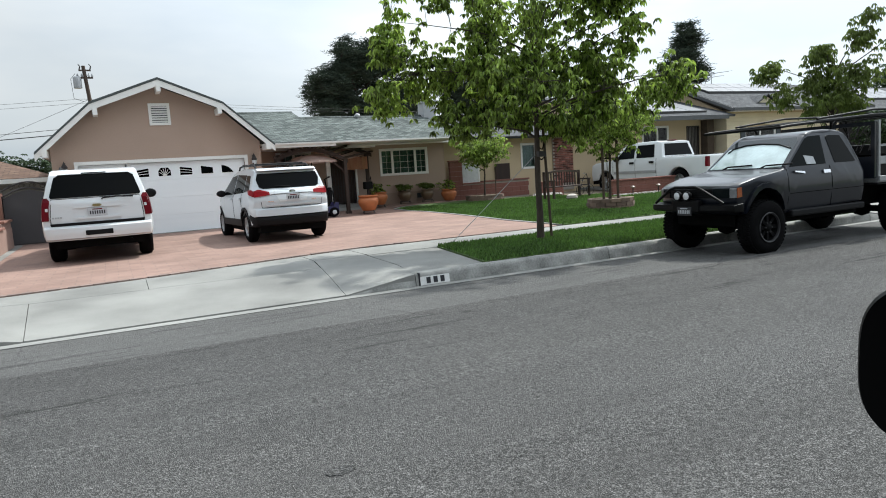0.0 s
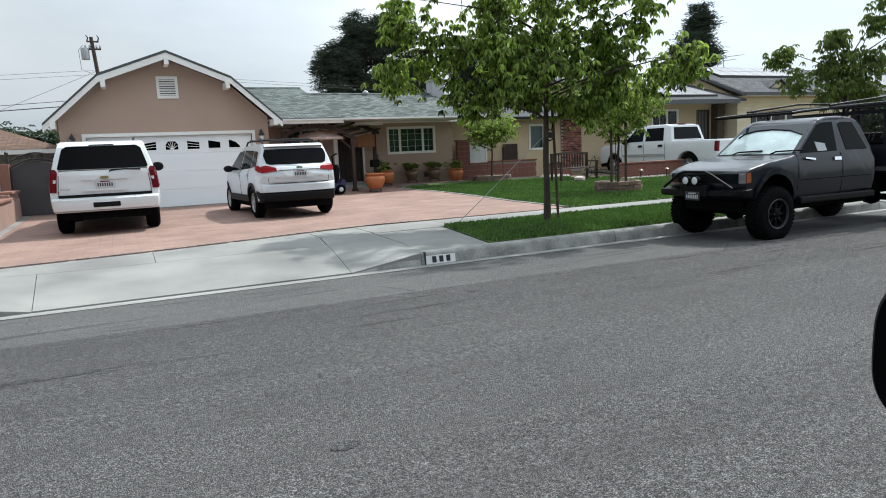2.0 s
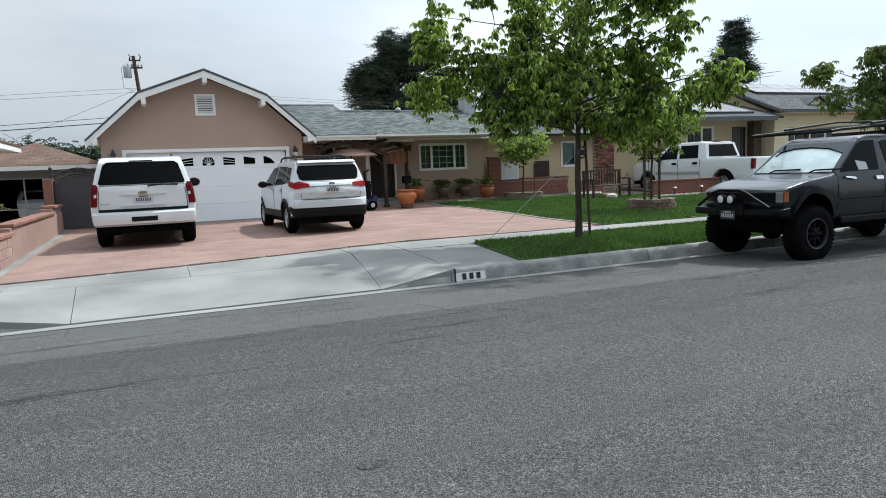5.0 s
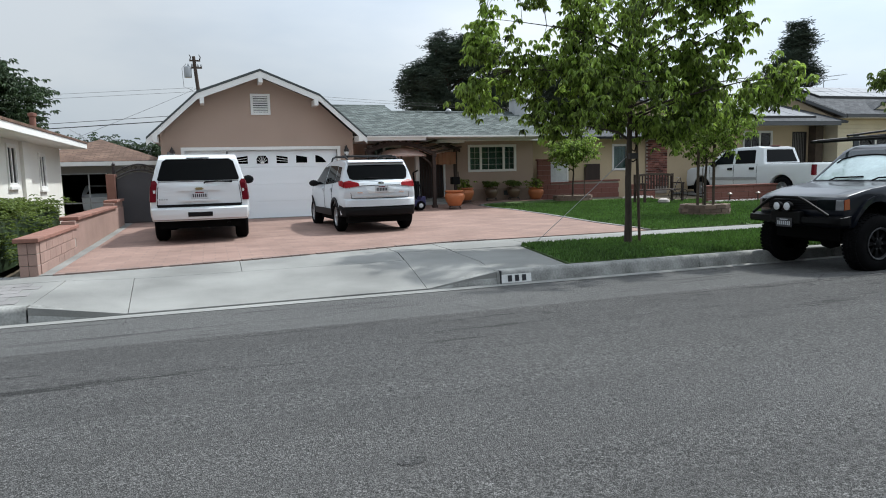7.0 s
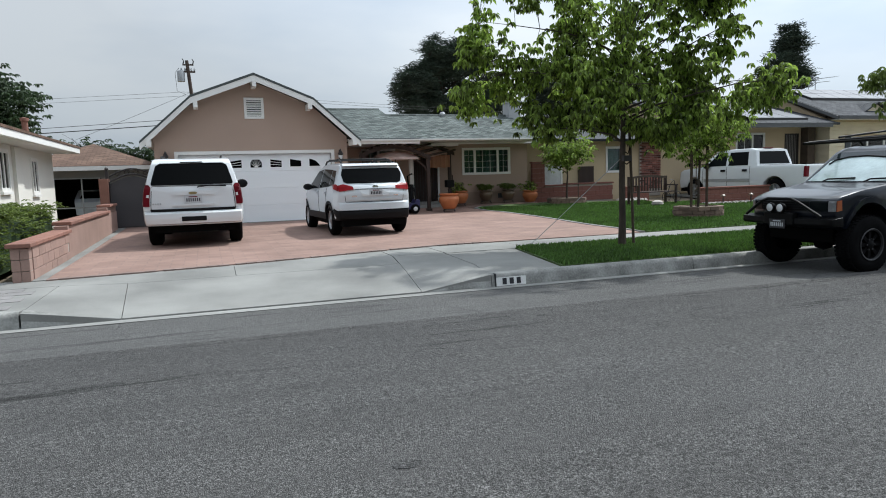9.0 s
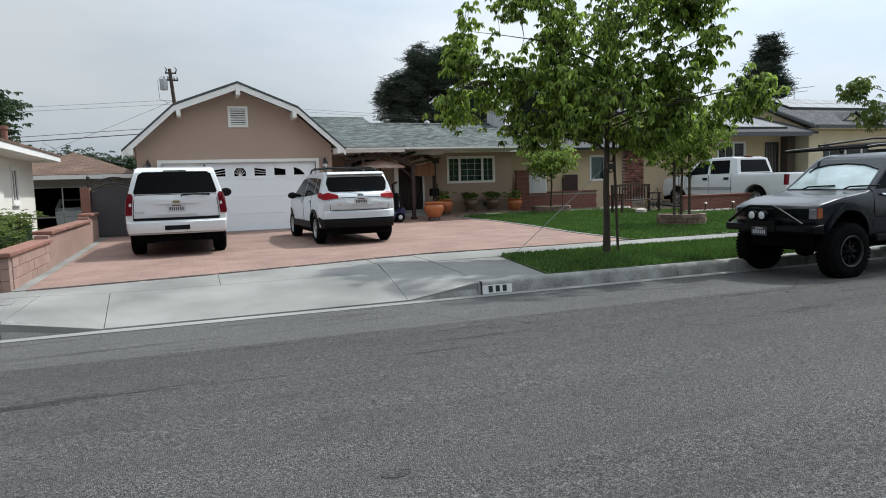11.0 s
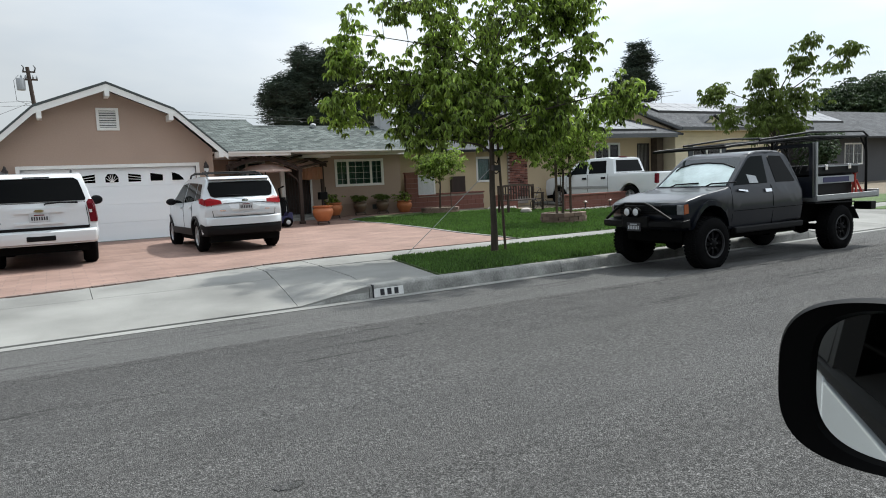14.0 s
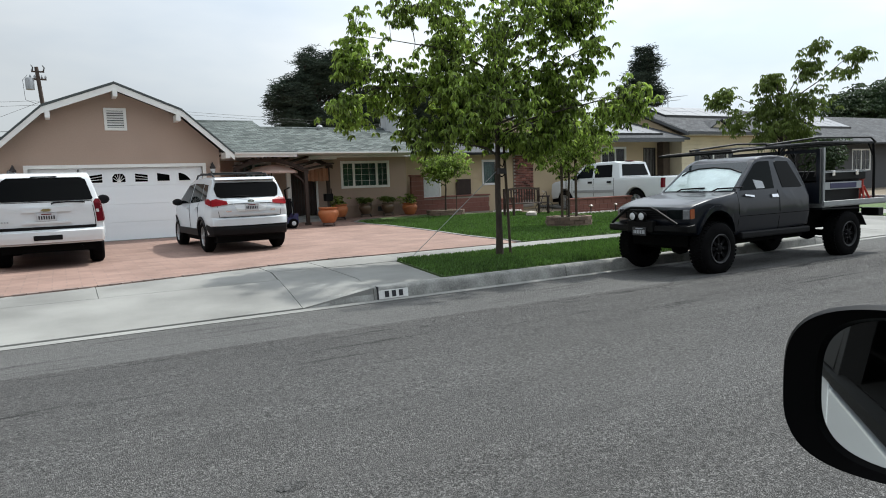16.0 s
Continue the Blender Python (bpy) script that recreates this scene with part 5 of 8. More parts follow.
def big_suv(at, rz):
    """Large boxy white utility wagon seen from behind."""
    t = thing("parked_suv", "large white utility wagon with tinted rear glass parked on the driveway", "car", at, rz)
    sh = Shape(0.985, (0.3, 0.62, 0.9, 1.18, 1.80, 1.92), (0.94, 1.0, 1.0, 0.965, 0.775, 0.73), (-2.57, -2.3, 1.6, 2.55), (0.955, 1.0, 1.0, 0.90), (-2.0, 0.10), (1.6, 0.18))
    rw, fw = (-1.50, (0.45, 0.40)), (1.52, (0.45, 0.40))
    prof = [(2.52, 0.42), (2.55, 0.60), (2.52, 0.95), (2.38, 1.10), (1.30, 1.20), (0.62, 1.76), (0.40, 1.83), (-0.6, 1.855), (-1.9, 1.835), (-2.16, 1.795), (-2.25, 1.72),
            (-2.44, 1.22), (-2.46, 0.80), (-2.46, 0.46)]
    prof += arch(rw[0], rw[1], 0.44)[::-1] + arch(fw[0], fw[1], 0.44)[::-1]
    part("body", body(sh, prof), PAINT_WHITE, t, "glossy white bodywork", smooth=True)
    part("underside", box(-2.3, 2.4, -0.80, 0.80, 0.30, 0.62), UNDERSIDE, t)
    rear = [(0.4, -2.46), (0.80, -2.46), (1.22, -2.44), (1.72, -2.25), (1.795, -2.16)]
    part("rear_window", end_patch(sh, [(-0.87, 1.285), (0.87, 1.285), (0.90, 1.32), (0.875, 1.68), (0.80, 1.725), (-0.80, 1.725), (-0.875, 1.68), (-0.90, 1.32)], rear, -1, 0.010), TINT, t, "dark tinted rear window")
    part("spoiler", end_patch(sh, [(-0.80, 1.735), (0.80, 1.735), (0.74, 1.785), (-0.74, 1.785)], rear, -1, 0.05, 0.05), PAINT_WHITE, t)
    part("brake_light", end_patch(sh, [(-0.28, 1.740), (0.28, 1.740), (0.28, 1.760), (-0.28, 1.760)], rear, -1, 0.055), TINT, t, "dark high brake light")
    bmp = part("rear_bumper", body(sh, [(-2.46, 0.47), (-2.57, 0.50), (-2.585, 0.60), (-2.575, 0.70), (-2.50, 0.742), (-2.30, 0.742), (-2.2, 0.6), (-2.2, 0.47)], 1.004, 0.03), PAINT_WHITE, t,
               "white rear bumper", smooth=True)
    part("hitch_cover", box(-2.585, -2.54, -0.24, 0.24, 0.545, 0.64), PLASTIC, bmp, bevel=0.01)
    part("step_pad", end_patch(sh, [(-0.86, 0.745), (0.86, 0.745), (0.875, 0.80), (-0.875, 0.80)], [(0.7, -2.47), (0.8, -2.47)], -1, 0.012), PLASTIC, t)
    for s in (1, -1):
        lamp = part("tail_lamp", end_patch(sh, [(s * 0.885, 0.86), (s * 1.0, 0.86), (s * 1.0, 1.30), (s * 0.94, 1.30), (s * 0.885, 1.24)], rear, -1, 0.02, 0.05), LAMP_RED_DEEP, t, "red tail lamp")
        part("reverse_lens", end_patch(sh, [(s * 0.90, 1.04), (s * 0.95, 1.04), (s * 0.95, 1.10), (s * 0.90, 1.10)], rear, -1, 0.025), LAMP_CLEAR, lamp)
        part("tail_lamp_side", side_patch(sh, [(-2.44, 0.86), (-2.26, 0.90), (-2.28, 1.26), (-2.40, 1.30)], s, 0.012), LAMP_RED_DEEP, t)
        for i, w in enumerate(((-2.08, -1.32, 0.06), (-1.22, -0.28, 0.02), (-0.18, 0.72, 0.0))):
            a, b, k = w
            poly = [(a + 0.02, 1.26), (b, 1.25), (b - (0.28 if i == 2 else 0.0), 1.68), (a + 0.10 * (i == 0), 1.69)]
            part("side_window", side_patch(sh, poly, s, 0.006), TINT, t, "dark tinted side window")
        for hx in (-0.95, 0.12):
            part("door_handle", side_patch(sh, [(hx, 1.08), (hx + 0.2, 1.08), (hx + 0.2, 1.12), (hx, 1.12)], s, 0.03, thick=0.03), PAINT_WHITE, t)
        part("side_step", box(-1.0, 1.0, min(s * 0.86, s * 0.98), max(s * 0.86, s * 0.98), 0.36, 0.42), PLASTIC, t)
        part("roof_rail", add_path(bmesh.new(), [(-1.9, s * 0.60, 1.81), (-1.7, s * 0.60, 1.885), (0.1, s * 0.60, 1.89), (0.3, s * 0.60, 1.82)], 0.022, 6), PLASTIC, t)
        door_mirror(t, 0.85, s * 0.94, 1.28, s, (0.17, 0.28, 0.22))
        for wx in (rw[0], fw[0]):
            wheel(t, wx, s, 0.955, 0.40, 0.27, 0.25, RIM_ALLOY)
    part("windscreen", end_patch(sh, [(-0.86, 1.24), (0.86, 1.24), (0.84, 1.72), (-0.84, 1.72)], [(1.20, 1.30), (1.76, 0.62)], 1, 0.01), TINT, t)
    # tailgate fittings
    for q in (-1, 1):
        part("tailgate_seam", end_patch(sh, [(q * 0.850, 0.78), (q * 0.862, 0.78), (q * 0.862, 1.26), (q * 0.850, 1.26)], rear, -1, 0.003), UNDERSIDE, t)
    part("window_seam", end_patch(sh, [(-0.86, 1.262), (0.86, 1.262), (0.86, 1.272), (-0.86, 1.272)], rear, -1, 0.003), UNDERSIDE, t)
    gate = part("tailgate_panel", end_patch(sh, [(-0.44, 0.84), (0.44, 0.84), (0.44, 1.16), (-0.44, 1.16)], rear, -1, 0.004), PAINT_WHITE, t)
    part("handle_bar", end_patch(sh, [(-0.44, 1.075), (0.44, 1.075), (0.44, 1.17), (-0.44, 1.17)], rear, -1, 0.035, 0.04), PAINT_WHITE, gate)
    part("lower_trim", end_patch(sh, [(-0.42, 0.86), (0.42, 0.86), (0.42, 0.90), (-0.42, 0.90)], rear, -1, 0.03, 0.04), PAINT_WHITE, gate)
    part("emblem", prism([(-0.09, 1.115), (-0.05, 1.14), (0.05, 1.14), (0.09, 1.115), (0.05, 1.09), (-0.05, 1.09)], -2.50, -2.485, "x"), GOLD, t, "small gold emblem")
    plate(t, -2.478, 0.985, -1, 0.0, 0.34, 0.16)
    for i in range(5):
        part("badge_bar", box(-2.47, -2.462, 0.62 + i * 0.045, 0.65 + i * 0.045, 0.895, 0.925), GALV, t)
    part("rear_wiper", add_path(bmesh.new(), [(-2.455, -0.10, 1.225), (-2.475, -0.12, 1.245), (-2.468, -0.36, 1.262), (-2.452, -0.66, 1.245)], 0.016, 6), PLASTIC, t)
    part("exhaust_pipe", add_tube(bmesh.new(), (-2.45, -0.55, 0.38), (-2.1, -0.55, 0.38), 0.035), UNDERSIDE, t)
    for hx in (-1.85,):
        part("axle", add_tube(bmesh.new(), (-1.5, -0.8, 0.38), (-1.5, 0.8, 0.38), 0.06), UNDERSIDE, t)
    return t


def crossover(at, rz):
    """Compact silver-white crossover, rear three-quarter."""
    t = thing("parked_crossover", "silver-white compact crossover with black lower trim parked on pavers", "car", at, rz)
    sh = Shape(0.93, (0.25, 0.6, 0.95, 1.10, 1.62, 1.72), (0.95, 1.0, 1.0, 0.965, 0.76, 0.70), (-2.28, -1.9, 1.3, 2.28), (0.87, 0.985, 1.0, 0.84), (-1.7, 0.20), (1.3, 0.28))
    rw, fw = (-1.36, (0.40, 0.355)), (1.40, (0.40, 0.355))
    prof = [(2.22, 0.36), (2.28, 0.55), (2.22, 0.85), (2.0, 0.98), (1.15, 1.10), (0.35, 1.58), (0.0, 1.66), (-0.9, 1.68), (-1.65, 1.63), (-1.84, 1.57), (-2.02, 1.20),
            (-2.12, 1.12), (-2.20, 0.95), (-2.16, 0.74), (-2.12, 0.38)]
    prof += arch(rw[0], rw[1], 0.37)[::-1] + arch(fw[0], fw[1], 0.37)[::-1]
    part("body", body(sh, prof, bevel=0.05, cuts=0.2), PAINT_SILVER, t, "pale silver-white bodywork", smooth=True)
    part("underside", box(-2.0, 2.1, -0.74, 0.74, 0.22, 0.55), UNDERSIDE, t)
    rear = [(0.36, -2.12), (0.74, -2.16), (0.95, -2.20), (1.12, -2.12), (1.20, -2.02), (1.57, -1.84), (1.63, -1.65)]
    part("rear_window", end_patch(sh, [(-0.74, 1.20), (0.74, 1.20), (0.84, 1.235), (0.93, 1.40), (0.92, 1.535), (-0.92, 1.535), (-0.93, 1.40), (-0.84, 1.235)], rear, -1, 0.012), TINT, t, "dark tinted rear window")
    part("spoiler", body(sh, [(-1.60, 1.605), (-1.93, 1.585), (-1.96, 1.60), (-1.80, 1.65), (-1.6, 1.66)], 0.97, 0.01), PAINT_SILVER, t, "roof spoiler", smooth=True)
    part("rear_bumper", body(sh, [(-2.10, 0.36), (-2.22, 0.40), (-2.25, 0.52), (-2.235, 0.57), (-2.10, 0.59), (-1.92, 0.65), (-1.80, 0.60), (-1.80, 0.36)], 1.008, 0.03), PLASTIC, t,
         "black plastic rear bumper", smooth=True)
    part("bumper_top", body(sh, [(-2.12, 0.585), (-2.245, 0.595), (-2.235, 0.74), (-2.15, 0.78), (-1.9, 0.76), (-1.85, 0.70)], 1.004, 0.02), PAINT_SILVER, t, smooth=True)
    for za, zb, sa in ((0.775, 0.785, 0.80), (1.058, 1.066, 0.58)):
        part("tailgate_seam", end_patch(sh, [(-sa, za), (sa, za), (sa, zb), (-sa, zb)], rear, -1, 0.004), UNDERSIDE, t)
    for q in (-1, 1):
        part("tailgate_seam", end_patch(sh, [(q * 0.80, 0.78), (q * 0.812, 0.78), (q * 0.862, 1.03), (q * 0.85, 1.03)], rear, -1, 0.004), UNDERSIDE, t)
        part("badge_bar", end_patch(sh, [(q * 0.52, 0.90), (q * 0.66, 0.90), (q * 0.66, 0.925), (q * 0.52, 0.925)], rear, -1, 0.008), CHROME, t)
    part("lower_crease", end_patch(sh, [(-0.70, 0.815), (0.70, 0.815), (0.74, 0.845), (-0.74, 0.845)], rear, -1, 0.022, 0.03), PAINT_SILVER, t)
    garn = part("plate_garnish", end_patch(sh, [(-0.50, 1.075), (0.50, 1.075), (0.46, 1.135), (-0.46, 1.135)], rear, -1, 0.03, 0.03), PAINT_SILVER, t)
    part("plate_recess", end_patch(sh, [(-0.36, 0.90), (0.36, 0.90), (0.46, 1.07), (-0.46, 1.07)], rear, -1, 0.003), PAINT_WHITE, garn)
    plate(t, -2.205, 0.985, -1, 0.0, 0.31, 0.15)
    part("emblem", lathe([(0.0, 0.0), (0.05, 0.0), (0.055, 0.01), (0.0, 0.012)], 14, m=Matrix.Translation((-2.15, 0, 1.115)) @ Matrix.Rotation(radians(-90), 4, "Y") @ Matrix.Diagonal((0.7, 1.3, 1, 1))),
         CHROME, t, "small oval chrome emblem")
    part("rear_wiper", add_path(bmesh.new(), [(-2.07, 0.0, 1.20), (-2.06, 0.02, 1.23), (-2.0, 0.35, 1.245)], 0.010, 6), PLASTIC, t)
    for s in (1, -1):
        lamp = part("tail_lamp", end_patch(sh, [(s * 0.60, 1.06), (s * 0.99, 1.02), (s * 1.0, 1.16), (s * 0.86, 1.19), (s * 0.62, 1.13)], rear, -1, 0.025, 0.05), LAMP_RED, t, "red tail lamp")
        part("tail_lamp_side", side_patch(sh, [(-2.16, 1.03), (-1.80, 1.10), (-1.62, 1.185), (-1.95, 1.19), (-2.10, 1.14)], s, 0.016), LAMP_RED, lamp)
        part("reverse_lens", end_patch(sh, [(s * 0.46, 1.085), (s * 0.60, 1.06), (s * 0.62, 1.13), (s * 0.47, 1.125)], rear, -1, 0.022, 0.03), LAMP_CLEAR, t)
        part("side_window", side_patch(sh, [(-1.72, 1.18), (-1.28, 1.14), (-1.22, 1.52), (-1.55, 1.50)], s), TINT, t, "dark tinted quarter window")
        part("side_window", side_patch(sh, [(-1.22, 1.135), (-0.28, 1.10), (-0.26, 1.56), (-1.16, 1.53)], s), SMOKE, t, "dark tinted rear door window")
        part("side_window", side_patch(sh, [(-0.20, 1.10), (0.98, 1.09), (0.32, 1.52), (-0.18, 1.56)], s), SMOKE, t, "dark front door window")
        for a, b in ((-0.25, 0.0), (-1.10, 0.0)):
            part("door_seam", side_patch(sh, [(a, 0.50), (a + 0.012, 0.50), (a + 0.03, 1.10), (a + 0.018, 1.10)], s, 0.004), PLASTIC, t)
        for hx in (-1.02, -0.12):
            part("door_handle", side_patch(sh, [(hx, 0.98), (hx + 0.19, 0.97), (hx + 0.19, 1.01), (hx, 1.02)], s, 0.03, thick=0.03), PAINT_SILVER, t)
        part("sill_cladding", side_patch(sh, [(-0.95, 0.36), (0.99, 0.36), (0.98, 0.52), (-0.96, 0.52)], s, 0.02, thick=0.05), PLASTIC, t, "black sill cladding")
        for cx, rr in (rw, fw):
            outer = arch(cx, (rr[0] + 0.055, rr[1]), 0.37)
            inner = arch(cx, (rr[0] - 0.01, rr[1]), 0.37)
            part("wheel_arch_trim", side_patch(sh, outer + inner[::-1], s, 0.02, thick=0.06), PLASTIC, t, "black wheel arch trim")
            wheel(t, cx, s, 0.905, 0.355, 0.235, 0.225, RIM_ALLOY, spokes=7)
        part("roof_rail", add_path(bmesh.new(), [(-1.55, s * 0.60, 1.65), (-1.35, s * 0.61, 1.735), (-0.4, s * 0.62, 1.76), (0.0, s * 0.61, 1.745), (0.2, s * 0.60, 1.66)], 0.022, 6), PLASTIC, t,
             "black roof rail")
        door_mirror(t, 0.72, s * 0.86, 1.13, s, (0.15, 0.24, 0.17))
    part("cross_bar", add_path(bmesh.new(), [(-1.1, -0.62, 1.765), (-1.1, 0.62, 1.765)], 0.02, 6), PLASTIC, t)
    part("cross_bar", add_path(bmesh.new(), [(-0.3, -0.62, 1.775), (-0.3, 0.62, 1.775)], 0.02, 6), PLASTIC, t)
    part("windscreen", end_patch(sh, [(-0.86, 1.12), (0.86, 1.12), (0.84, 1.54), (-0.84, 1.54)], [(1.10, 1.15), (1.58, 0.35)], 1, 0.01), TINT, t)
    return t


def crew_pickup(at, rz):
    """White crew-cab pickup."""
    t = thing("parked_pickup", "white crew cab pickup truck parked on the next driveway", "pickup", at, rz)
    sh = Shape(0.98, (0.3, 0.65, 1.0, 1.2, 1.84, 1.92), (0.95, 1.0, 1.0, 0.98, 0.82, 0.78), (-2.95, -2.7, 1.9, 2.9), (0.97, 1.0, 1.0, 0.90), (-2.8, 0.02), (1.8, 0.2))
    rw, fw = (-1.72, (0.47, 0.40)), (1.88, (0.47, 0.40))
    prof = [(2.86, 0.45), (2.9, 0.70), (2.84, 1.08), (2.6, 1.17), (1.55, 1.24), (0.85, 1.80), (0.60, 1.87), (-0.62, 1.88), (-0.85, 1.82), (-1.00, 1.27), (-2.90, 1.25), (-2.93, 1.2),
            (-2.93, 0.62), (-2.88, 0.55)]
    prof += arch(rw[0], rw[1], 0.50)[::-1] + arch(fw[0], fw[1], 0.50)[::-1]
    part("body", body(sh, prof), PAINT_WHITE, t, "white bodywork", smooth=True)
    part("bed_cover", box(-2.84, -1.05, -0.86, 0.86, 1.225, 1.275), PLASTIC, t, "dark bed cover")
    part("underside", box(-2.7, 2.7, -0.80, 0.80, 0.33, 0.6), UNDERSIDE, t)
    part("rear_bumper", box(-3.08, -2.90, -0.93, 0.93, 0.55, 0.75), PAINT_WHITE, t, bevel=0.03)
    for s in (1, -1):
        part("side_window", side_patch(sh, [(0.36, 1.28), (1.30, 1.26), (0.78, 1.74), (0.36, 1.76)], s), SMOKE, t, "dark front door window")
        part("side_window", side_patch(sh, [(-0.62, 1.28), (0.24, 1.28), (0.24, 1.76), (-0.56, 1.76)], s), TINT, t, "dark rear door window")
        for a in (1.42, 0.29, -0.72):
            part("door_seam", side_patch(sh, [(a, 0.55), (a + 0.012, 0.55), (a + 0.012, 1.24), (a, 1.24)], s, 0.004), PLASTIC, t)
        for hx in (0.36, -0.60):
            part("door_handle", side_patch(sh, [(hx, 1.06), (hx + 0.2, 1.06), (hx + 0.2, 1.14), (hx, 1.14)], s, 0.03, thick=0.03), PLASTIC, t)
        part("body_moulding", side_patch(sh, [(-0.7, 0.70), (1.36, 0.70), (1.36, 0.80), (-0.7, 0.80)], s, 0.016), GALV, t, "tan body moulding")
        part("tail_lamp", side_patch(sh, [(-2.93, 0.84), (-2.84, 0.84), (-2.84, 1.19), (-2.93, 1.19)], s, 0.012), LAMP_RED_DEEP, t, "red tail lamp")
        part("tail_lamp_rear", end_patch(sh, [(s * 0.87, 0.84), (s * 1.0, 0.84), (s * 1.0, 1.19), (s * 0.87, 1.19)], [(0.6, -2.93), (1.2, -2.93)], -1, 0.012), LAMP_RED_DEEP, t)
        door_mirror(t, 1.15, s * 0.93, 1.28, s, (0.16, 0.26, 0.20))
        for wx in (rw[0], fw[0]):
            wheel(t, wx, s, 0.95, 0.40, 0.26, 0.23, RIM_ALLOY)
    part("rear_window", end_patch(sh, [(-0.84, 1.32), (0.84, 1.32), (0.80, 1.76), (-0.80, 1.76)], [(1.27, -1.0), (1.82, -0.85)], -1, 0.012), TINT, t, "dark rear window")
    part("windscreen", end_patch(sh, [(-0.88, 1.28), (0.88, 1.28), (0.84, 1.76), (-0.84, 1.76)], [(1.24, 1.55), (1.80, 0.85)], 1, 0.01), SMOKE, t)
    part("tailgate_handle", box(-2.97, -2.93, -0.12, 0.12, 1.02, 1.1), PLASTIC, t)
    part("roof_lamp", box(-0.75, -0.62, -0.2, 0.2, 1.875, 1.905), LAMP_RED_DEEP, t, bevel=0.01)
    return t


SHORT = 0.88


def flatbed_truck(at, rz):
    """Lifted grey extra-cab truck with a steel rack and a flat bed."""
    t = thing("parked_flatbed_truck", "lifted dark grey flatbed truck with off-road tyres and steel rack", "truck", at, rz)
    sh = Shape(0.80, (0.5, 0.70, 0.85, 1.0, 1.10, 1.17, 1.235, 1.70, 1.80), (0.935, 0.965, 1.0, 1.0, 0.985, 0.96, 0.925, 0.795, 0.73), (-1.06, -0.9, 1.45, 2.40), (0.99, 1.0, 1.0, 0.90), (-1.00, 0.02), (1.6, 0.20))
    fw, R = 1.60, 0.395
    prof = [(2.32, 0.72), (2.38, 0.80), (2.38, 0.99), (2.33, 1.03), (2.20, 1.065), (1.75, 1.135), (1.16, 1.20), (1.04, 1.225), (0.40, 1.69), (0.26, 1.745), (0.05, 1.772), (-0.25, 1.78), (-0.55, 1.762),
            (-0.70, 1.715), (-0.78, 1.64), (-1.02, 1.22), (-1.05, 1.10), (-1.05, 0.62), (1.04, 0.56)]
    prof += arch(fw, (0.52, 0.47), 0.60)[::-1] + [(2.24, 0.66)]
    part("body", body(sh, prof, bevel=0.035, cuts=0.2), PAINT_GREY, t, "dull dark grey cab", smooth=True)
    part("underside", box(-1.02, 0.95, -0.66, 0.66, 0.42, 0.66), UNDERSIDE, t)
    part("chassis_rail", box(-3.1, 1.9, 0.32, 0.44, 0.50, 0.66), UNDERSIDE, t)
    part("chassis_rail", box(-3.1, 1.9, -0.44, -0.32, 0.50, 0.66), UNDERSIDE, t)
    part("engine_block", box(1.0, 2.0, -0.55, 0.55, 0.42, 0.85), UNDERSIDE, t)
    part("skid_plate", slab([(2.05, -0.40, 0.62), (2.05, 0.40, 0.62), (1.2, 0.40, 0.36), (1.2, -0.40, 0.36)], 0.03), UNDERSIDE, t)
    for wx in (fw, -2.22):
        part("axle", add_tube(bmesh.new(), (wx, -0.75, R), (wx, 0.75, R), 0.055), UNDERSIDE, t)
        part("differential", lathe([(0.0, -0.14), (0.12, -0.1), (0.16, 0.0), (0.12, 0.1), (0.0, 0.14)], 12, m=Matrix.Translation((wx, 0.1, R))), UNDERSIDE, t, smooth=True)
    front = [(0.66, 2.28), (0.80, 2.38), (0.99, 2.38), (1.03, 2.33)]
    part("grille", end_patch(sh, [(-0.56, 0.86), (0.56, 0.86), (0.56, 1.0), (-0.56, 1.0)], front, 1, 0.010), PLASTIC, t, "black grille")
    for i in range(4):
        part("grille_bar", end_patch(sh, [(-0.55, 0.875 + i * 0.033), (0.55, 0.875 + i * 0.033), (0.55, 0.885 + i * 0.033), (-0.55, 0.885 + i * 0.033)], front, 1, 0.018), UNDERSIDE, t)
    for s in (1, -1):
        part("headlamp", end_patch(sh, [(s * 0.58, 0.86), (s * 0.88, 0.86), (s * 0.88, 1.0), (s * 0.58, 1.0)], front, 1, 0.012), SMOKE, t, "dark headlamp")
        lamp = part("indicator", end_patch(sh, [(s * 0.89, 0.86), (s * 1.0, 0.86), (s * 1.0, 1.0), (s * 0.89, 1.0)], front, 1, 0.012), LAMP_GREY, t)
        part("indicator_side", side_patch(sh, [(2.24, 0.87), (2.36, 0.86), (2.36, 1.0), (2.25, 1.01)], s, 0.010), LAMP_AMBER, lamp, "amber side indicator")
        part("side_window", side_patch(sh, [(-0.03, 1.25), (0.93, 1.24), (0.86, 1.31), (0.40, 1.645), (0.30, 1.68), (-0.02, 1.69)], s), SMOKE, t, "dark door window")
        part("side_window", side_patch(sh, [(-0.86, 1.26), (-0.80, 1.25), (-0.28, 1.255), (-0.16, 1.66), (-0.22, 1.685), (-0.56, 1.675)], s), TINT, t, "dark extra cab window")
        for a in (1.02, -0.12):
            part("door_seam", side_patch(sh, [(a, 0.60), (a + 0.010, 0.60), (a + 0.010, 1.22), (a, 1.22)], s, 0.003), UNDERSIDE, t)
        part("body_crease", side_patch(sh, [(-1.03, 0.845), (1.0, 0.845), (1.0, 0.853), (-1.03, 0.853)], s, 0.004), UNDERSIDE, t)
        part("door_handle", side_patch(sh, [(-0.07, 1.11), (0.11, 1.11), (0.11, 1.16), (-0.07, 1.16)], s, 0.02, thick=0.02), CHROME, t, "chrome door handle")
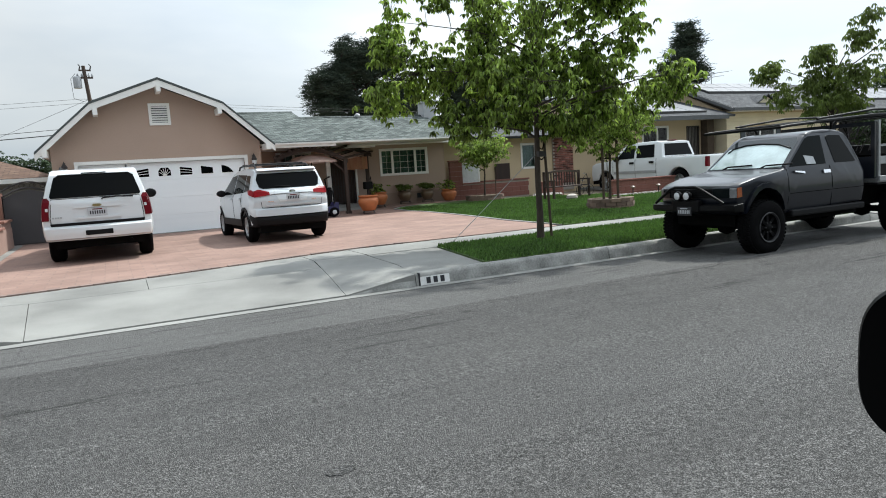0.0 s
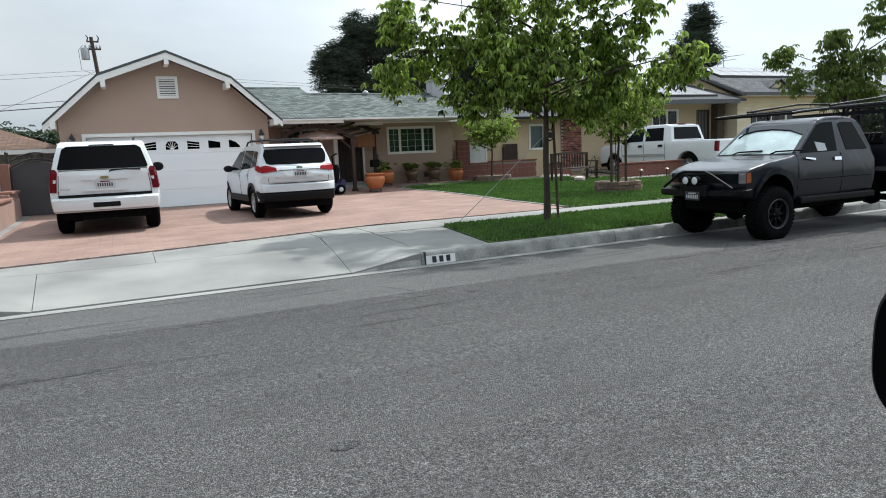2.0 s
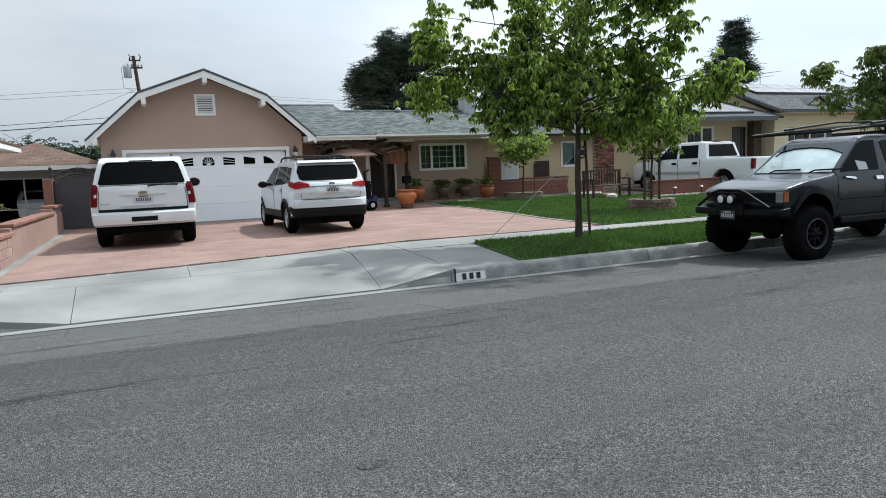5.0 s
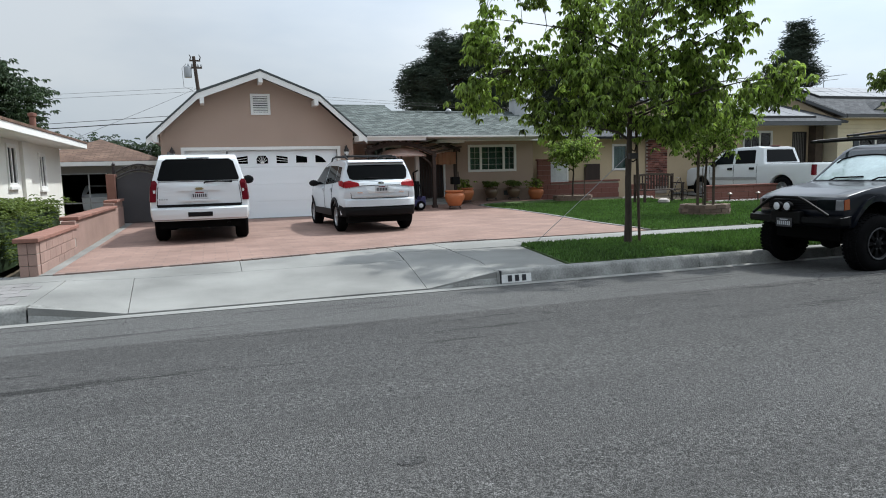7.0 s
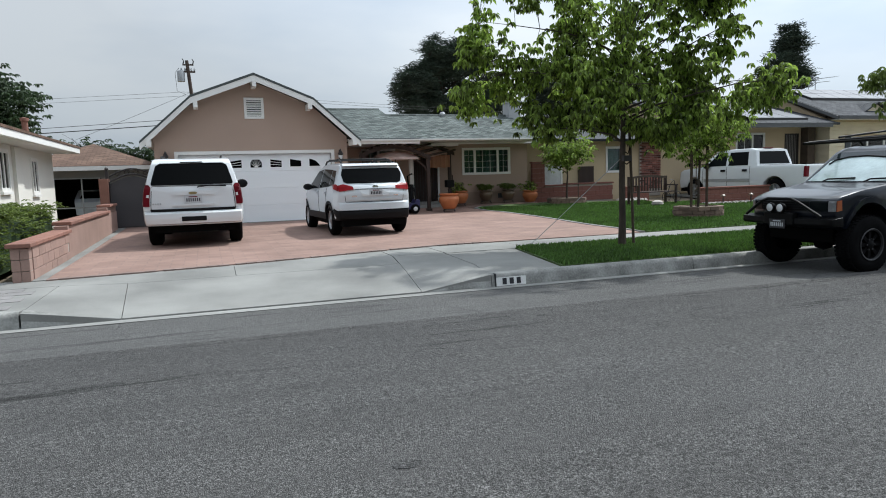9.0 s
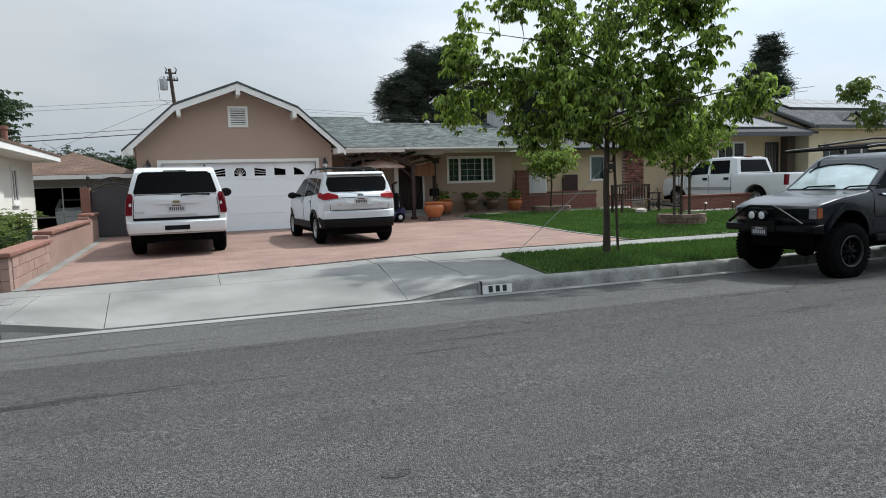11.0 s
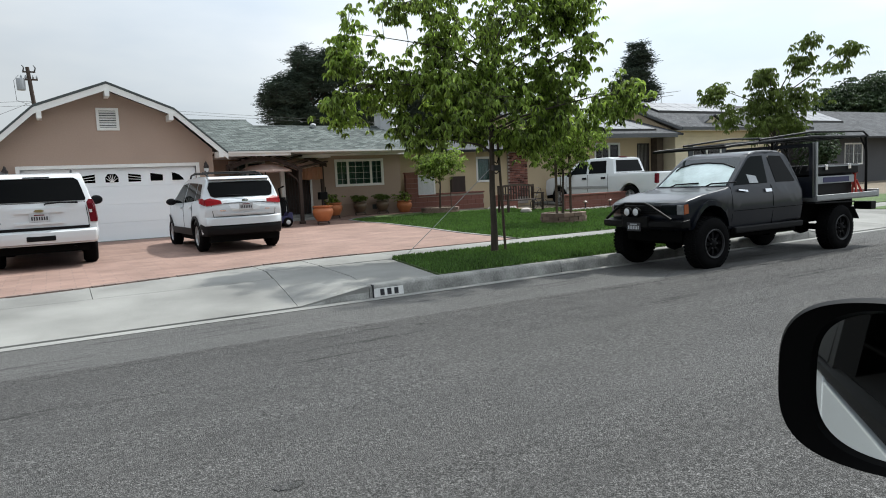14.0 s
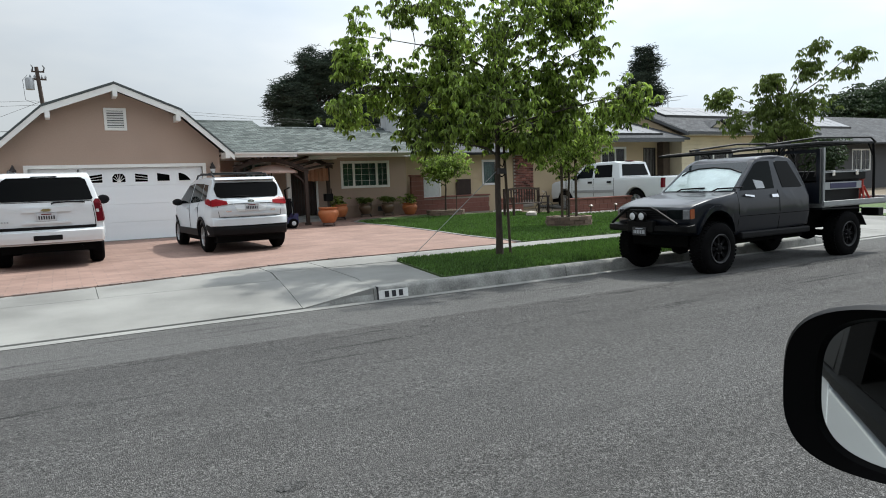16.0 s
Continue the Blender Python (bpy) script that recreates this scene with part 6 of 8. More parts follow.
        part("mirror_bracket", side_patch(sh, [(0.62, 1.13), (0.86, 1.16), (0.86, 1.18), (0.62, 1.16)], s, 0.03, thick=0.03), CHROME, t)
        outer, inner = arch(fw, (0.575, 0.47), 0.62), arch(fw, (0.50, 0.47), 0.62)
        part("fender_flare", side_patch(sh, outer + inner[::-1], s, 0.035, thick=0.08), PAINT_GREY, t)
        part("rock_slider", box(-1.0, 0.98, min(s * 0.70, s * 0.82), max(s * 0.70, s * 0.82), 0.50, 0.60), PLASTIC, t, bevel=0.02)
        wheel(t, fw, s, 0.86, R, 0.27, 0.215, RIM_BLACK, lugs=44, spokes=8)
        wheel(t, -2.22, s, 0.86, R, 0.27, 0.215, RIM_BLACK, lugs=44, spokes=8)
        part("mud_flap", slab([(-2.66, s * 0.62, 0.74), (-2.66, s * 0.84, 0.74), (-2.86, s * 0.84, 0.52), (-2.86, s * 0.62, 0.52)], 0.012), PLASTIC, t)
        part("inner_fender", slab([(-2.66, s * 0.60, 0.84), (-2.66, s * 0.86, 0.84), (-1.30, s * 0.86, 0.87), (-1.30, s * 0.60, 0.87)], 0.02), PLASTIC, t)
    # a pale panel on the door glass stands in for the mirror's back
    part("paper_card", side_patch(sh, [(0.24, 1.26), (0.48, 1.26), (0.53, 1.40), (0.28, 1.37)], 1, 0.012, thick=0.008), PLATE, t, "pale mirror back by the door window")
    ws = [(1.225, 1.04), (1.69, 0.40)]
    part("windscreen", end_patch(sh, [(-0.90, 1.245), (0.90, 1.245), (0.88, 1.50), (0.60, 1.575), (0.0, 1.60), (-0.60, 1.59), (-0.86, 1.55)], ws, 1, 0.008), SUNSHADE, t, "windscreen with a silver sunshade behind")
    part("windscreen_edge", end_patch(sh, [(-0.95, 1.235), (0.95, 1.235), (0.93, 1.62), (0.84, 1.68), (-0.84, 1.68), (-0.93, 1.62)], ws, 1, 0.004), WINDSHIELD, t, "dark glass round the sunshade")
    part("visor_line", add_path(bmesh.new(), [sh.at(lerp(z, (1.225, 1.69), (1.04, 0.40)) + 0.02, q, z) for q, z in ((-0.80, 1.50), (-0.74, 1.56), (-0.45, 1.605), (0.0, 1.615), (0.5, 1.585), (0.86, 1.52))], 0.012, 5), STEEL_BLACK, t)
    for s in (0.35, -0.35):
        part("wiper", add_path(bmesh.new(), [(1.10, s, 1.235), (1.02, s + 0.05, 1.275), (0.98, s + 0.48, 1.29)], 0.012, 6), PLASTIC, t)
    # steel front bumper with hoop and spot lamps
    fb = part("front_bumper", body(Shape(0.84, (0, 2), (1, 1), (2.0, 2.6), (1.0, 0.93), front=(2.05, 0.18)), [(2.18, 0.66), (2.44, 0.66), (2.48, 0.69), (2.47, 0.76), (2.20, 0.785)], 1, 0.02), STEEL_BLACK, t,
              "black steel off-road bumper", smooth=True)
    part("hoop", add_path(bmesh.new(), [(2.40, -0.66, 0.79), (2.46, -0.32, 0.99), (2.46, -0.20, 1.03), (2.46, 0.20, 1.03), (2.46, 0.32, 0.99), (2.40, 0.66, 0.79)], 0.022, 8), STEEL_BLACK, fb)
    part("winch_box", box(2.38, 2.485, -0.26, 0.26, 0.66, 0.84), STEEL_BLACK, fb, bevel=0.02)
    for s in (0.07, -0.11):
        sp = part("spot_lamp", lathe([(0.0, -0.07), (0.05, -0.06), (0.073, 0.0), (0.073, 0.03)], 16, m=Matrix.Translation((2.50, s, 0.905)) @ Matrix.Rotation(radians(90), 4, "Y")), STEEL_BLACK, fb,
                  "round spot lamp", smooth=True)
        part("lens", lathe([(0.067, 0.022), (0.05, 0.034), (0.0, 0.04)], 16, m=Matrix.Translation((2.50, s, 0.905)) @ Matrix.Rotation(radians(90), 4, "Y")), LAMP_CLEAR, sp, smooth=True)
    plate(t, 2.492, 0.675, 1, 0.0, 0.28, 0.13, PLATE_BLACK, PLATE, "weathered black number plate with pale bars")
    # flat bed
    bed = part("flat_bed", box(-3.45, -1.32, -0.86, 0.86, 0.88, 0.95), ALU, t, "aluminium flat bed", bevel=0.008)
    part("bed_rail", box(-3.46, -1.32, 0.84, 0.885, 0.90, 0.985), ALU, bed, bevel=0.006)
    part("bed_rail", box(-3.46, -1.32, -0.885, -0.84, 0.90, 1.01), ALU, bed, bevel=0.006)
    part("rear_rail", box(-3.50, -3.44, -0.88, 0.88, 0.88, 1.02), ALU, bed, bevel=0.006)
    part("cross_member", box(-3.3, -1.2, -0.5, 0.5, 0.66, 0.88), UNDERSIDE, bed)
    part("tail_box", box(-3.44, -3.25, 0.55, 0.86, 0.66, 0.80), STEEL_BLACK, bed, bevel=0.01)
    head = part("headboard", frame_bm_x(-1.30, -1.24, -0.84, 0.84, 0.95, 1.86, 0.06), PAINT_GREY, t, "grey steel headboard")
    part("headboard_edge", box(-1.38, -1.325, 0.78, 0.86, 0.95, 1.88), ALU, head)
    part("headboard_plate", box(-1.29, -1.25, -0.78, 0.78, 1.0, 1.30), PAINT_GREY, head)
    bm = bmesh.new()
    rr = random.Random(8)
    for i in range(80):
        y, z = rr.uniform(-0.7, 0.76), rr.uniform(1.30, 1.80)
        a = rr.uniform(0.5, 1.2)
        add_tube(bm, (-1.27, y, z), (-1.27, min(0.78, y + 0.16 * math.cos(a)), min(1.82, z + 0.20 * math.sin(a))), 0.007, n=4)
    part("expanded_mesh", bm, IRON, head)
    # rack above
    rack = part("ladder_rack", add_path(bmesh.new(), [(1.10, 0.70, 1.83), (0.9, 0.72, 1.85), (-1.4, 0.76, 1.97), (-3.2, 0.76, 1.97), (-3.35, 0.7, 1.96)], 0.022, 7), STEEL_BLACK, t,
                "black steel ladder rack over the cab")
    part("rail", add_path(bmesh.new(), [(1.10, -0.70, 1.83), (0.9, -0.72, 1.85), (-1.4, -0.76, 1.97), (-3.2, -0.76, 1.97), (-3.35, -0.7, 1.96)], 0.022, 7), STEEL_BLACK, rack)
    part("rail", add_path(bmesh.new(), [(1.10, 0.70, 1.83), (1.13, 0.0, 1.83), (1.10, -0.70, 1.83)], 0.022, 7), STEEL_BLACK, rack)
    part("rail", add_path(bmesh.new(), [(0.2, 0.74, 1.93), (-1.3, 0.77, 2.05), (-3.1, 0.77, 2.06), (-3.32, 0.75, 1.98)], 0.018, 7), STEEL_BLACK, rack)
    part("rail", add_path(bmesh.new(), [(0.2, -0.74, 1.93), (-1.3, -0.77, 2.05), (-3.1, -0.77, 2.06), (-3.32, -0.75, 1.98)], 0.018, 7), STEEL_BLACK, rack)
    for x in (0.2, -0.7, -1.45, -2.3, -3.1):
        zc = lerp(x, (-3.2, -1.4, 0.9), (1.97, 1.97, 1.85))
        part("cross_bar", add_tube(bmesh.new(), (x, -0.75, zc), (x, 0.75, zc), 0.02, n=7), STEEL_BLACK, rack)
    for s in (1, -1):
        part("rack_leg", add_path(bmesh.new(), [(-3.30, s * 0.74, 0.98), (-3.28, s * 0.75, 1.6), (-3.22, s * 0.76, 1.97)], 0.024, 7), STEEL_BLACK, rack)
        part("rack_brace", add_tube(bmesh.new(), (-3.28, s * 0.75, 1.70), (-3.02, s * 0.76, 1.97), 0.016, n=6), STEEL_BLACK, rack)
        part("rack_leg", add_path(bmesh.new(), [(-0.30, s * 0.66, 1.78), (-0.24, s * 0.70, 1.90)], 0.018, 7), STEEL_BLACK, rack)
        part("rack_leg", add_path(bmesh.new(), [(-0.30, s * 0.66, 1.78), (-0.40, s * 0.70, 1.91)], 0.018, 7), STEEL_BLACK, rack)
    # a short wheelbase
    done = set()
    for ob in t.children_recursive:
        if ob.data.name in done:
            continue
        done.add(ob.data.name)
        on_wheel = ob.name.startswith("wheel") or ob.parent.name.startswith("wheel")
        mid = (min(v.co.x for v in ob.data.vertices) + max(v.co.x for v in ob.data.vertices)) / 2
        for v in ob.data.vertices:
            v.co.x = v.co.x - mid * (1 - SHORT) if on_wheel else v.co.x * SHORT
    return t


def frame_bm_x(x0, x1, y0, y1, z0, z1, w):
    bm = bmesh.new()
    add_box(bm, x0, x1, y0, y1, z1 - w, z1)
    add_box(bm, x0, x1, y0, y1, z0, z0 + w)
    add_box(bm, x0 + 0.001, x1 - 0.001, y0, y0 + w, z0 + w, z1 - w)
    add_box(bm, x0 + 0.001, x1 - 0.001, y1 - w, y1, z0 + w, z1 - w)
    return bm


suv = big_suv((-0.19, 17.3, 0.205), 89)
xover = crossover((3.58, 17.2, 0.208), 92.6)
pickup = crew_pickup((20.68, 21.40, 0.22), 96.3)
pickup.scale = (1.07, 1.07, 1.07)
flatbed = flatbed_truck((9.92, 7.50, 0.012), 180)


# ---- trees and plants ----
def leaf_mesh(name, clumps, count, length, width, droop, spread, material, parent, seed, label=""):
    """A crown of many small leaves, hung in clumps."""
    rnd = random.Random(seed)
    verts, faces = [], []
    for c, size in clumps:
        for _ in range(max(1, int(count / 8 * rnd.uniform(0.6, 1.4)))):
            q = Vector(c) + Vector((rnd.gauss(0, spread), rnd.gauss(0, spread), rnd.gauss(0, spread * 0.7))) * size
            a0 = rnd.uniform(0, 6.283)
            sag = droop * rnd.uniform(0.4, 1.5)
            for i in range(8):
                a = a0 + i * 0.785 + rnd.uniform(-0.3, 0.3)
                d = Vector((math.cos(a), math.sin(a), -sag * rnd.uniform(0.5, 1.4) + rnd.uniform(-0.3, 0.3))).normalized()
                u = d.cross(Vector((rnd.uniform(-0.5, 0.5), rnd.uniform(-0.5, 0.5), 1))).normalized()
                nrm = u.cross(d)
                ln = length * rnd.uniform(0.65, 1.25)
                w = width * rnd.uniform(0.7, 1.2)
                p = q + d * ln * rnd.uniform(0.05, 0.35)
                k = len(verts)
                m, e = p + d * ln * 0.30, p + d * ln * 0.68 - Vector((0, 0, ln * 0.05 * droop))
                tip = p + d * ln - nrm * ln * 0.15 - Vector((0, 0, ln * 0.16 * droop))
                verts += [p, m + u * w + nrm * w * 0.35, e + u * w * 0.85 + nrm * w * 0.3, tip, e - u * w * 0.85 + nrm * w * 0.3, m - u * w + nrm * w * 0.35]
                faces += [(k, k + 1, k + 2, k + 3), (k, k + 3, k + 4, k + 5)]
    me = bpy.data.meshes.new(name)
    me.from_pydata([tuple(v) for v in verts], [], faces)
    me.materials.append(material)
    ob = new(name, me)
    ob.parent = parent
    return tagged(ob, label) if label else ob


def tree(name, label, at, fork, trunk_r, centre, radii, clumps, leaves, leaf, seed, leaf_mat=LEAF, droop=1.0, limbs=9, gap=-0.12, spread=0.17, lean=(0.05, 0.0), category="tree", floor=None, lobes=None):
    """Tapered trunk, limbs out to the crown's rim, twigs to clumps of leaves. centre and radii are given from the foot."""
    rnd = random.Random(seed)
    t = thing(name, label, category, at)
    cx, cy, cz = centre
    top = Vector((cx * 0.6, cy * 0.6, cz + radii[2] * 0.55))
    bm = bmesh.new()
    f = Vector((lean[0], lean[1], fork))
    trunk = [Vector((0, 0, -0.05)), Vector((0.01, 0, fork * 0.3)), Vector((lean[0] * 0.6, 0.02, fork * 0.65)), f]
    lead = [f, f.lerp(top, 0.35) + Vector((rnd.uniform(-0.1, 0.1), 0.05, 0)), f.lerp(top, 0.7) + Vector((rnd.uniform(-0.15, 0.15), 0, 0)), top]
    add_path(bm, trunk + lead[1:], [trunk_r * 1.35, trunk_r * 1.05, trunk_r * 0.95, trunk_r * 0.85, trunk_r * 0.5, trunk_r * 0.28, trunk_r * 0.08], 9)
    spine = [f.lerp(top, k / 8) for k in range(8)]
    out = []
    tries = 0
    while len(out) < clumps and tries < clumps * 40:
        tries += 1
        v = Vector((rnd.gauss(0, 1), rnd.gauss(0, 1), rnd.gauss(0, 1))).normalized() * rnd.random() ** 0.42
        p = Vector((cx + v.x * radii[0], cy + v.y * radii[1], cz + v.z * radii[2]))
        if lobes:
            lc, lr, _ = rnd.choices(lobes, [q[2] for q in lobes])[0]
            p = Vector((lc[0] + v.x * lr[0], lc[1] + v.y * lr[1], lc[2] + v.z * lr[2]))
        n = noise.noise((p + Vector((seed * 3.1, 0, 0))) * (1.5 / max(0.5, radii[0] / 2.4)))
        if n < gap + 0.35 * max(0.0, v.length - 0.6):
            continue
        if floor is not None and p.z < floor + 0.5 * abs(noise.noise(p * 1.3)):
            continue
        out.append((p, rnd.uniform(0.7, 1.3)))
    # each limb grows out to a clump of leaves, spread evenly through the crown
    nodes, ends = [], []
    pool = [p for p, _ in out]
    for i in range(limbs):
        best = max(rnd.sample(pool, min(14, len(pool))), key=lambda q: min([(q - e).length for e in ends] + [9.0]) - 0.25 * abs((q - Vector((cx, cy, cz))).length - radii[0] * 0.6))
        ends.append(best.copy())
    ends.sort(key=lambda q: q.z)
    for i, end in enumerate(ends):
        st = f.lerp(top, 0.02 + 0.72 * (i / limbs) ** 1.1)
        if st.z > end.z + 0.2:
            st = f.lerp(top, 0.04 + 0.01 * i)
        mid = st.lerp(end, 0.45) + Vector((rnd.uniform(-0.18, 0.18), rnd.uniform(-0.18, 0.18), 0.05 * (end - st).length))
        q = [st, st.lerp(mid, 0.5) + Vector((0, 0, 0.05)), mid, mid.lerp(end, 0.55) + Vector((rnd.uniform(-0.1, 0.1), rnd.uniform(-0.1, 0.1), 0.03)), end]
        r = trunk_r * 0.42 * (1 - 0.4 * i / limbs)
        add_path(bm, q, [r, r * 0.8, r * 0.62, r * 0.4, r * 0.15], 6)
        nodes += [q[1].lerp(q[2], 0.5), q[2], q[2].lerp(q[3], 0.5), q[3], q[4]]
    nodes += lead[1:]
    for p, _ in out[::2]:
        nd = min(nodes, key=lambda q: (q - p).length_squared)
        if (nd - p).length < 1.1:
            add_path(bm, [nd, nd.lerp(p, 0.5) + Vector((0, 0, 0.06)), p], [trunk_r * 0.09, trunk_r * 0.06, trunk_r * 0.03], 4)
    part("trunk", bm, BARK, t, "rough brown trunk and limbs", smooth=True)
    leaf_mesh("crown", out, leaves, leaf[0], leaf[1], droop, spread, leaf_mat, t, seed + 1, "loose leafy crown")
    return t


tree("street_tree", "young street tree with drooping bright green leaves on the verge", (6.86, 10.05, 0.185), 1.75, 0.056, (0.25, -0.1, 3.5), (2.4, 2.4, 1.9), 980, 38, (0.098, 0.0245), 11,
     LEAF, 1.2, 22, 0.075, 0.130, (0.02, 0.0), floor=1.80,
     lobes=[((0.2, -0.1, 2.65), (1.85, 1.85, 0.75), 0.25), ((0.3, -0.1, 2.15), (1.1, 0.9, 0.36), 0.09), ((0.3, -0.1, 4.2), (1.7, 1.7, 1.5), 0.26), ((-2.2, 1.48, 3.65), (0.75, 0.7, 0.50), 0.06),
            ((-1.65, 1.1, 4.35), (0.55, 0.6, 0.45), 0.04), ((-1.9, 1.28, 2.85), (0.75, 0.7, 0.65), 0.08), ((-1.15, 0.8, 2.3), (0.65, 0.65, 0.36), 0.045), ((1.5, -1.0, 2.85), (0.95, 0.8, 0.75), 0.12),
            ((1.35, -0.9, 4.3), (0.75, 0.7, 0.65), 0.075), ((-0.7, 0.5, 3.4), (0.9, 0.9, 0.7), 0.08)])
SIDE = Vector((0.556, -0.83, 0.0))
tree("street_tree", "spreading front-yard tree with dark green drooping leaves", (19.4, 13.0, 0.185), 1.6, 0.08, (0.2, 0.0, 3.4), (2.0, 1.8, 1.4), 250, 46, (0.125, 0.020), 23,
     LEAF_MID, 1.4, 16, -0.05, 0.135, (0.05, 0.0),
     lobes=[((*(SIDE * a).xy, b), (r, r, q), w) for a, b, r, q, w in
            ((-0.05, 2.6, 0.95, 0.45, 0.26), (0.1, 3.3, 0.9, 0.5, 0.24), (-1.25, 3.0, 0.45, 0.40, 0.07), (-1.72, 3.85, 0.40, 0.42, 0.08), (-2.2, 4.35, 0.35, 0.16, 0.035), (0.9, 3.55, 0.52, 0.42, 0.09),
             (1.5, 4.25, 0.48, 0.26, 0.06), (2.0, 4.7, 0.25, 0.14, 0.025), (0.7, 4.45, 0.50, 0.36, 0.07), (0.87, 5.1, 0.34, 0.20, 0.035), (0.1, 4.95, 0.28, 0.14, 0.02), (-0.25, 4.15, 0.50, 0.34, 0.06))])
tree("garden_tree", "small staked garden tree in a stone ring", (12.75, 15.1, 0.24), 1.4, 0.035, (0.10, 0.0, 2.45), (1.25, 1.2, 1.0), 360, 26, (0.10, 0.019), 31, LEAF, 0.9, 8, -0.1, 0.12)
tree("garden_tree", "small round garden tree in a stone ring by the wall", (13.25, 23.1, 0.45), 0.9, 0.035, (0.0, 0.0, 1.85), (1.12, 1.0, 0.70), 270, 26, (0.10, 0.020), 37, LEAF, 0.8, 8, -0.12, 0.13)
tree("pine_tree", "tall dark pine behind the house", (21.5, 60, 0.3), 4.5, 0.35, (0.2, 0.0, 9.6), (5.8, 5.0, 4.5), 1500, 88, (0.34, 0.022), 41, NEEDLE, -0.25, 16, -0.10, 0.30,
     lobes=[((-2.4, 0, 8.8), (2.4, 2.6, 3.0), 0.25), ((-0.8, 0, 11.2), (2.2, 2.3, 2.7), 0.25), ((2.4, 0, 11.3), (2.7, 2.5, 2.8), 0.26), ((3.8, 0, 8.4), (2.9, 2.5, 2.9), 0.24), ((0, 0, 7.2), (2.6, 2.2, 2.4), 0.16)])
tree("pine_tree", "tall dark pine far behind the roofs", (51.8, 50, 0.3), 6.0, 0.3, (0.2, 0.0, 10.4), (2.6, 2.4, 4.0), 420, 64, (0.36, 0.026), 43, NEEDLE, -0.25, 14, -0.02, 0.28,
     lobes=[((-0.6, 0, 9.4), (1.7, 1.8, 3.0), 0.4), ((0.9, 0, 12.2), (1.4, 1.3, 2.2), 0.35), ((1.6, 0, 9.6), (1.6, 1.4, 1.5), 0.25)])
tree("pine_tree", "dark tree top far behind the roof", (34.0, 62, 0.3), 5.0, 0.3, (0.0, 0.0, 9.5), (3.2, 3.0, 3.4), 340, 64, (0.36, 0.026), 47, NEEDLE, -0.2, 12, -0.2, 0.4)
tree("broadleaf_tree", "large dark tree behind the white bungalow", (-12.3, 40, 0.3), 2.2, 0.35, (0.2, 0.0, 4.9), (4.3, 4.0, 3.4), 700, 80, (0.24, 0.05), 53, LEAF_DARK, 0.6, 12, -0.3, 0.40)
tree("broadleaf_tree", "dark round tree beyond the far house", (78, 41, 0.3), 3.0, 0.4, (0, 0, 6.6), (6.0, 6.0, 3.9), 600, 72, (0.36, 0.08), 59, LEAF_DARK, 0.5, 12, -0.4, 0.50)
for i, (bx, bz, s) in enumerate(((-5.0, 2.7, 1.05), (-3.2, 2.55, 1.05), (-1.7, 2.45, 1.05), (9.0, 3.2, 1.2), (17.5, 3.4, 1.4))):
    tree("garden_bush", "leafy green bush behind the fence", (bx, 36 + i, 0.3), 0.8, 0.08, (0, 0, bz * 0.75), (1.5 * s, 1.2, 1.25 * s), 200, 48, (0.15, 0.036), 61 + i, LEAF_DARK, 0.4, 7, -0.4, 0.26, category="bush")
tree("garden_shrub", "thin climbing shrub by the far house", (38.5, 23.0, 0.25), 0.9, 0.06, (0, 0, 2.1), (1.5, 1.0, 1.2), 120, 26, (0.2, 0.06), 71, LEAF_DARK, 0.6, 8, -0.1, 0.22, category="shrub")

# clipped hedge in front of the white bungalow
hedge = thing("hedge", "dense clipped green hedge by the white bungalow", "hedge", (0, 0, 0))
hc = []
rh = random.Random(77)
for _ in range(900):
    hx_, hy_, hz_ = rh.uniform(-5.4, -3.02), rh.uniform(11.9, 16.6), rh.uniform(0.25, 1.0)
    hc.append((Vector((hx_, hy_, min(1.09, hz_ + (0.5 if rh.random() < 0.5 else 0)))), 1.0))
leaf_mesh("foliage", hc, 56, 0.065, 0.016, 0.1, 0.10, LEAF_MID, hedge, 78, "small dense leaves")
# solid dark green box in place of the shade between the leaves
part("inner_growth", box(-5.3, -3.15, 12.0, 16.5, 0.15, 0.92), LEAF_DARK, hedge, "dark core standing in for the hedge's inner shade")

# ---- left boundary wall: blocks, stucco and red caps, stepping up ----
wall_l = thing("boundary_wall", "stepped pink block and stucco garden wall with red caps", "wall", kind="structure")
rw_ = random.Random(4)
for r in range(3):
    zb = 0.16 + r * 0.168
    for side in range(2):
        n = 2 if side == 0 else 7
        for c in range(n):
            if side == 0:
                xa = -2.665 + c * 0.12
                part("block", box(xa, xa + 0.115, 11.0 - rw_.uniform(0, 0.006), 11.17, zb, zb + 0.16), BLOCK_PINK, wall_l, bevel=0.006)
            else:
                ya = 11.18 + c * 0.405 - (0.2 if r % 2 else 0)
                part("block", box(-2.63, -2.42 + rw_.uniform(0, 0.006), max(ya, 11.18), ya + 0.395, zb, zb + 0.16), BLOCK_PINK, wall_l, bevel=0.006)
part("core", box(-2.655, -2.435, 11.02, 14.0, 0.1, 0.655), MORTAR, wall_l)
part("stucco_run", box(-2.67, -2.43, 14.02, 21.4, 0.15, 0.80), BLOCK_PINK, wall_l, "pink stucco run of the wall", bevel=0.01)
part("stucco_run", box(-2.70, -2.45, 19.6, 21.42, 0.79, 0.95), BLOCK_PINK, wall_l, bevel=0.01)
ya = 10.94
while ya < 21.3:
    zc = 0.665 if ya < 13.9 else (0.805 if ya < 19.5 else 0.955)
    part("cap", box(-2.715, -2.385, ya, ya + 0.39, zc, zc + 0.065), CAP_RED, wall_l, bevel=0.012)
    ya += 0.40
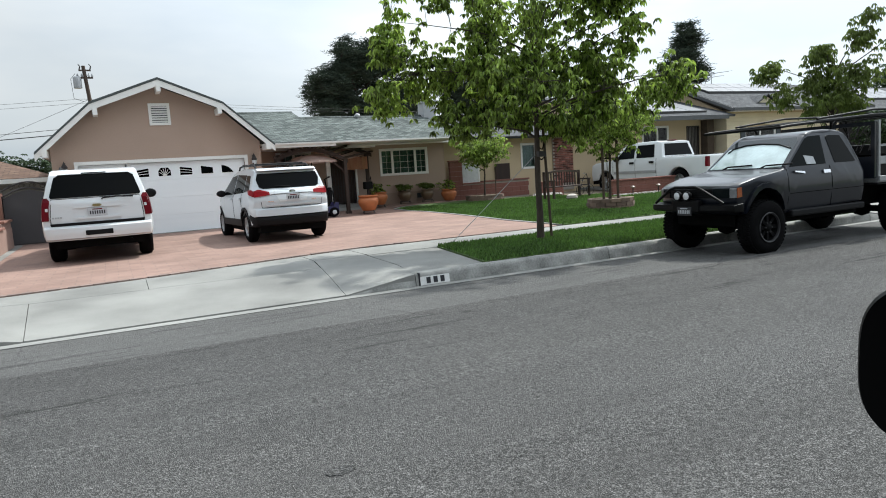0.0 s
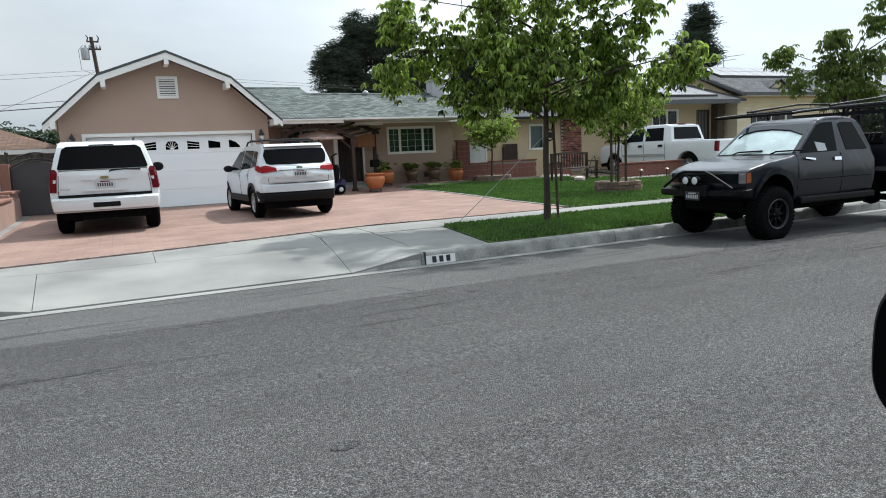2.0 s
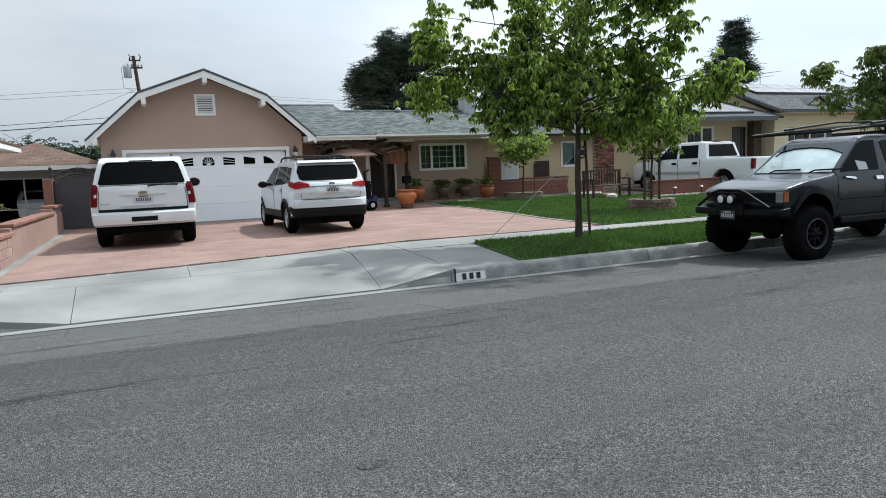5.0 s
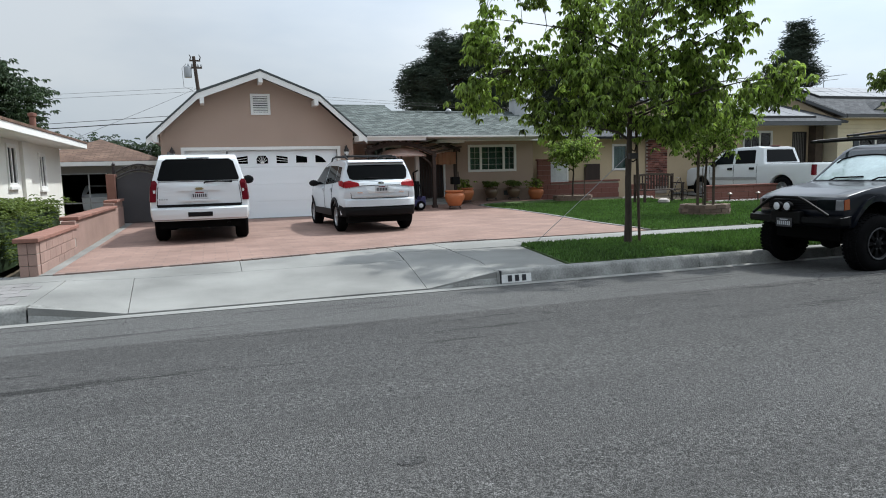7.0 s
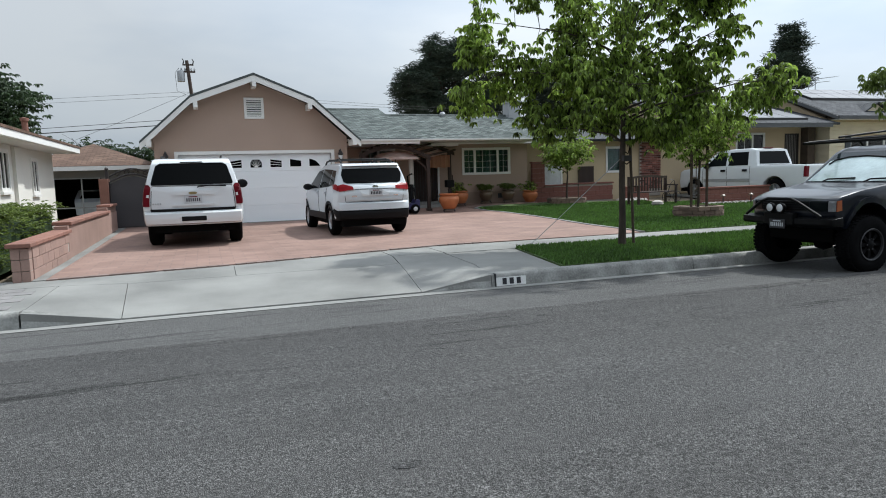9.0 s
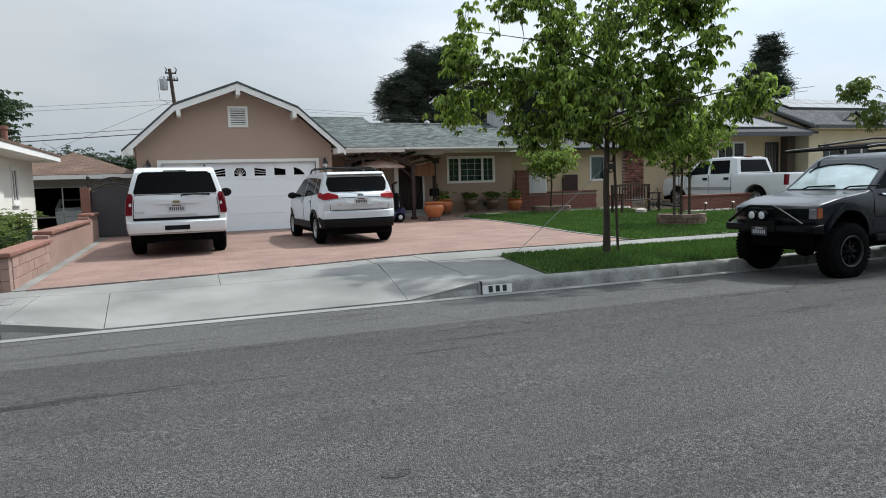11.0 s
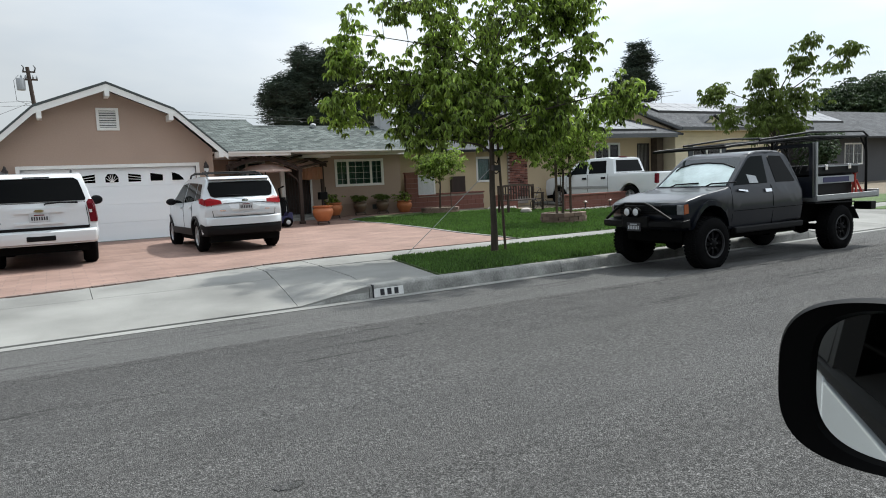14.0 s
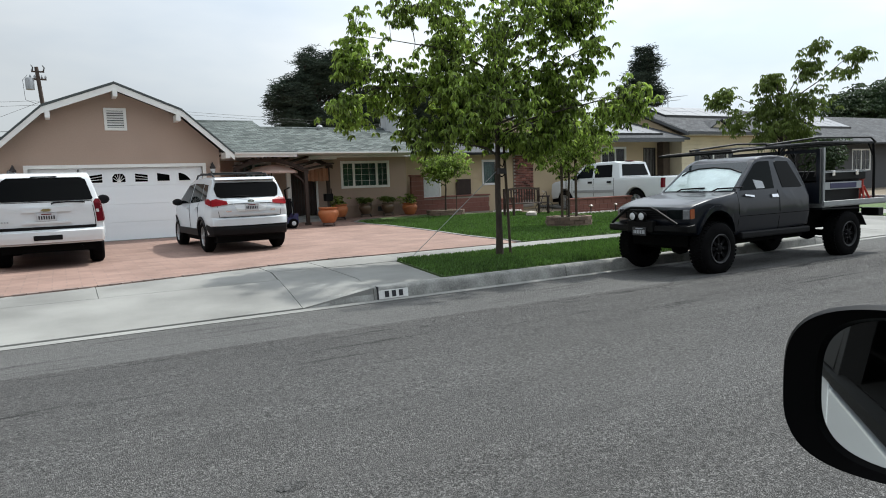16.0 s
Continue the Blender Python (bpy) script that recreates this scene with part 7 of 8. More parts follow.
tagged(part("brick_pillar", box(-2.84, -2.60, 21.45, 21.85, 0.2, 1.72), CAP_RED, None, bevel=0.01), "red-brown gate pillar", "pillar", kind="structure")

gate = thing("garden_gate", "arched dark iron side gate with scrollwork beside the garage", "gate", (0, 0, 0))
GX0, GX1, GYY = -2.58, -1.36, 21.62
arc = [(GX0 + (GX1 - GX0) * i / 10, 1.62 + 0.22 * math.sin(math.pi * i / 10)) for i in range(11)]
part("gate_frame", add_path(add_path(bmesh.new(), [(GX0, GYY, 0.27), (GX0, GYY, 1.62)] + [(a, GYY, b) for a, b in arc[1:]], 0.025, 6), [(GX1, GYY, 0.27), (GX1, GYY, 1.62)], 0.025, 6), IRON, gate)
part("bottom_rail", box(GX0, GX1, GYY - 0.02, GYY + 0.02, 0.29, 0.33), IRON, gate)
part("mesh_panel", prism([(GX0, 0.30), (GX1, 0.30), (GX1, 1.58)] + [(a, b - 0.06) for a, b in arc[::-1]] + [(GX0, 1.58)], GYY + 0.006, GYY + 0.012, "y"), GATE_MESH, gate, "dark perforated sheet")
bm = bmesh.new()
arc2 = [(a, b + 0.16) for a, b in arc]
add_path(bm, [(a, GYY, b) for a, b in arc2], 0.02, 6)
for cx in (-2.35, -2.10, -1.85, -1.60):
    ring = [(cx + 0.085 * math.cos(k * 0.628) * (1 - k * 0.04), GYY, 1.86 + 0.03 * math.cos((cx + 1.97) * 3) + 0.075 * math.sin(k * 0.628) * (1 - k * 0.04)) for k in range(13)]
    add_path(bm, ring, 0.011, 5)
part("scrollwork", bm, IRON, gate)
part("gate_post", box(GX0 - 0.09, GX0 - 0.02, GYY - 0.04, GYY + 0.04, 0.2, 1.95), IRON, gate)
part("finial", lathe([(0.0, 1.95), (0.045, 1.98), (0.05, 2.02), (0.0, 2.08)], 10, m=Matrix.Translation((GX0 - 0.055, GYY, 0))), IRON, gate, smooth=True)

# ---- red block walls of the next lot ----
wall_r = thing("block_wall", "dark red block garden wall with flat caps", "wall", kind="structure")


def block_run(x0, x1, y, z0, z1):
    part("core", box(x0 + 0.01, x1 - 0.01, y + 0.012, y + 0.14, z0 - 0.2, z1), MORTAR, wall_r)
    rows = int(round((z1 - z0) / 0.195))
    me = None
    for r in range(rows):
        x = x0 - (0.2 if r % 2 else 0)
        while x < x1 - 0.02:
            xa, xb = max(x, x0), min(x + 0.395, x1)
            if xb - xa > 0.05:
                if xb - xa > 0.39 and me:
                    ob = new("block", me)
                    ob.parent = wall_r
                else:
                    ob = part("block", box(0, xb - xa, 0, 0.15, 0, 0.187), BLOCK_RED, wall_r)
                    if xb - xa > 0.39:
                        me = ob.data
                ob.location = (xa, y - rw_.uniform(0, 0.004), z0 + r * 0.195)
            x += 0.403
    part("cap", box(x0 - 0.03, x1 + 0.03, y - 0.04, y + 0.20, z1, z1 + 0.06), BLOCK_RED, wall_r, bevel=0.01)


block_run(12.45, 13.0, 24.4, 0.36, 1.92)
block_run(13.95, 16.2, 24.4, 0.36, 1.02)
block_run(13.0, 13.95, 24.4, 0.36, 0.98)
block_run(16.1, 17.2, 23.3, 0.28, 0.82)
block_run(16.6, 19.68, 19.5, 0.20, 0.785)
sw = thing("side_gate_panel", "pale blue-white panel in a white frame behind the red wall", "gate", (0, 0, 0))
part("frame", frame_bm(13.02, 13.94, 0.98, 1.86, 24.62, 24.68, 0.07), TRIM, sw)
part("panel", box(13.08, 13.88, 24.64, 24.66, 1.04, 1.8), LAMP_CLEAR, sw, "pale blue-white panel")
part("foot", box(13.02, 13.94, 24.62, 24.68, 0.3, 0.98), TRIM, sw)
tagged(part("wood_fence", box(14.9, 15.6, 24.9, 24.96, 0.3, 1.75), WOOD_DARK), "dark brown timber fence panel", "fence", kind="structure")

rp = random.Random(12)
pv, pf = [], []
for _ in range(260):
    px_, py_ = rp.uniform(15.4, 19.2), rp.uniform(19.05, 19.45)
    if px_ < 16.6:
        py_ += 3.6
    s = rp.uniform(0.03, 0.075)
    k = len(pv)
    z = gz(py_) + 0.02
    pv += [(px_ - s, py_ - s, z), (px_ + s, py_ - s, z), (px_ + s, py_ + s, z), (px_ - s, py_ + s, z), (px_ - s * 0.5, py_, z + s * 1.2), (px_ + s * 0.5, py_, z + s * 1.1)]
    pf += [(k, k + 1, k + 5, k + 4), (k + 1, k + 2, k + 5), (k + 2, k + 3, k + 4, k + 5), (k + 3, k, k + 4)]
pm = bpy.data.meshes.new("pebbles")
pm.from_pydata(pv, [], pf)
pm.materials.append(PEBBLE)
tagged(new("pebbles", pm), "row of pale pebbles along the red wall", "pebbles", kind="stuff")


# ---- front garden things ----
def stone_ring(x, y, r, rows, label):
    t = thing("stone_ring", label, "planter", (x, y, gz(y)), group="tree rings")
    rs = random.Random(int(x * 10))
    n = int(2 * math.pi * r / 0.26)
    bmz = bmesh.new()
    add_prism(bmz, [((r - 0.02) * math.cos(2 * math.pi * i / 20), (r - 0.02) * math.sin(2 * math.pi * i / 20)) for i in range(20)], 0.0, rows * 0.10 - 0.02)
    part("soil", bmz, EARTH, t, "dark soil")
    for row in range(rows):
        for i in range(n):
            a0, a1 = 2 * math.pi * (i + 0.5 * (row % 2)) / n + 0.015, 2 * math.pi * (i + 1 + 0.5 * (row % 2)) / n - 0.015
            ro, ri = r + 0.08 + rs.uniform(-0.012, 0.012), r - 0.06
            z0 = row * 0.103 + rs.uniform(0, 0.004)
            part("stone", prism([(ro * math.cos(a0), ro * math.sin(a0)), (ro * math.cos(a1), ro * math.sin(a1)), (ri * math.cos(a1), ri * math.sin(a1)), (ri * math.cos(a0), ri * math.sin(a0))],
                                z0, z0 + 0.094), STONE, t)


stone_ring(12.75, 15.1, 0.58, 3, "low ring of tan stones round a small tree")
stone_ring(13.25, 23.1, 0.68, 2, "low ring of tan stones round a small tree by the wall")


def stake(x, y, z, h, lean=0.0, r=0.035, label="dark wooden tree stake"):
    t = thing("tree_stake", label, "stake", (x, y, z), group="tree stakes")
    part("post", add_path(bmesh.new(), [(0, 0, -0.1), (lean * 0.5, 0, h * 0.5), (lean, 0, h)], r, 8), WOOD_STAKE, t, smooth=True)
    return t


s1 = stake(7.14, 10.10, 0.18, 2.0, -0.09, 0.026, "tall dark wooden stake beside the street tree")
part("tie", add_path(bmesh.new(), [(-0.06, 0, 1.5), (-0.18, -0.05, 1.44), (-0.27, 0.0, 1.50)], 0.012, 5), RUBBER, s1, "black rubber tie")
part("tie", add_path(bmesh.new(), [(-0.07, 0, 1.75), (-0.16, -0.05, 1.62), (-0.25, 0.0, 1.70)], 0.012, 5), RUBBER, s1)
for dx in (-0.24, 0.28):
    stake(12.72 + dx, 15.05, 0.36, 1.75, 0.0, 0.04)
part("cross_tie", add_tube(bmesh.new(), (-0.24, 0, 1.25), (0.28, 0, 1.25), 0.012), RUBBER, stake(12.78, 15.22, 0.36, 1.5, 0, 0.012, "thin dark wooden tree support"))
stake(13.65, 22.9, 0.50, 1.1, 0.0, 0.018)
tagged(part("guy_wire", add_path(bmesh.new(), [(5.42, 10.85, 0.19), (6.0, 10.5, 0.82), (6.84, 10.05, 1.72)], 0.006, 5), GALV), "thin steel guy wire from the tree to the ground", "wire")
wb = thing("tree_tag", "dark iron clamp on the tree trunk", "clamp", (6.9, 9.97, 1.72))
part("clamp", add_box(bmesh.new(), -0.07, 0.09, -0.03, 0.05, -0.05, 0.05), IRON, wb, bevel=0.01)

POT = [(0.17, 0.0), (0.20, 0.02), (0.30, 0.22), (0.315, 0.30), (0.30, 0.36), (0.25, 0.41), (0.30, 0.44), (0.30, 0.475), (0.25, 0.475), (0.23, 0.42)]


def pot(x, y, label, material, scale, plant=None, stand=False):
    t = thing("plant_pot", label, "pot", (x, y, gz(y) + 0.014), group="pots by the house")
    lift = 0.10 if stand else 0.0
    part("pot", lathe([(r * scale, h * scale + lift) for r, h in POT], 22), material, t, smooth=True)
    part("soil", lathe([(0.0, 0.415 * scale + lift), (0.24 * scale, 0.415 * scale + lift)], 18), EARTH, t)
    if stand:
        st = part("pot_stand", add_path(bmesh.new(), [(0.2 * math.cos(k * 0.5236), 0.2 * math.sin(k * 0.5236), 0.1) for k in range(13)], 0.012, 5), IRON, t, "small iron stand")
        for k in range(4):
            a = k * 1.571 + 0.5
            part("foot", add_path(bmesh.new(), [(0.2 * math.cos(a), 0.2 * math.sin(a), 0.1), (0.27 * math.cos(a), 0.27 * math.sin(a), 0.04), (0.25 * math.cos(a), 0.25 * math.sin(a), 0.0)], 0.012, 5),
                 IRON, st)
    rnd = random.Random(int(x * 100))
    if plant == "frond":
        cl = []
        bm = bmesh.new()
        for k in range(16):
            a, ln = rnd.uniform(0, 6.283), rnd.uniform(0.25, 0.45)
            pts = [Vector((0, 0, 0.4 * scale + lift)), Vector((math.cos(a) * ln * 0.4, math.sin(a) * ln * 0.4, 0.4 * scale + lift + ln * 0.75)),
                   Vector((math.cos(a) * ln * 0.9, math.sin(a) * ln * 0.9, 0.4 * scale + lift + ln * 0.7))]
            add_path(bm, pts, [0.008, 0.006, 0.003], 4)
            for q in range(7):
                cl.append((pts[1].lerp(pts[2], q / 6.0), 1.0))
        pl = part("plant", bm, LEAF_DARK, t, "arching green fronds")
        leaf_mesh("foliage", cl, 5, 0.10, 0.012, 0.7, 0.02, LEAF_MID, pl, int(x * 7))["kind"] = "stuff"
    elif plant == "bush":
        cl = [(Vector((rnd.gauss(0, 0.12), rnd.gauss(0, 0.12), 0.48 * scale + lift + rnd.uniform(0, 0.3))), 1.0) for _ in range(24)]
        pl = part("plant", add_path(bmesh.new(), [(0, 0, 0.4 * scale), (0.02, 0, 0.7 * scale)], 0.015, 5), BARK, t, "leafy green plant")
        leaf_mesh("foliage", cl, 16, 0.09, 0.025, 0.4, 0.07, LEAF, pl, int(x * 7))["kind"] = "stuff"
    return t


pot(7.93, 21.85, "large orange terracotta pot on an iron stand", TERRA, 1.12, None, True)
pot(8.95, 23.45, "orange terracotta pot with a green plant", TERRA, 1.0, "bush", True)
pot(10.25, 24.05, "dark brown glazed pot with arching plant", TERRA_DARK, 0.86, "frond", True)
pot(11.20, 24.05, "dark brown glazed pot with arching plant", TERRA_DARK, 0.86, "frond", True)
pot(12.10, 23.95, "orange terracotta pot with a small cactus", TERRA, 0.98, "bush")

# pergola with an arched slatted top and a cloth below
perg = thing("pergola", "dark brown arched pergola with cloth shade by the porch", "pergola", (0, 0, 0))
PF, PR = 22.45, 24.1


def pergola_arc(k, rear):
    """A point of the front or the rear arch, k from 0 to 1."""
    if rear:
        return Vector((5.45 + 3.55 * k, PR, 2.42 + 0.48 * math.sin(math.pi * k)))
    return Vector((4.98 + 2.52 * k, PF, 2.28 + 0.38 * math.sin(math.pi * (0.04 + 0.92 * k)) - 0.12 * k * k))


for px_, py_, top_ in ((7.40, PF, 2.14), (5.12, PF, 2.28), (8.80, PR, 2.44), (5.62, PR, 2.42)):
    p = part("post", box(px_ - 0.06, px_ + 0.06, py_ - 0.06, py_ + 0.06, gz(py_), top_), WOOD_DARK, perg, bevel=0.01)
    part("post_foot", box(px_ - 0.09, px_ + 0.09, py_ - 0.09, py_ + 0.09, gz(py_), gz(py_) + 0.10), WOOD_DARK, p, bevel=0.01)
for rear in (False, True):
    arcp = [pergola_arc(k / 14, rear) for k in range(15)]
    yy = arcp[0].y
    part("arched_rafter", prism([(v.x, v.z) for v in arcp] + [(v.x, v.z - 0.13) for v in arcp[::-1]], yy - 0.035, yy + 0.035, "y"), WOOD_DARK, perg)
for k in range(10):
    a, b = pergola_arc(0.02 + 0.96 * k / 9, False), pergola_arc(0.02 + 0.96 * k / 9, True)
    d_ = (b - a).normalized() * 0.28
    a, b = a - d_, b + d_
    part("purlin", slab([(a.x - 0.05, a.y, a.z + 0.055), (a.x + 0.05, a.y, a.z + 0.045), (b.x + 0.05, b.y, b.z + 0.045), (b.x - 0.05, b.y, b.z + 0.055)], 0.05), WOOD_DARK, perg)
for k in range(3):
    q = [pergola_arc(f_, r_) - Vector((0, 0, 0.15)) for f_, r_ in ((0.56 + 0.13 * k, False), (0.67 + 0.13 * k, False), (0.67 + 0.13 * k, True), (0.56 + 0.13 * k, True))]
    part("canvas_strip", slab([tuple(v) for v in q], 0.006), CLOTH, perg, "tan canvas strip under the arch")
for xa, ya_, za, s in ((7.40, PF, 2.05, -1), (5.12, PF, 2.20, 1), (8.80, PR, 2.38, -1)):
    part("knee_brace", add_path(bmesh.new(), [(xa, ya_, za - 0.45), (xa + s * 0.12, ya_, za - 0.18), (xa + s * 0.42, ya_, za + 0.06)], 0.035, 6), WOOD_DARK, perg)
bm = bmesh.new()
prev = None
for k in range(13):
    x_ = 7.96 + 0.80 * k / 12
    row = [bm.verts.new((x_, 23.95 + 0.03 * math.sin(k * 1.9), zz)) for zz in (2.30, 2.05, 1.84 + 0.012 * math.sin(k * 1.3))]
    if prev:
        for m_ in range(2):
            bm.faces.new((prev[m_], row[m_], row[m_ + 1], prev[m_ + 1]))
    prev = row
part("shade_cloth", bm, SHADE_CLOTH, perg, "rust-tan hanging cloth shade")

par = thing("parasol", "open pale pink-beige garden parasol under the pergola", "parasol", (6.42, 23.15, gz(23.15)))
ZP = 2.44 - gz(23.15)
part("pole", add_tube(bmesh.new(), (0, 0, 0), (0, 0, ZP - 0.02), 0.022), WOOD_DARK, par)
part("base", lathe([(0.24, 0.0), (0.24, 0.05), (0.06, 0.10), (0.04, 0.2)], 18), CURB, par, smooth=True)
bm = bmesh.new()
tip = bm.verts.new((0, 0, ZP))
n = 8
mids = [bm.verts.new((0.52 * math.cos(k * 0.785), 0.52 * math.sin(k * 0.785), ZP - 0.07)) for k in range(n)]
ends = [bm.verts.new((0.93 * math.cos(k * 0.785), 0.93 * math.sin(k * 0.785), ZP - 0.24)) for k in range(n)]
hems = [bm.verts.new((0.94 * math.cos(k * 0.785), 0.94 * math.sin(k * 0.785), ZP - 0.31)) for k in range(n)]
for k in range(n):
    j = (k + 1) % n
    bm.faces.new((tip, mids[k], mids[j]))
    bm.faces.new((mids[k], ends[k], ends[j], mids[j]))
    bm.faces.new((ends[k], hems[k], hems[j], ends[j]))
part("canopy", bm, CLOTH, par, "pale canvas canopy")
for k in range(n):
    part("rib", add_tube(bmesh.new(), (0.03 * math.cos(k * 0.785), 0.03 * math.sin(k * 0.785), ZP - 0.03), (0.91 * math.cos(k * 0.785), 0.91 * math.sin(k * 0.785), ZP - 0.26), 0.009, n=5), WOOD_GREY, par)

# small ride-on toy car
toy = thing("toy_car", "dark blue ride-on toy car with roll bar", "toy car", (6.35, 21.95, gz(21.95) + 0.014), 180)
part("body", body(Shape(0.27, (0, 1), (1, 0.9), (-0.5, 0.5), (0.95, 0.85)), [(-0.48, 0.14), (0.48, 0.14), (0.50, 0.30), (0.42, 0.42), (0.08, 0.44), (0.02, 0.34), (-0.30, 0.34), (-0.36, 0.48), (-0.48, 0.46)],
     1, 0.03), TOY_BLUE, toy, "dark blue plastic body", smooth=True)
part("roll_bar", add_path(bmesh.new(), [(-0.34, -0.22, 0.44), (-0.32, -0.2, 0.82), (-0.25, -0.12, 0.92), (-0.25, 0.12, 0.92), (-0.32, 0.2, 0.82), (-0.34, 0.22, 0.44)], 0.03, 7), PLASTIC, toy)
for s in (1, -1):
    for wx in (-0.30, 0.30):
        wh = part("wheel", lathe([(0.0, 0.0), (0.12, 0.0), (0.155, 0.02), (0.16, 0.06), (0.155, 0.10), (0.0, 0.11)], 18,
                                 m=Matrix.Translation((wx, s * 0.20, 0.16)) @ Matrix.Rotation(radians(-90 * s), 4, "X")), RUBBER, toy, smooth=True)
        part("hub_cap", lathe([(0.075, 0.112), (0.04, 0.125), (0.0, 0.126)], 14, m=Matrix.Translation((wx, s * 0.20, 0.16)) @ Matrix.Rotation(radians(-90 * s), 4, "X")), PLATE, wh)
bike = thing("folded_stroller", "dark folding cart leaning by the porch", "cart", (6.95, 23.3, gz(23.3)))
part("frame", add_path(bmesh.new(), [(-0.1, 0, 0.1), (0.0, 0, 0.6), (-0.06, 0, 1.2), (0.12, 0, 1.28)], 0.03, 6), STEEL_BLACK, bike)
part("bag", box(-0.12, 0.14, -0.12, 0.12, 0.25, 0.9), PLASTIC, bike, bevel=0.04)
mbx = thing("letter_box", "black post-mounted letter box by the porch", "letter box", (8.45, 23.2, gz(23.2)))
part("post", box(-0.03, 0.03, -0.03, 0.03, 0, 0.75), WOOD_DARK, mbx)
part("box", box(-0.15, 0.15, -0.12, 0.12, 0.75, 1.02), STEEL_BLACK, mbx, bevel=0.02)
part("flag", box(0.06, 0.09, -0.135, -0.121, 1.0, 1.2), STEEL_BLACK, mbx)

# garden bench
bench = thing("garden_bench", "dark slatted garden bench on the lawn", "bench", (15.35, 20.6, gz(20.6) + 0.02), 5)
bench.scale = (1.2, 1.1, 1.12)
for s in (-0.72, 0.72):
    part("leg", box(s - 0.03, s + 0.03, -0.28, -0.22, 0, 0.62), WOOD_DARK, bench)
    part("leg", box(s - 0.03, s + 0.03, 0.20, 0.26, 0, 0.92), WOOD_DARK, bench)
    part("armrest", box(s - 0.04, s + 0.04, -0.30, 0.22, 0.60, 0.64), WOOD_DARK, bench)
for k in range(5):
    part("seat_slat", box(-0.72, 0.72, -0.26 + k * 0.10, -0.18 + k * 0.10, 0.40, 0.43), WOOD_DARK, bench)
for k in range(13):
    part("back_slat", box(-0.66 + k * 0.11 - 0.022, -0.66 + k * 0.11 + 0.022, 0.215, 0.235, 0.44, 0.88), WOOD_DARK, bench)
tr_ = [(-0.75 + 1.5 * k / 8, 0.90 + 0.06 * math.sin(math.pi * k / 8)) for k in range(9)]
part("top_rail", prism(tr_ + [(a, b - 0.07) for a, b in tr_[::-1]], 0.20, 0.25, "y"), WOOD_STAKE, bench, "worn top rail")
tagged(sheet("bench_pad", [(14.2, 19.7), (19.4, 19.2), (19.4, 20.3), (14.2, 20.9)], 0.028, CONCRETE), "pale concrete pad under the bench", "pad", kind="structure")
ball = thing("garden_boulder", "smooth pale rounded stone on the lawn", "stone", (14.9, 19.7, gz(19.7) + 0.02))
part("stone", lathe([(0.0, 0.0), (0.15, 0.01), (0.21, 0.08), (0.18, 0.16), (0.08, 0.21), (0.0, 0.215)], 16), PEBBLE, ball, smooth=True)
for lx, ly in ((17.3, 19.2), (18.5, 19.15)):
    pl = thing("path_light", "small brown garden path light", "lamp", (lx, ly, gz(ly)), group="path lights")
    part("stem", add_tube(bmesh.new(), (0, 0, 0), (0, 0, 0.28), 0.02), IRON, pl)
    part("hood", lathe([(0.10, 0.28), (0.09, 0.32), (0.03, 0.36), (0.0, 0.37)], 12), TERRA_DARK, pl, smooth=True)
wind = thing("garden_ornament", "small wire bicycle ornament with pale flowers", "ornament", (16.0, 20.35, gz(20.35)))
for dx in (-0.22, 0.25):
    part("ring", add_path(bmesh.new(), [(dx + 0.18 * math.cos(k * 0.524), 0, 0.30 + 0.18 * math.sin(k * 0.524)) for k in range(13)], 0.012, 5), IRON, wind)
part("frame", add_path(bmesh.new(), [(-0.22, 0, 0.3), (-0.05, 0, 0.75), (0.1, 0, 0.9), (0.25, 0, 0.3)], 0.014, 5), IRON, wind)
leaf_mesh("flowers", [(Vector((-0.1, 0, 0.85)), 1.0), (Vector((0.05, 0, 0.7)), 1.0)], 12, 0.06, 0.02, 0.1, 0.06, PEBBLE, wind, 5)

# ---- curb marking: white patch with dark bars ----
mark = tagged(part("curb_marking", slab([(3.62, 8.192, 0.012), (4.06, 8.192, 0.012), (4.06, 8.208, 0.128), (3.62, 8.208, 0.128)], 0.004), PAINT_STENCIL), "white painted curb patch with dark bars", "marking",
              kind="structure")
for k in range(3):
    xa = 3.71 + k * 0.105
    part("bar", slab([(xa, 8.1885, 0.032), (xa + 0.06, 8.1885, 0.032), (xa + 0.06, 8.2005, 0.115), (xa, 8.2005, 0.115)], 0.003), INK, mark)
tagged(part("curb_joint", box(3.600, 3.612, 8.185, 8.27, 0.0, CURB_H + 0.002), INK), "dark joint across the curb", "joint", kind="structure")

# ---- utility pole, wires, aerial ----
up = thing("utility_pole", "dark wooden utility pole with a grey transformer", "utility pole", (-0.5, 45, 0.3))
part("pole", add_tube(bmesh.new(), (0.62, 0, 0), (-0.04, 0, 8.75), 0.15, 0.10, 10), POLE_WOOD, up)
part("cross_arm", box(-0.42, 0.42, -0.05, 0.05, 8.02, 8.11), POLE_WOOD, up)
part("cross_arm", box(-0.30, 0.34, -0.05, 0.05, 8.45, 8.53), POLE_WOOD, up)
for dx in (-0.26, 0.30):
    part("fuse_cutout", add_path(bmesh.new(), [(dx, 0, 8.53), (dx + 0.05, 0, 8.72), (dx - 0.04, 0, 8.86)], [0.04, 0.035, 0.02], 6), WIRE, up)
part("transformer", lathe([(0.0, 7.45), (0.22, 7.47), (0.23, 8.05), (0.20, 8.12), (0.05, 8.16), (0.0, 8.16)], 14, m=Matrix.Translation((-0.42, 0, 0))), GALV, up, "grey transformer can", smooth=True)
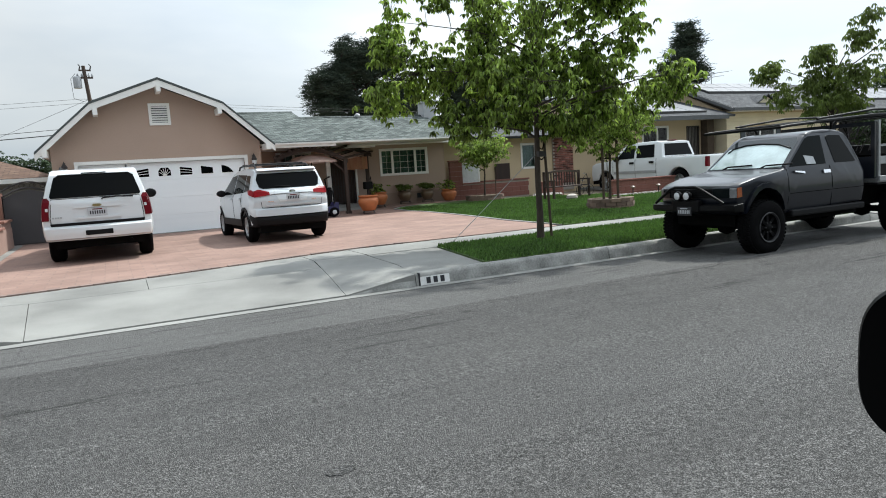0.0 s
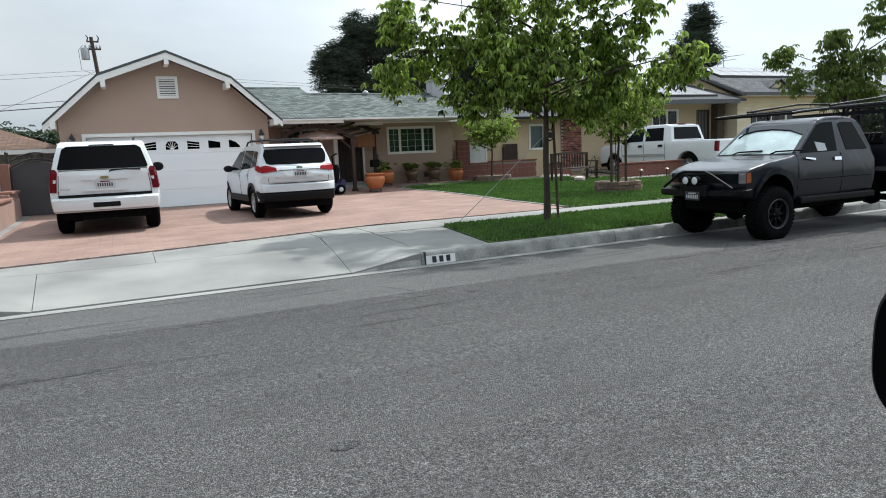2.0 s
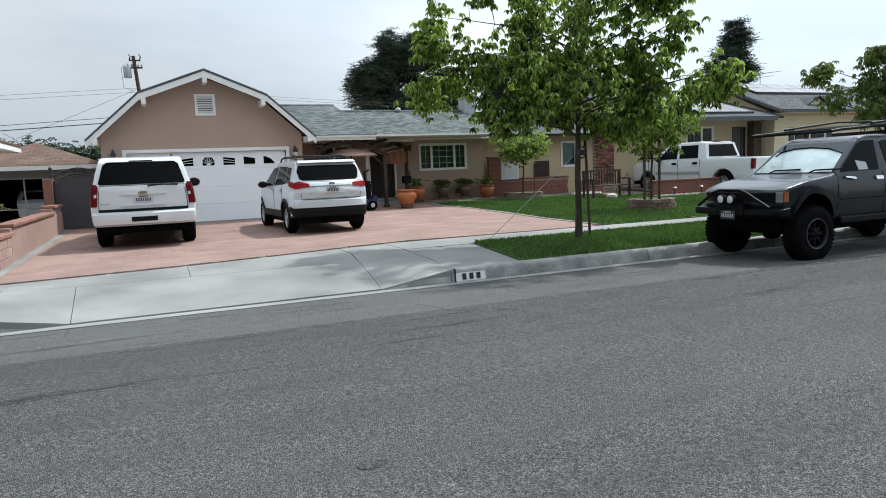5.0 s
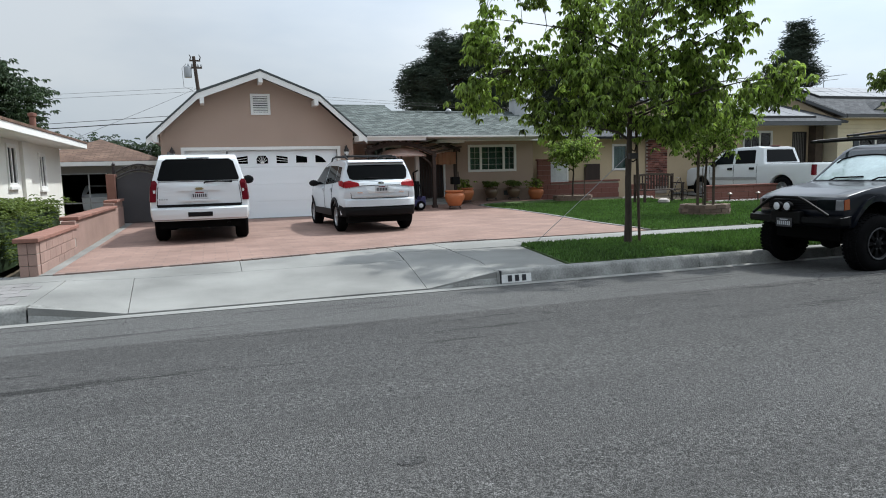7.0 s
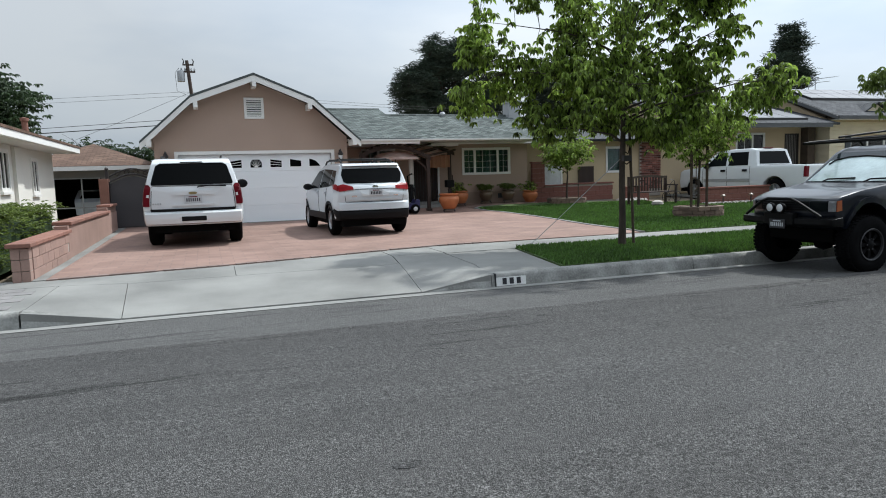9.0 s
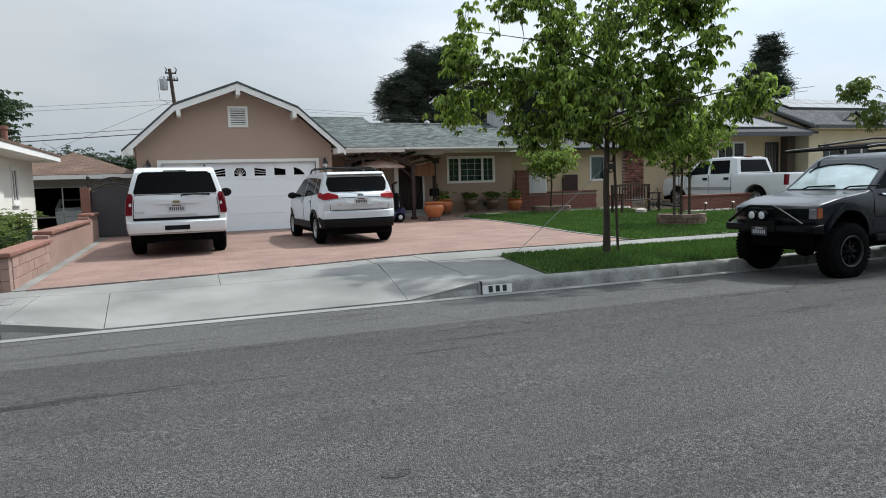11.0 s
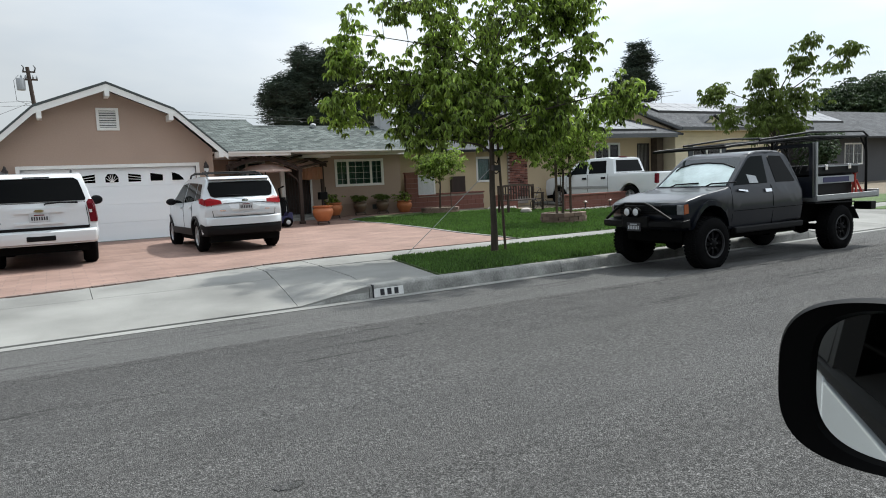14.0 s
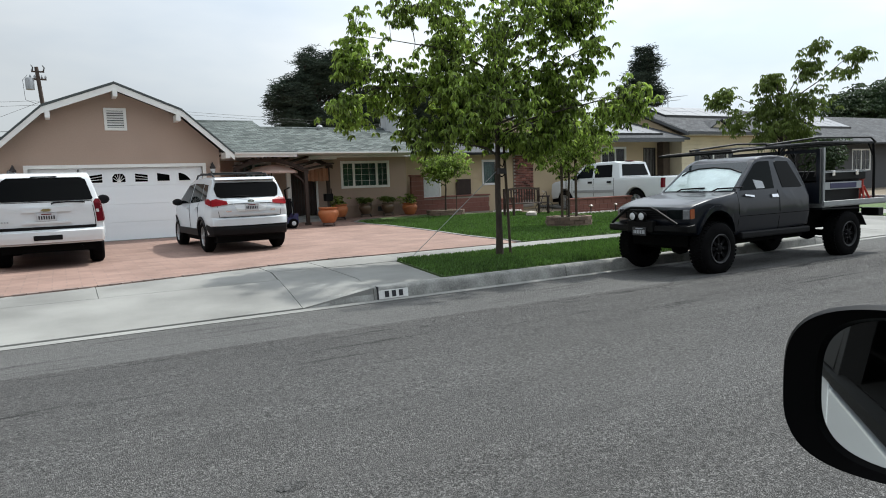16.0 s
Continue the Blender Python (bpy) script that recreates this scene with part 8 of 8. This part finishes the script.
for dx in (-0.38, -0.16, 0.2, 0.38):
    part("insulator", lathe([(0.05, 8.12), (0.06, 8.2), (0.03, 8.3), (0.0, 8.32)], 8, m=Matrix.Translation((dx, 0, 0))), GALV, up)
part("jumper_wire", add_path(bmesh.new(), [(-0.5, 0, 8.3), (-0.75, 0, 8.0), (-0.7, 0, 6.9), (-0.2, 0, 6.7)], 0.012, 4), WIRE, up)


def wire(pts, r):
    out = []
    for a, b in zip(pts, pts[1:]):
        for k in range(6):
            q = Vector(a).lerp(Vector(b), k / 6)
            q.z -= 0.10 * math.sin(math.pi * k / 6) * ((Vector(b) - Vector(a)).length / 25)
            out.append(q)
    out.append(Vector(pts[-1]))
    return tagged(part("overhead_wire", add_path(bmesh.new(), out, r, 4), WIRE), "thin dark overhead wire", "wire", "overhead wires")


wire([(-40, 45, 3.15), (-0.5, 45, 5.55), (30, 45, 4.4)], 0.015)
wire([(-40, 45, 2.95), (-0.5, 45, 5.25), (30, 45, 4.1)], 0.026)
wire([(-40, 45, 5.0), (-0.8, 45, 7.15), (60, 45, 4.6)], 0.008)
wire([(-40, 45, 4.75), (-0.2, 45, 6.95), (60, 45, 4.4)], 0.008)
wire([(-7.2, 45, 4.2), (-0.5, 45, 7.1)], 0.009)
wire([(-4.4, 27, 2.6), (-7.2, 45, 4.2)], 0.007)
ant = thing("roof_aerial", "thin metal television aerial on the ridge", "aerial", (30.8, 28.0, 4.9))
part("mast", add_tube(bmesh.new(), (0, 0, 0), (0, 0, 1.12), 0.02, n=6), GALV, ant)
part("boom", add_tube(bmesh.new(), (-1.1, 0, 0.86), (1.45, 0, 1.12), 0.016, n=5), GALV, ant)
for k in range(8):
    bx = -1.0 + k * 0.33
    part("element", add_tube(bmesh.new(), (bx, -0.4 + k * 0.03, 0.87 + 0.033 * k), (bx, 0.4 - k * 0.03, 0.87 + 0.033 * k), 0.008, n=4), GALV, ant)
ant2 = thing("roof_aerial", "thin crooked aerial on the outbuilding roof", "aerial", (-4.2, 27.9, 2.95))
part("mast", add_tube(bmesh.new(), (0, 0, 0), (-0.25, 0, 0.35), 0.015, n=5), GALV, ant2)
part("boom", add_tube(bmesh.new(), (-0.55, 0, 0.5), (0.05, 0, 0.1), 0.012, n=5), GALV, ant2)
for k in range(5):
    part("element", add_tube(bmesh.new(), (-0.5 + k * 0.11, -0.2, 0.40 - 0.07 * k), (-0.5 + k * 0.11, 0.2, 0.54 - 0.07 * k), 0.007, n=4), GALV, ant2)

# loads on the flat bed
jack = thing("jack_stand", "red steel jack stand on the flat bed", "jack stand", (12.80, 6.95, 0.965))
for k in range(4):
    a = k * 1.571 + 0.785
    part("leg", add_tube(bmesh.new(), (0.13 * math.cos(a), 0.13 * math.sin(a), 0.0), (0.03 * math.cos(a), 0.03 * math.sin(a), 0.24), 0.02, n=5), JACK_RED, jack)
part("post", add_tube(bmesh.new(), (0, 0, 0.1), (0, 0, 0.36), 0.028, n=8), JACK_RED, jack)
part("saddle", box(-0.05, 0.05, -0.03, 0.03, 0.36, 0.39), JACK_RED, jack)
tb = thing("tool_chest", "long black tool chest with silver latches on the flat bed", "tool chest", (12.14, 7.2, 0.97))
part("chest", box(-0.60, 0.60, -0.24, 0.24, 0.0, 0.36), STEEL_BLACK, tb, bevel=0.02)
part("side_board", box(-0.66, 0.56, -0.30, -0.245, 0.205, 0.335), GALV, tb, "grey board along the chest", bevel=0.008)
part("label_panel", box(-0.42, 0.38, -0.308, -0.301, 0.225, 0.315), TOY_BLUE, tb, "dark blue label panel")
part("lid", box(-0.70, 0.70, -0.30, 0.30, 0.365, 0.54), STEEL_BLACK, tb, "black lid", bevel=0.02)
part("lid_edge", box(-0.70, 0.70, -0.312, -0.301, 0.50, 0.525), GALV, tb)
for dx in (-0.36, 0.36):
    part("latch", box(dx - 0.04, dx + 0.04, -0.335, -0.301, 0.44, 0.535), CHROME, tb, bevel=0.01)

# vehicle in the dark bay of the outbuilding
bayv = thing("parked_car", "pale blue-white car standing in the dark bay", "car", (-3.55, 28.7, 0.22), 90)
shv = Shape(0.85, (0.3, 0.9, 1.6), (0.95, 1.0, 0.8), (-2.0, 2.0), (0.97, 0.97))
part("body", body(shv, [(1.9, 0.3), (1.95, 0.6), (1.2, 0.78), (0.7, 1.16), (-1.3, 1.18), (-1.85, 0.85), (-1.95, 0.75), (-1.95, 0.3)], 1, 0.04), PAINT_SILVER, bayv, smooth=True)
part("rear_window", end_patch(shv, [(-0.8, 0.88), (0.8, 0.88), (0.76, 1.12), (-0.76, 1.12)], [(0.85, -1.85), (1.18, -1.3)], -1, 0.01), TINT, bayv)
for s in (1, -1):
    for wx in (-1.3, 1.3):
        wheel(bayv, wx, s, 0.84, 0.33, 0.2, 0.2, RIM_ALLOY)

# ---- the other side of the street, unseen: plain houses and trees that close the place behind ----
# added out of view to darken car reflections and cut the front fill
for k, (hx_, wd) in enumerate(((-24, 15), (-5, 15), (14, 15), (33, 15))):
    hb = thing("house", "plain tan bungalow added out of view across the street", "house", (hx_, -20, 0), group="houses across the street")
    part("wall", box(-wd / 2, wd / 2, -8, 0, -0.1, 2.7), STUCCO, hb)
    part("roof", prism([(-8.6, 2.65), (-4, 4.3), (0.7, 2.65)], -wd / 2 - 0.5, wd / 2 + 0.5, "x"), SHINGLE_GREY, hb)
    for q in (-4.5, 0.0, 4.5):
        wv = part("window", box(q - 0.9, q + 0.9, -0.02, 0.03, 0.9, 2.1), TRIM, hb)
        part("pane", box(q - 0.83, q + 0.83, 0.031, 0.04, 0.97, 2.03), TINT, wv)
for k, tx in enumerate((-19, -11, 4, 10, 22, 29)):
    tree("broadleaf_tree", "leafy green tree added out of view across the street", (tx, -13.5 - (k % 3), 0), 1.9, 0.12, (0, 0, 4.2), (2.9, 2.6, 2.3), 210, 40, (0.34, 0.09), 91 + k, LEAF_DARK, 0.6, 9, -0.3, 0.36)
tagged(part("far_verge", box(-60, 60, -30, -3.25, -0.1, 0.10), TURF), "grass lots across the street", "lawn", kind="structure")

# ---- the car from whose window the view is taken ----
own = thing("observer_car", "white car with black door mirror at the kerb", "car", (0, 0, 0))
OY = 0.275
shell = part("body", prism([(2.3, 0.38), (2.35, 0.75), (2.2, 0.92), (1.15, 1.02), (-2.3, 1.06), (-2.4, 0.9), (-2.35, 0.38)], -1.42, OY - 0.03, "y"), PAINT_WHITE, own, "white bodywork", bevel=0.006)
part("front_door", box(-0.42, 0.86, OY - 0.03, OY, 0.42, 1.045), PAINT_WHITE, own, "white door", bevel=0.004)
part("rear_door", box(-1.45, -0.43, OY - 0.03, OY, 0.42, 1.06), PAINT_WHITE, own, "white door", bevel=0.004)
part("belt_trim", box(-2.0, 0.86, OY - 0.028, OY + 0.004, 1.062, 1.085), MIRROR_BLACK, own)
# opaque black in place of glass before an unlit cabin
part("rear_glass", slab([(-1.45, OY - 0.01, 1.09), (-0.44, OY - 0.01, 1.09), (-0.44, OY - 0.11, 1.56), (-1.35, OY - 0.11, 1.56)], 0.008), MIRROR_BLACK, own, "dark rear door glass")
part("quarter_glass", slab([(-2.1, OY - 0.02, 1.09), (-1.5, OY - 0.01, 1.09), (-1.42, OY - 0.11, 1.56), (-1.8, OY - 0.12, 1.5)], 0.008), MIRROR_BLACK, own)
part("centre_pillar", slab([(-0.46, OY - 0.005, 1.05), (-0.36, OY - 0.005, 1.05), (-0.40, OY - 0.11, 1.60), (-0.50, OY - 0.11, 1.60)], 0.05), MIRROR_BLACK, own)
part("roof", prism([(0.35, 1.60), (0.25, 1.66), (-1.9, 1.66), (-2.1, 1.58), (-1.9, 1.62), (0.2, 1.62)], -1.30, OY - 0.12, "y"), PAINT_WHITE, own)
part("front_pillar", add_path(bmesh.new(), [(1.12, OY - 0.05, 1.02), (0.35, OY - 0.14, 1.62)], 0.035, 6), MIRROR_BLACK, own)
part("front_pillar", add_path(bmesh.new(), [(1.12, -1.35, 1.02), (0.35, -1.25, 1.62)], 0.035, 6), MIRROR_BLACK, own)
part("rear_pillar", add_path(bmesh.new(), [(-2.25, OY - 0.08, 1.05), (-1.95, OY - 0.14, 1.62)], 0.05, 6), MIRROR_BLACK, own)
part("rear_pillar", add_path(bmesh.new(), [(-2.25, -1.35, 1.05), (-1.95, -1.25, 1.62)], 0.05, 6), MIRROR_BLACK, own)
# black panels stand in for cabin shade and keep the sky from showing through
part("inner_side", box(-2.1, 1.0, -1.32, -1.28, 1.0, 1.60), MIRROR_BLACK, own, "black panel standing in for the unlit cabin side")
part("inner_rear", box(-1.75, -1.7, -1.28, OY - 0.13, 1.0, 1.60), MIRROR_BLACK, own, "black panel standing in for the unlit cabin rear")
part("head_lining", box(-1.9, 0.2, -1.28, OY - 0.13, 1.585, 1.615), MIRROR_BLACK, own, "dark head lining")
part("inner_floor", box(-1.7, 1.0, -1.28, OY - 0.05, 1.065, 1.07), MIRROR_BLACK, own)
part("seat", box(-0.75, -0.3, -0.75, -0.25, 1.04, 1.45), MIRROR_BLACK, own, bevel=0.05)
for s, yy in ((1, OY - 0.01), (-1, 1.40)):
    for wx in (-1.55, 1.45):
        wheel(own, wx, s, yy, 0.33, 0.21, 0.21, RIM_ALLOY)
own.location.z = 0.085
# the mirror: a rounded black shell with a bezel and silvered glass, toed in towards the driver
MC, MN = Vector((0.7060, 0.3290, 1.190)), Vector((-0.94, -0.31, 0.075)).normalized()
mu = Vector((0, 0, 1)).cross(MN).normalized()
mv = MN.cross(mu)


def squircle(w, h, skew, shift=0.0, n=128, p=3.2):
    out = []
    for i in range(n):
        a = 2 * math.pi * i / n
        c, s = math.cos(a), math.sin(a)
        r = (abs(c) ** p + abs(s) ** p) ** (-1 / p)
        out.append((shift + w * r * c, h * r * s - skew * (shift + r * c * w)))
    return out


def mirror_ring(bm, poly, d):
    return [bm.verts.new(MC + mu * a + mv * b + MN * d) for a, b in poly]


bm = bmesh.new()
rings = [mirror_ring(bm, squircle(0.098, 0.074, 0.03, 0.016), 0.004), mirror_ring(bm, squircle(0.101, 0.078, 0.03, 0.014), 0.014),
         mirror_ring(bm, squircle(0.116, 0.085, 0.01), 0.018), mirror_ring(bm, squircle(0.121, 0.0885, 0.0), 0.002), mirror_ring(bm, squircle(0.120, 0.0865, 0.0), -0.03),
         mirror_ring(bm, squircle(0.104, 0.078, 0.0), -0.075), mirror_ring(bm, squircle(0.06, 0.05, 0.0), -0.10)]
for a, b in zip(rings, rings[1:]):
    for i in range(128):
        bm.faces.new((a[i], a[(i + 1) % 128], b[(i + 1) % 128], b[i]))
bm.faces.new(rings[-1])
shell_m = part("door_mirror", bm, MIRROR_BLACK, own, "black door mirror shell", smooth=True)
bm = bmesh.new()
bm.faces.new(mirror_ring(bm, squircle(0.0985, 0.0745, 0.03, 0.016), 0.006))
SILVER = mat("silvered_glass", (0.80, 0.83, 0.82), 0.02, metal=1.0, var=0.02, fvar=0.01)
part("mirror_glass", bm, SILVER, shell_m, "silvered mirror glass")
part("mirror_arm", add_path(bmesh.new(), [(0.74, OY - 0.02, 1.05), (0.75, OY + 0.02, 1.10), (0.755, 0.33, 1.15)], [0.03, 0.03, 0.025], 8), PLASTIC, shell_m)
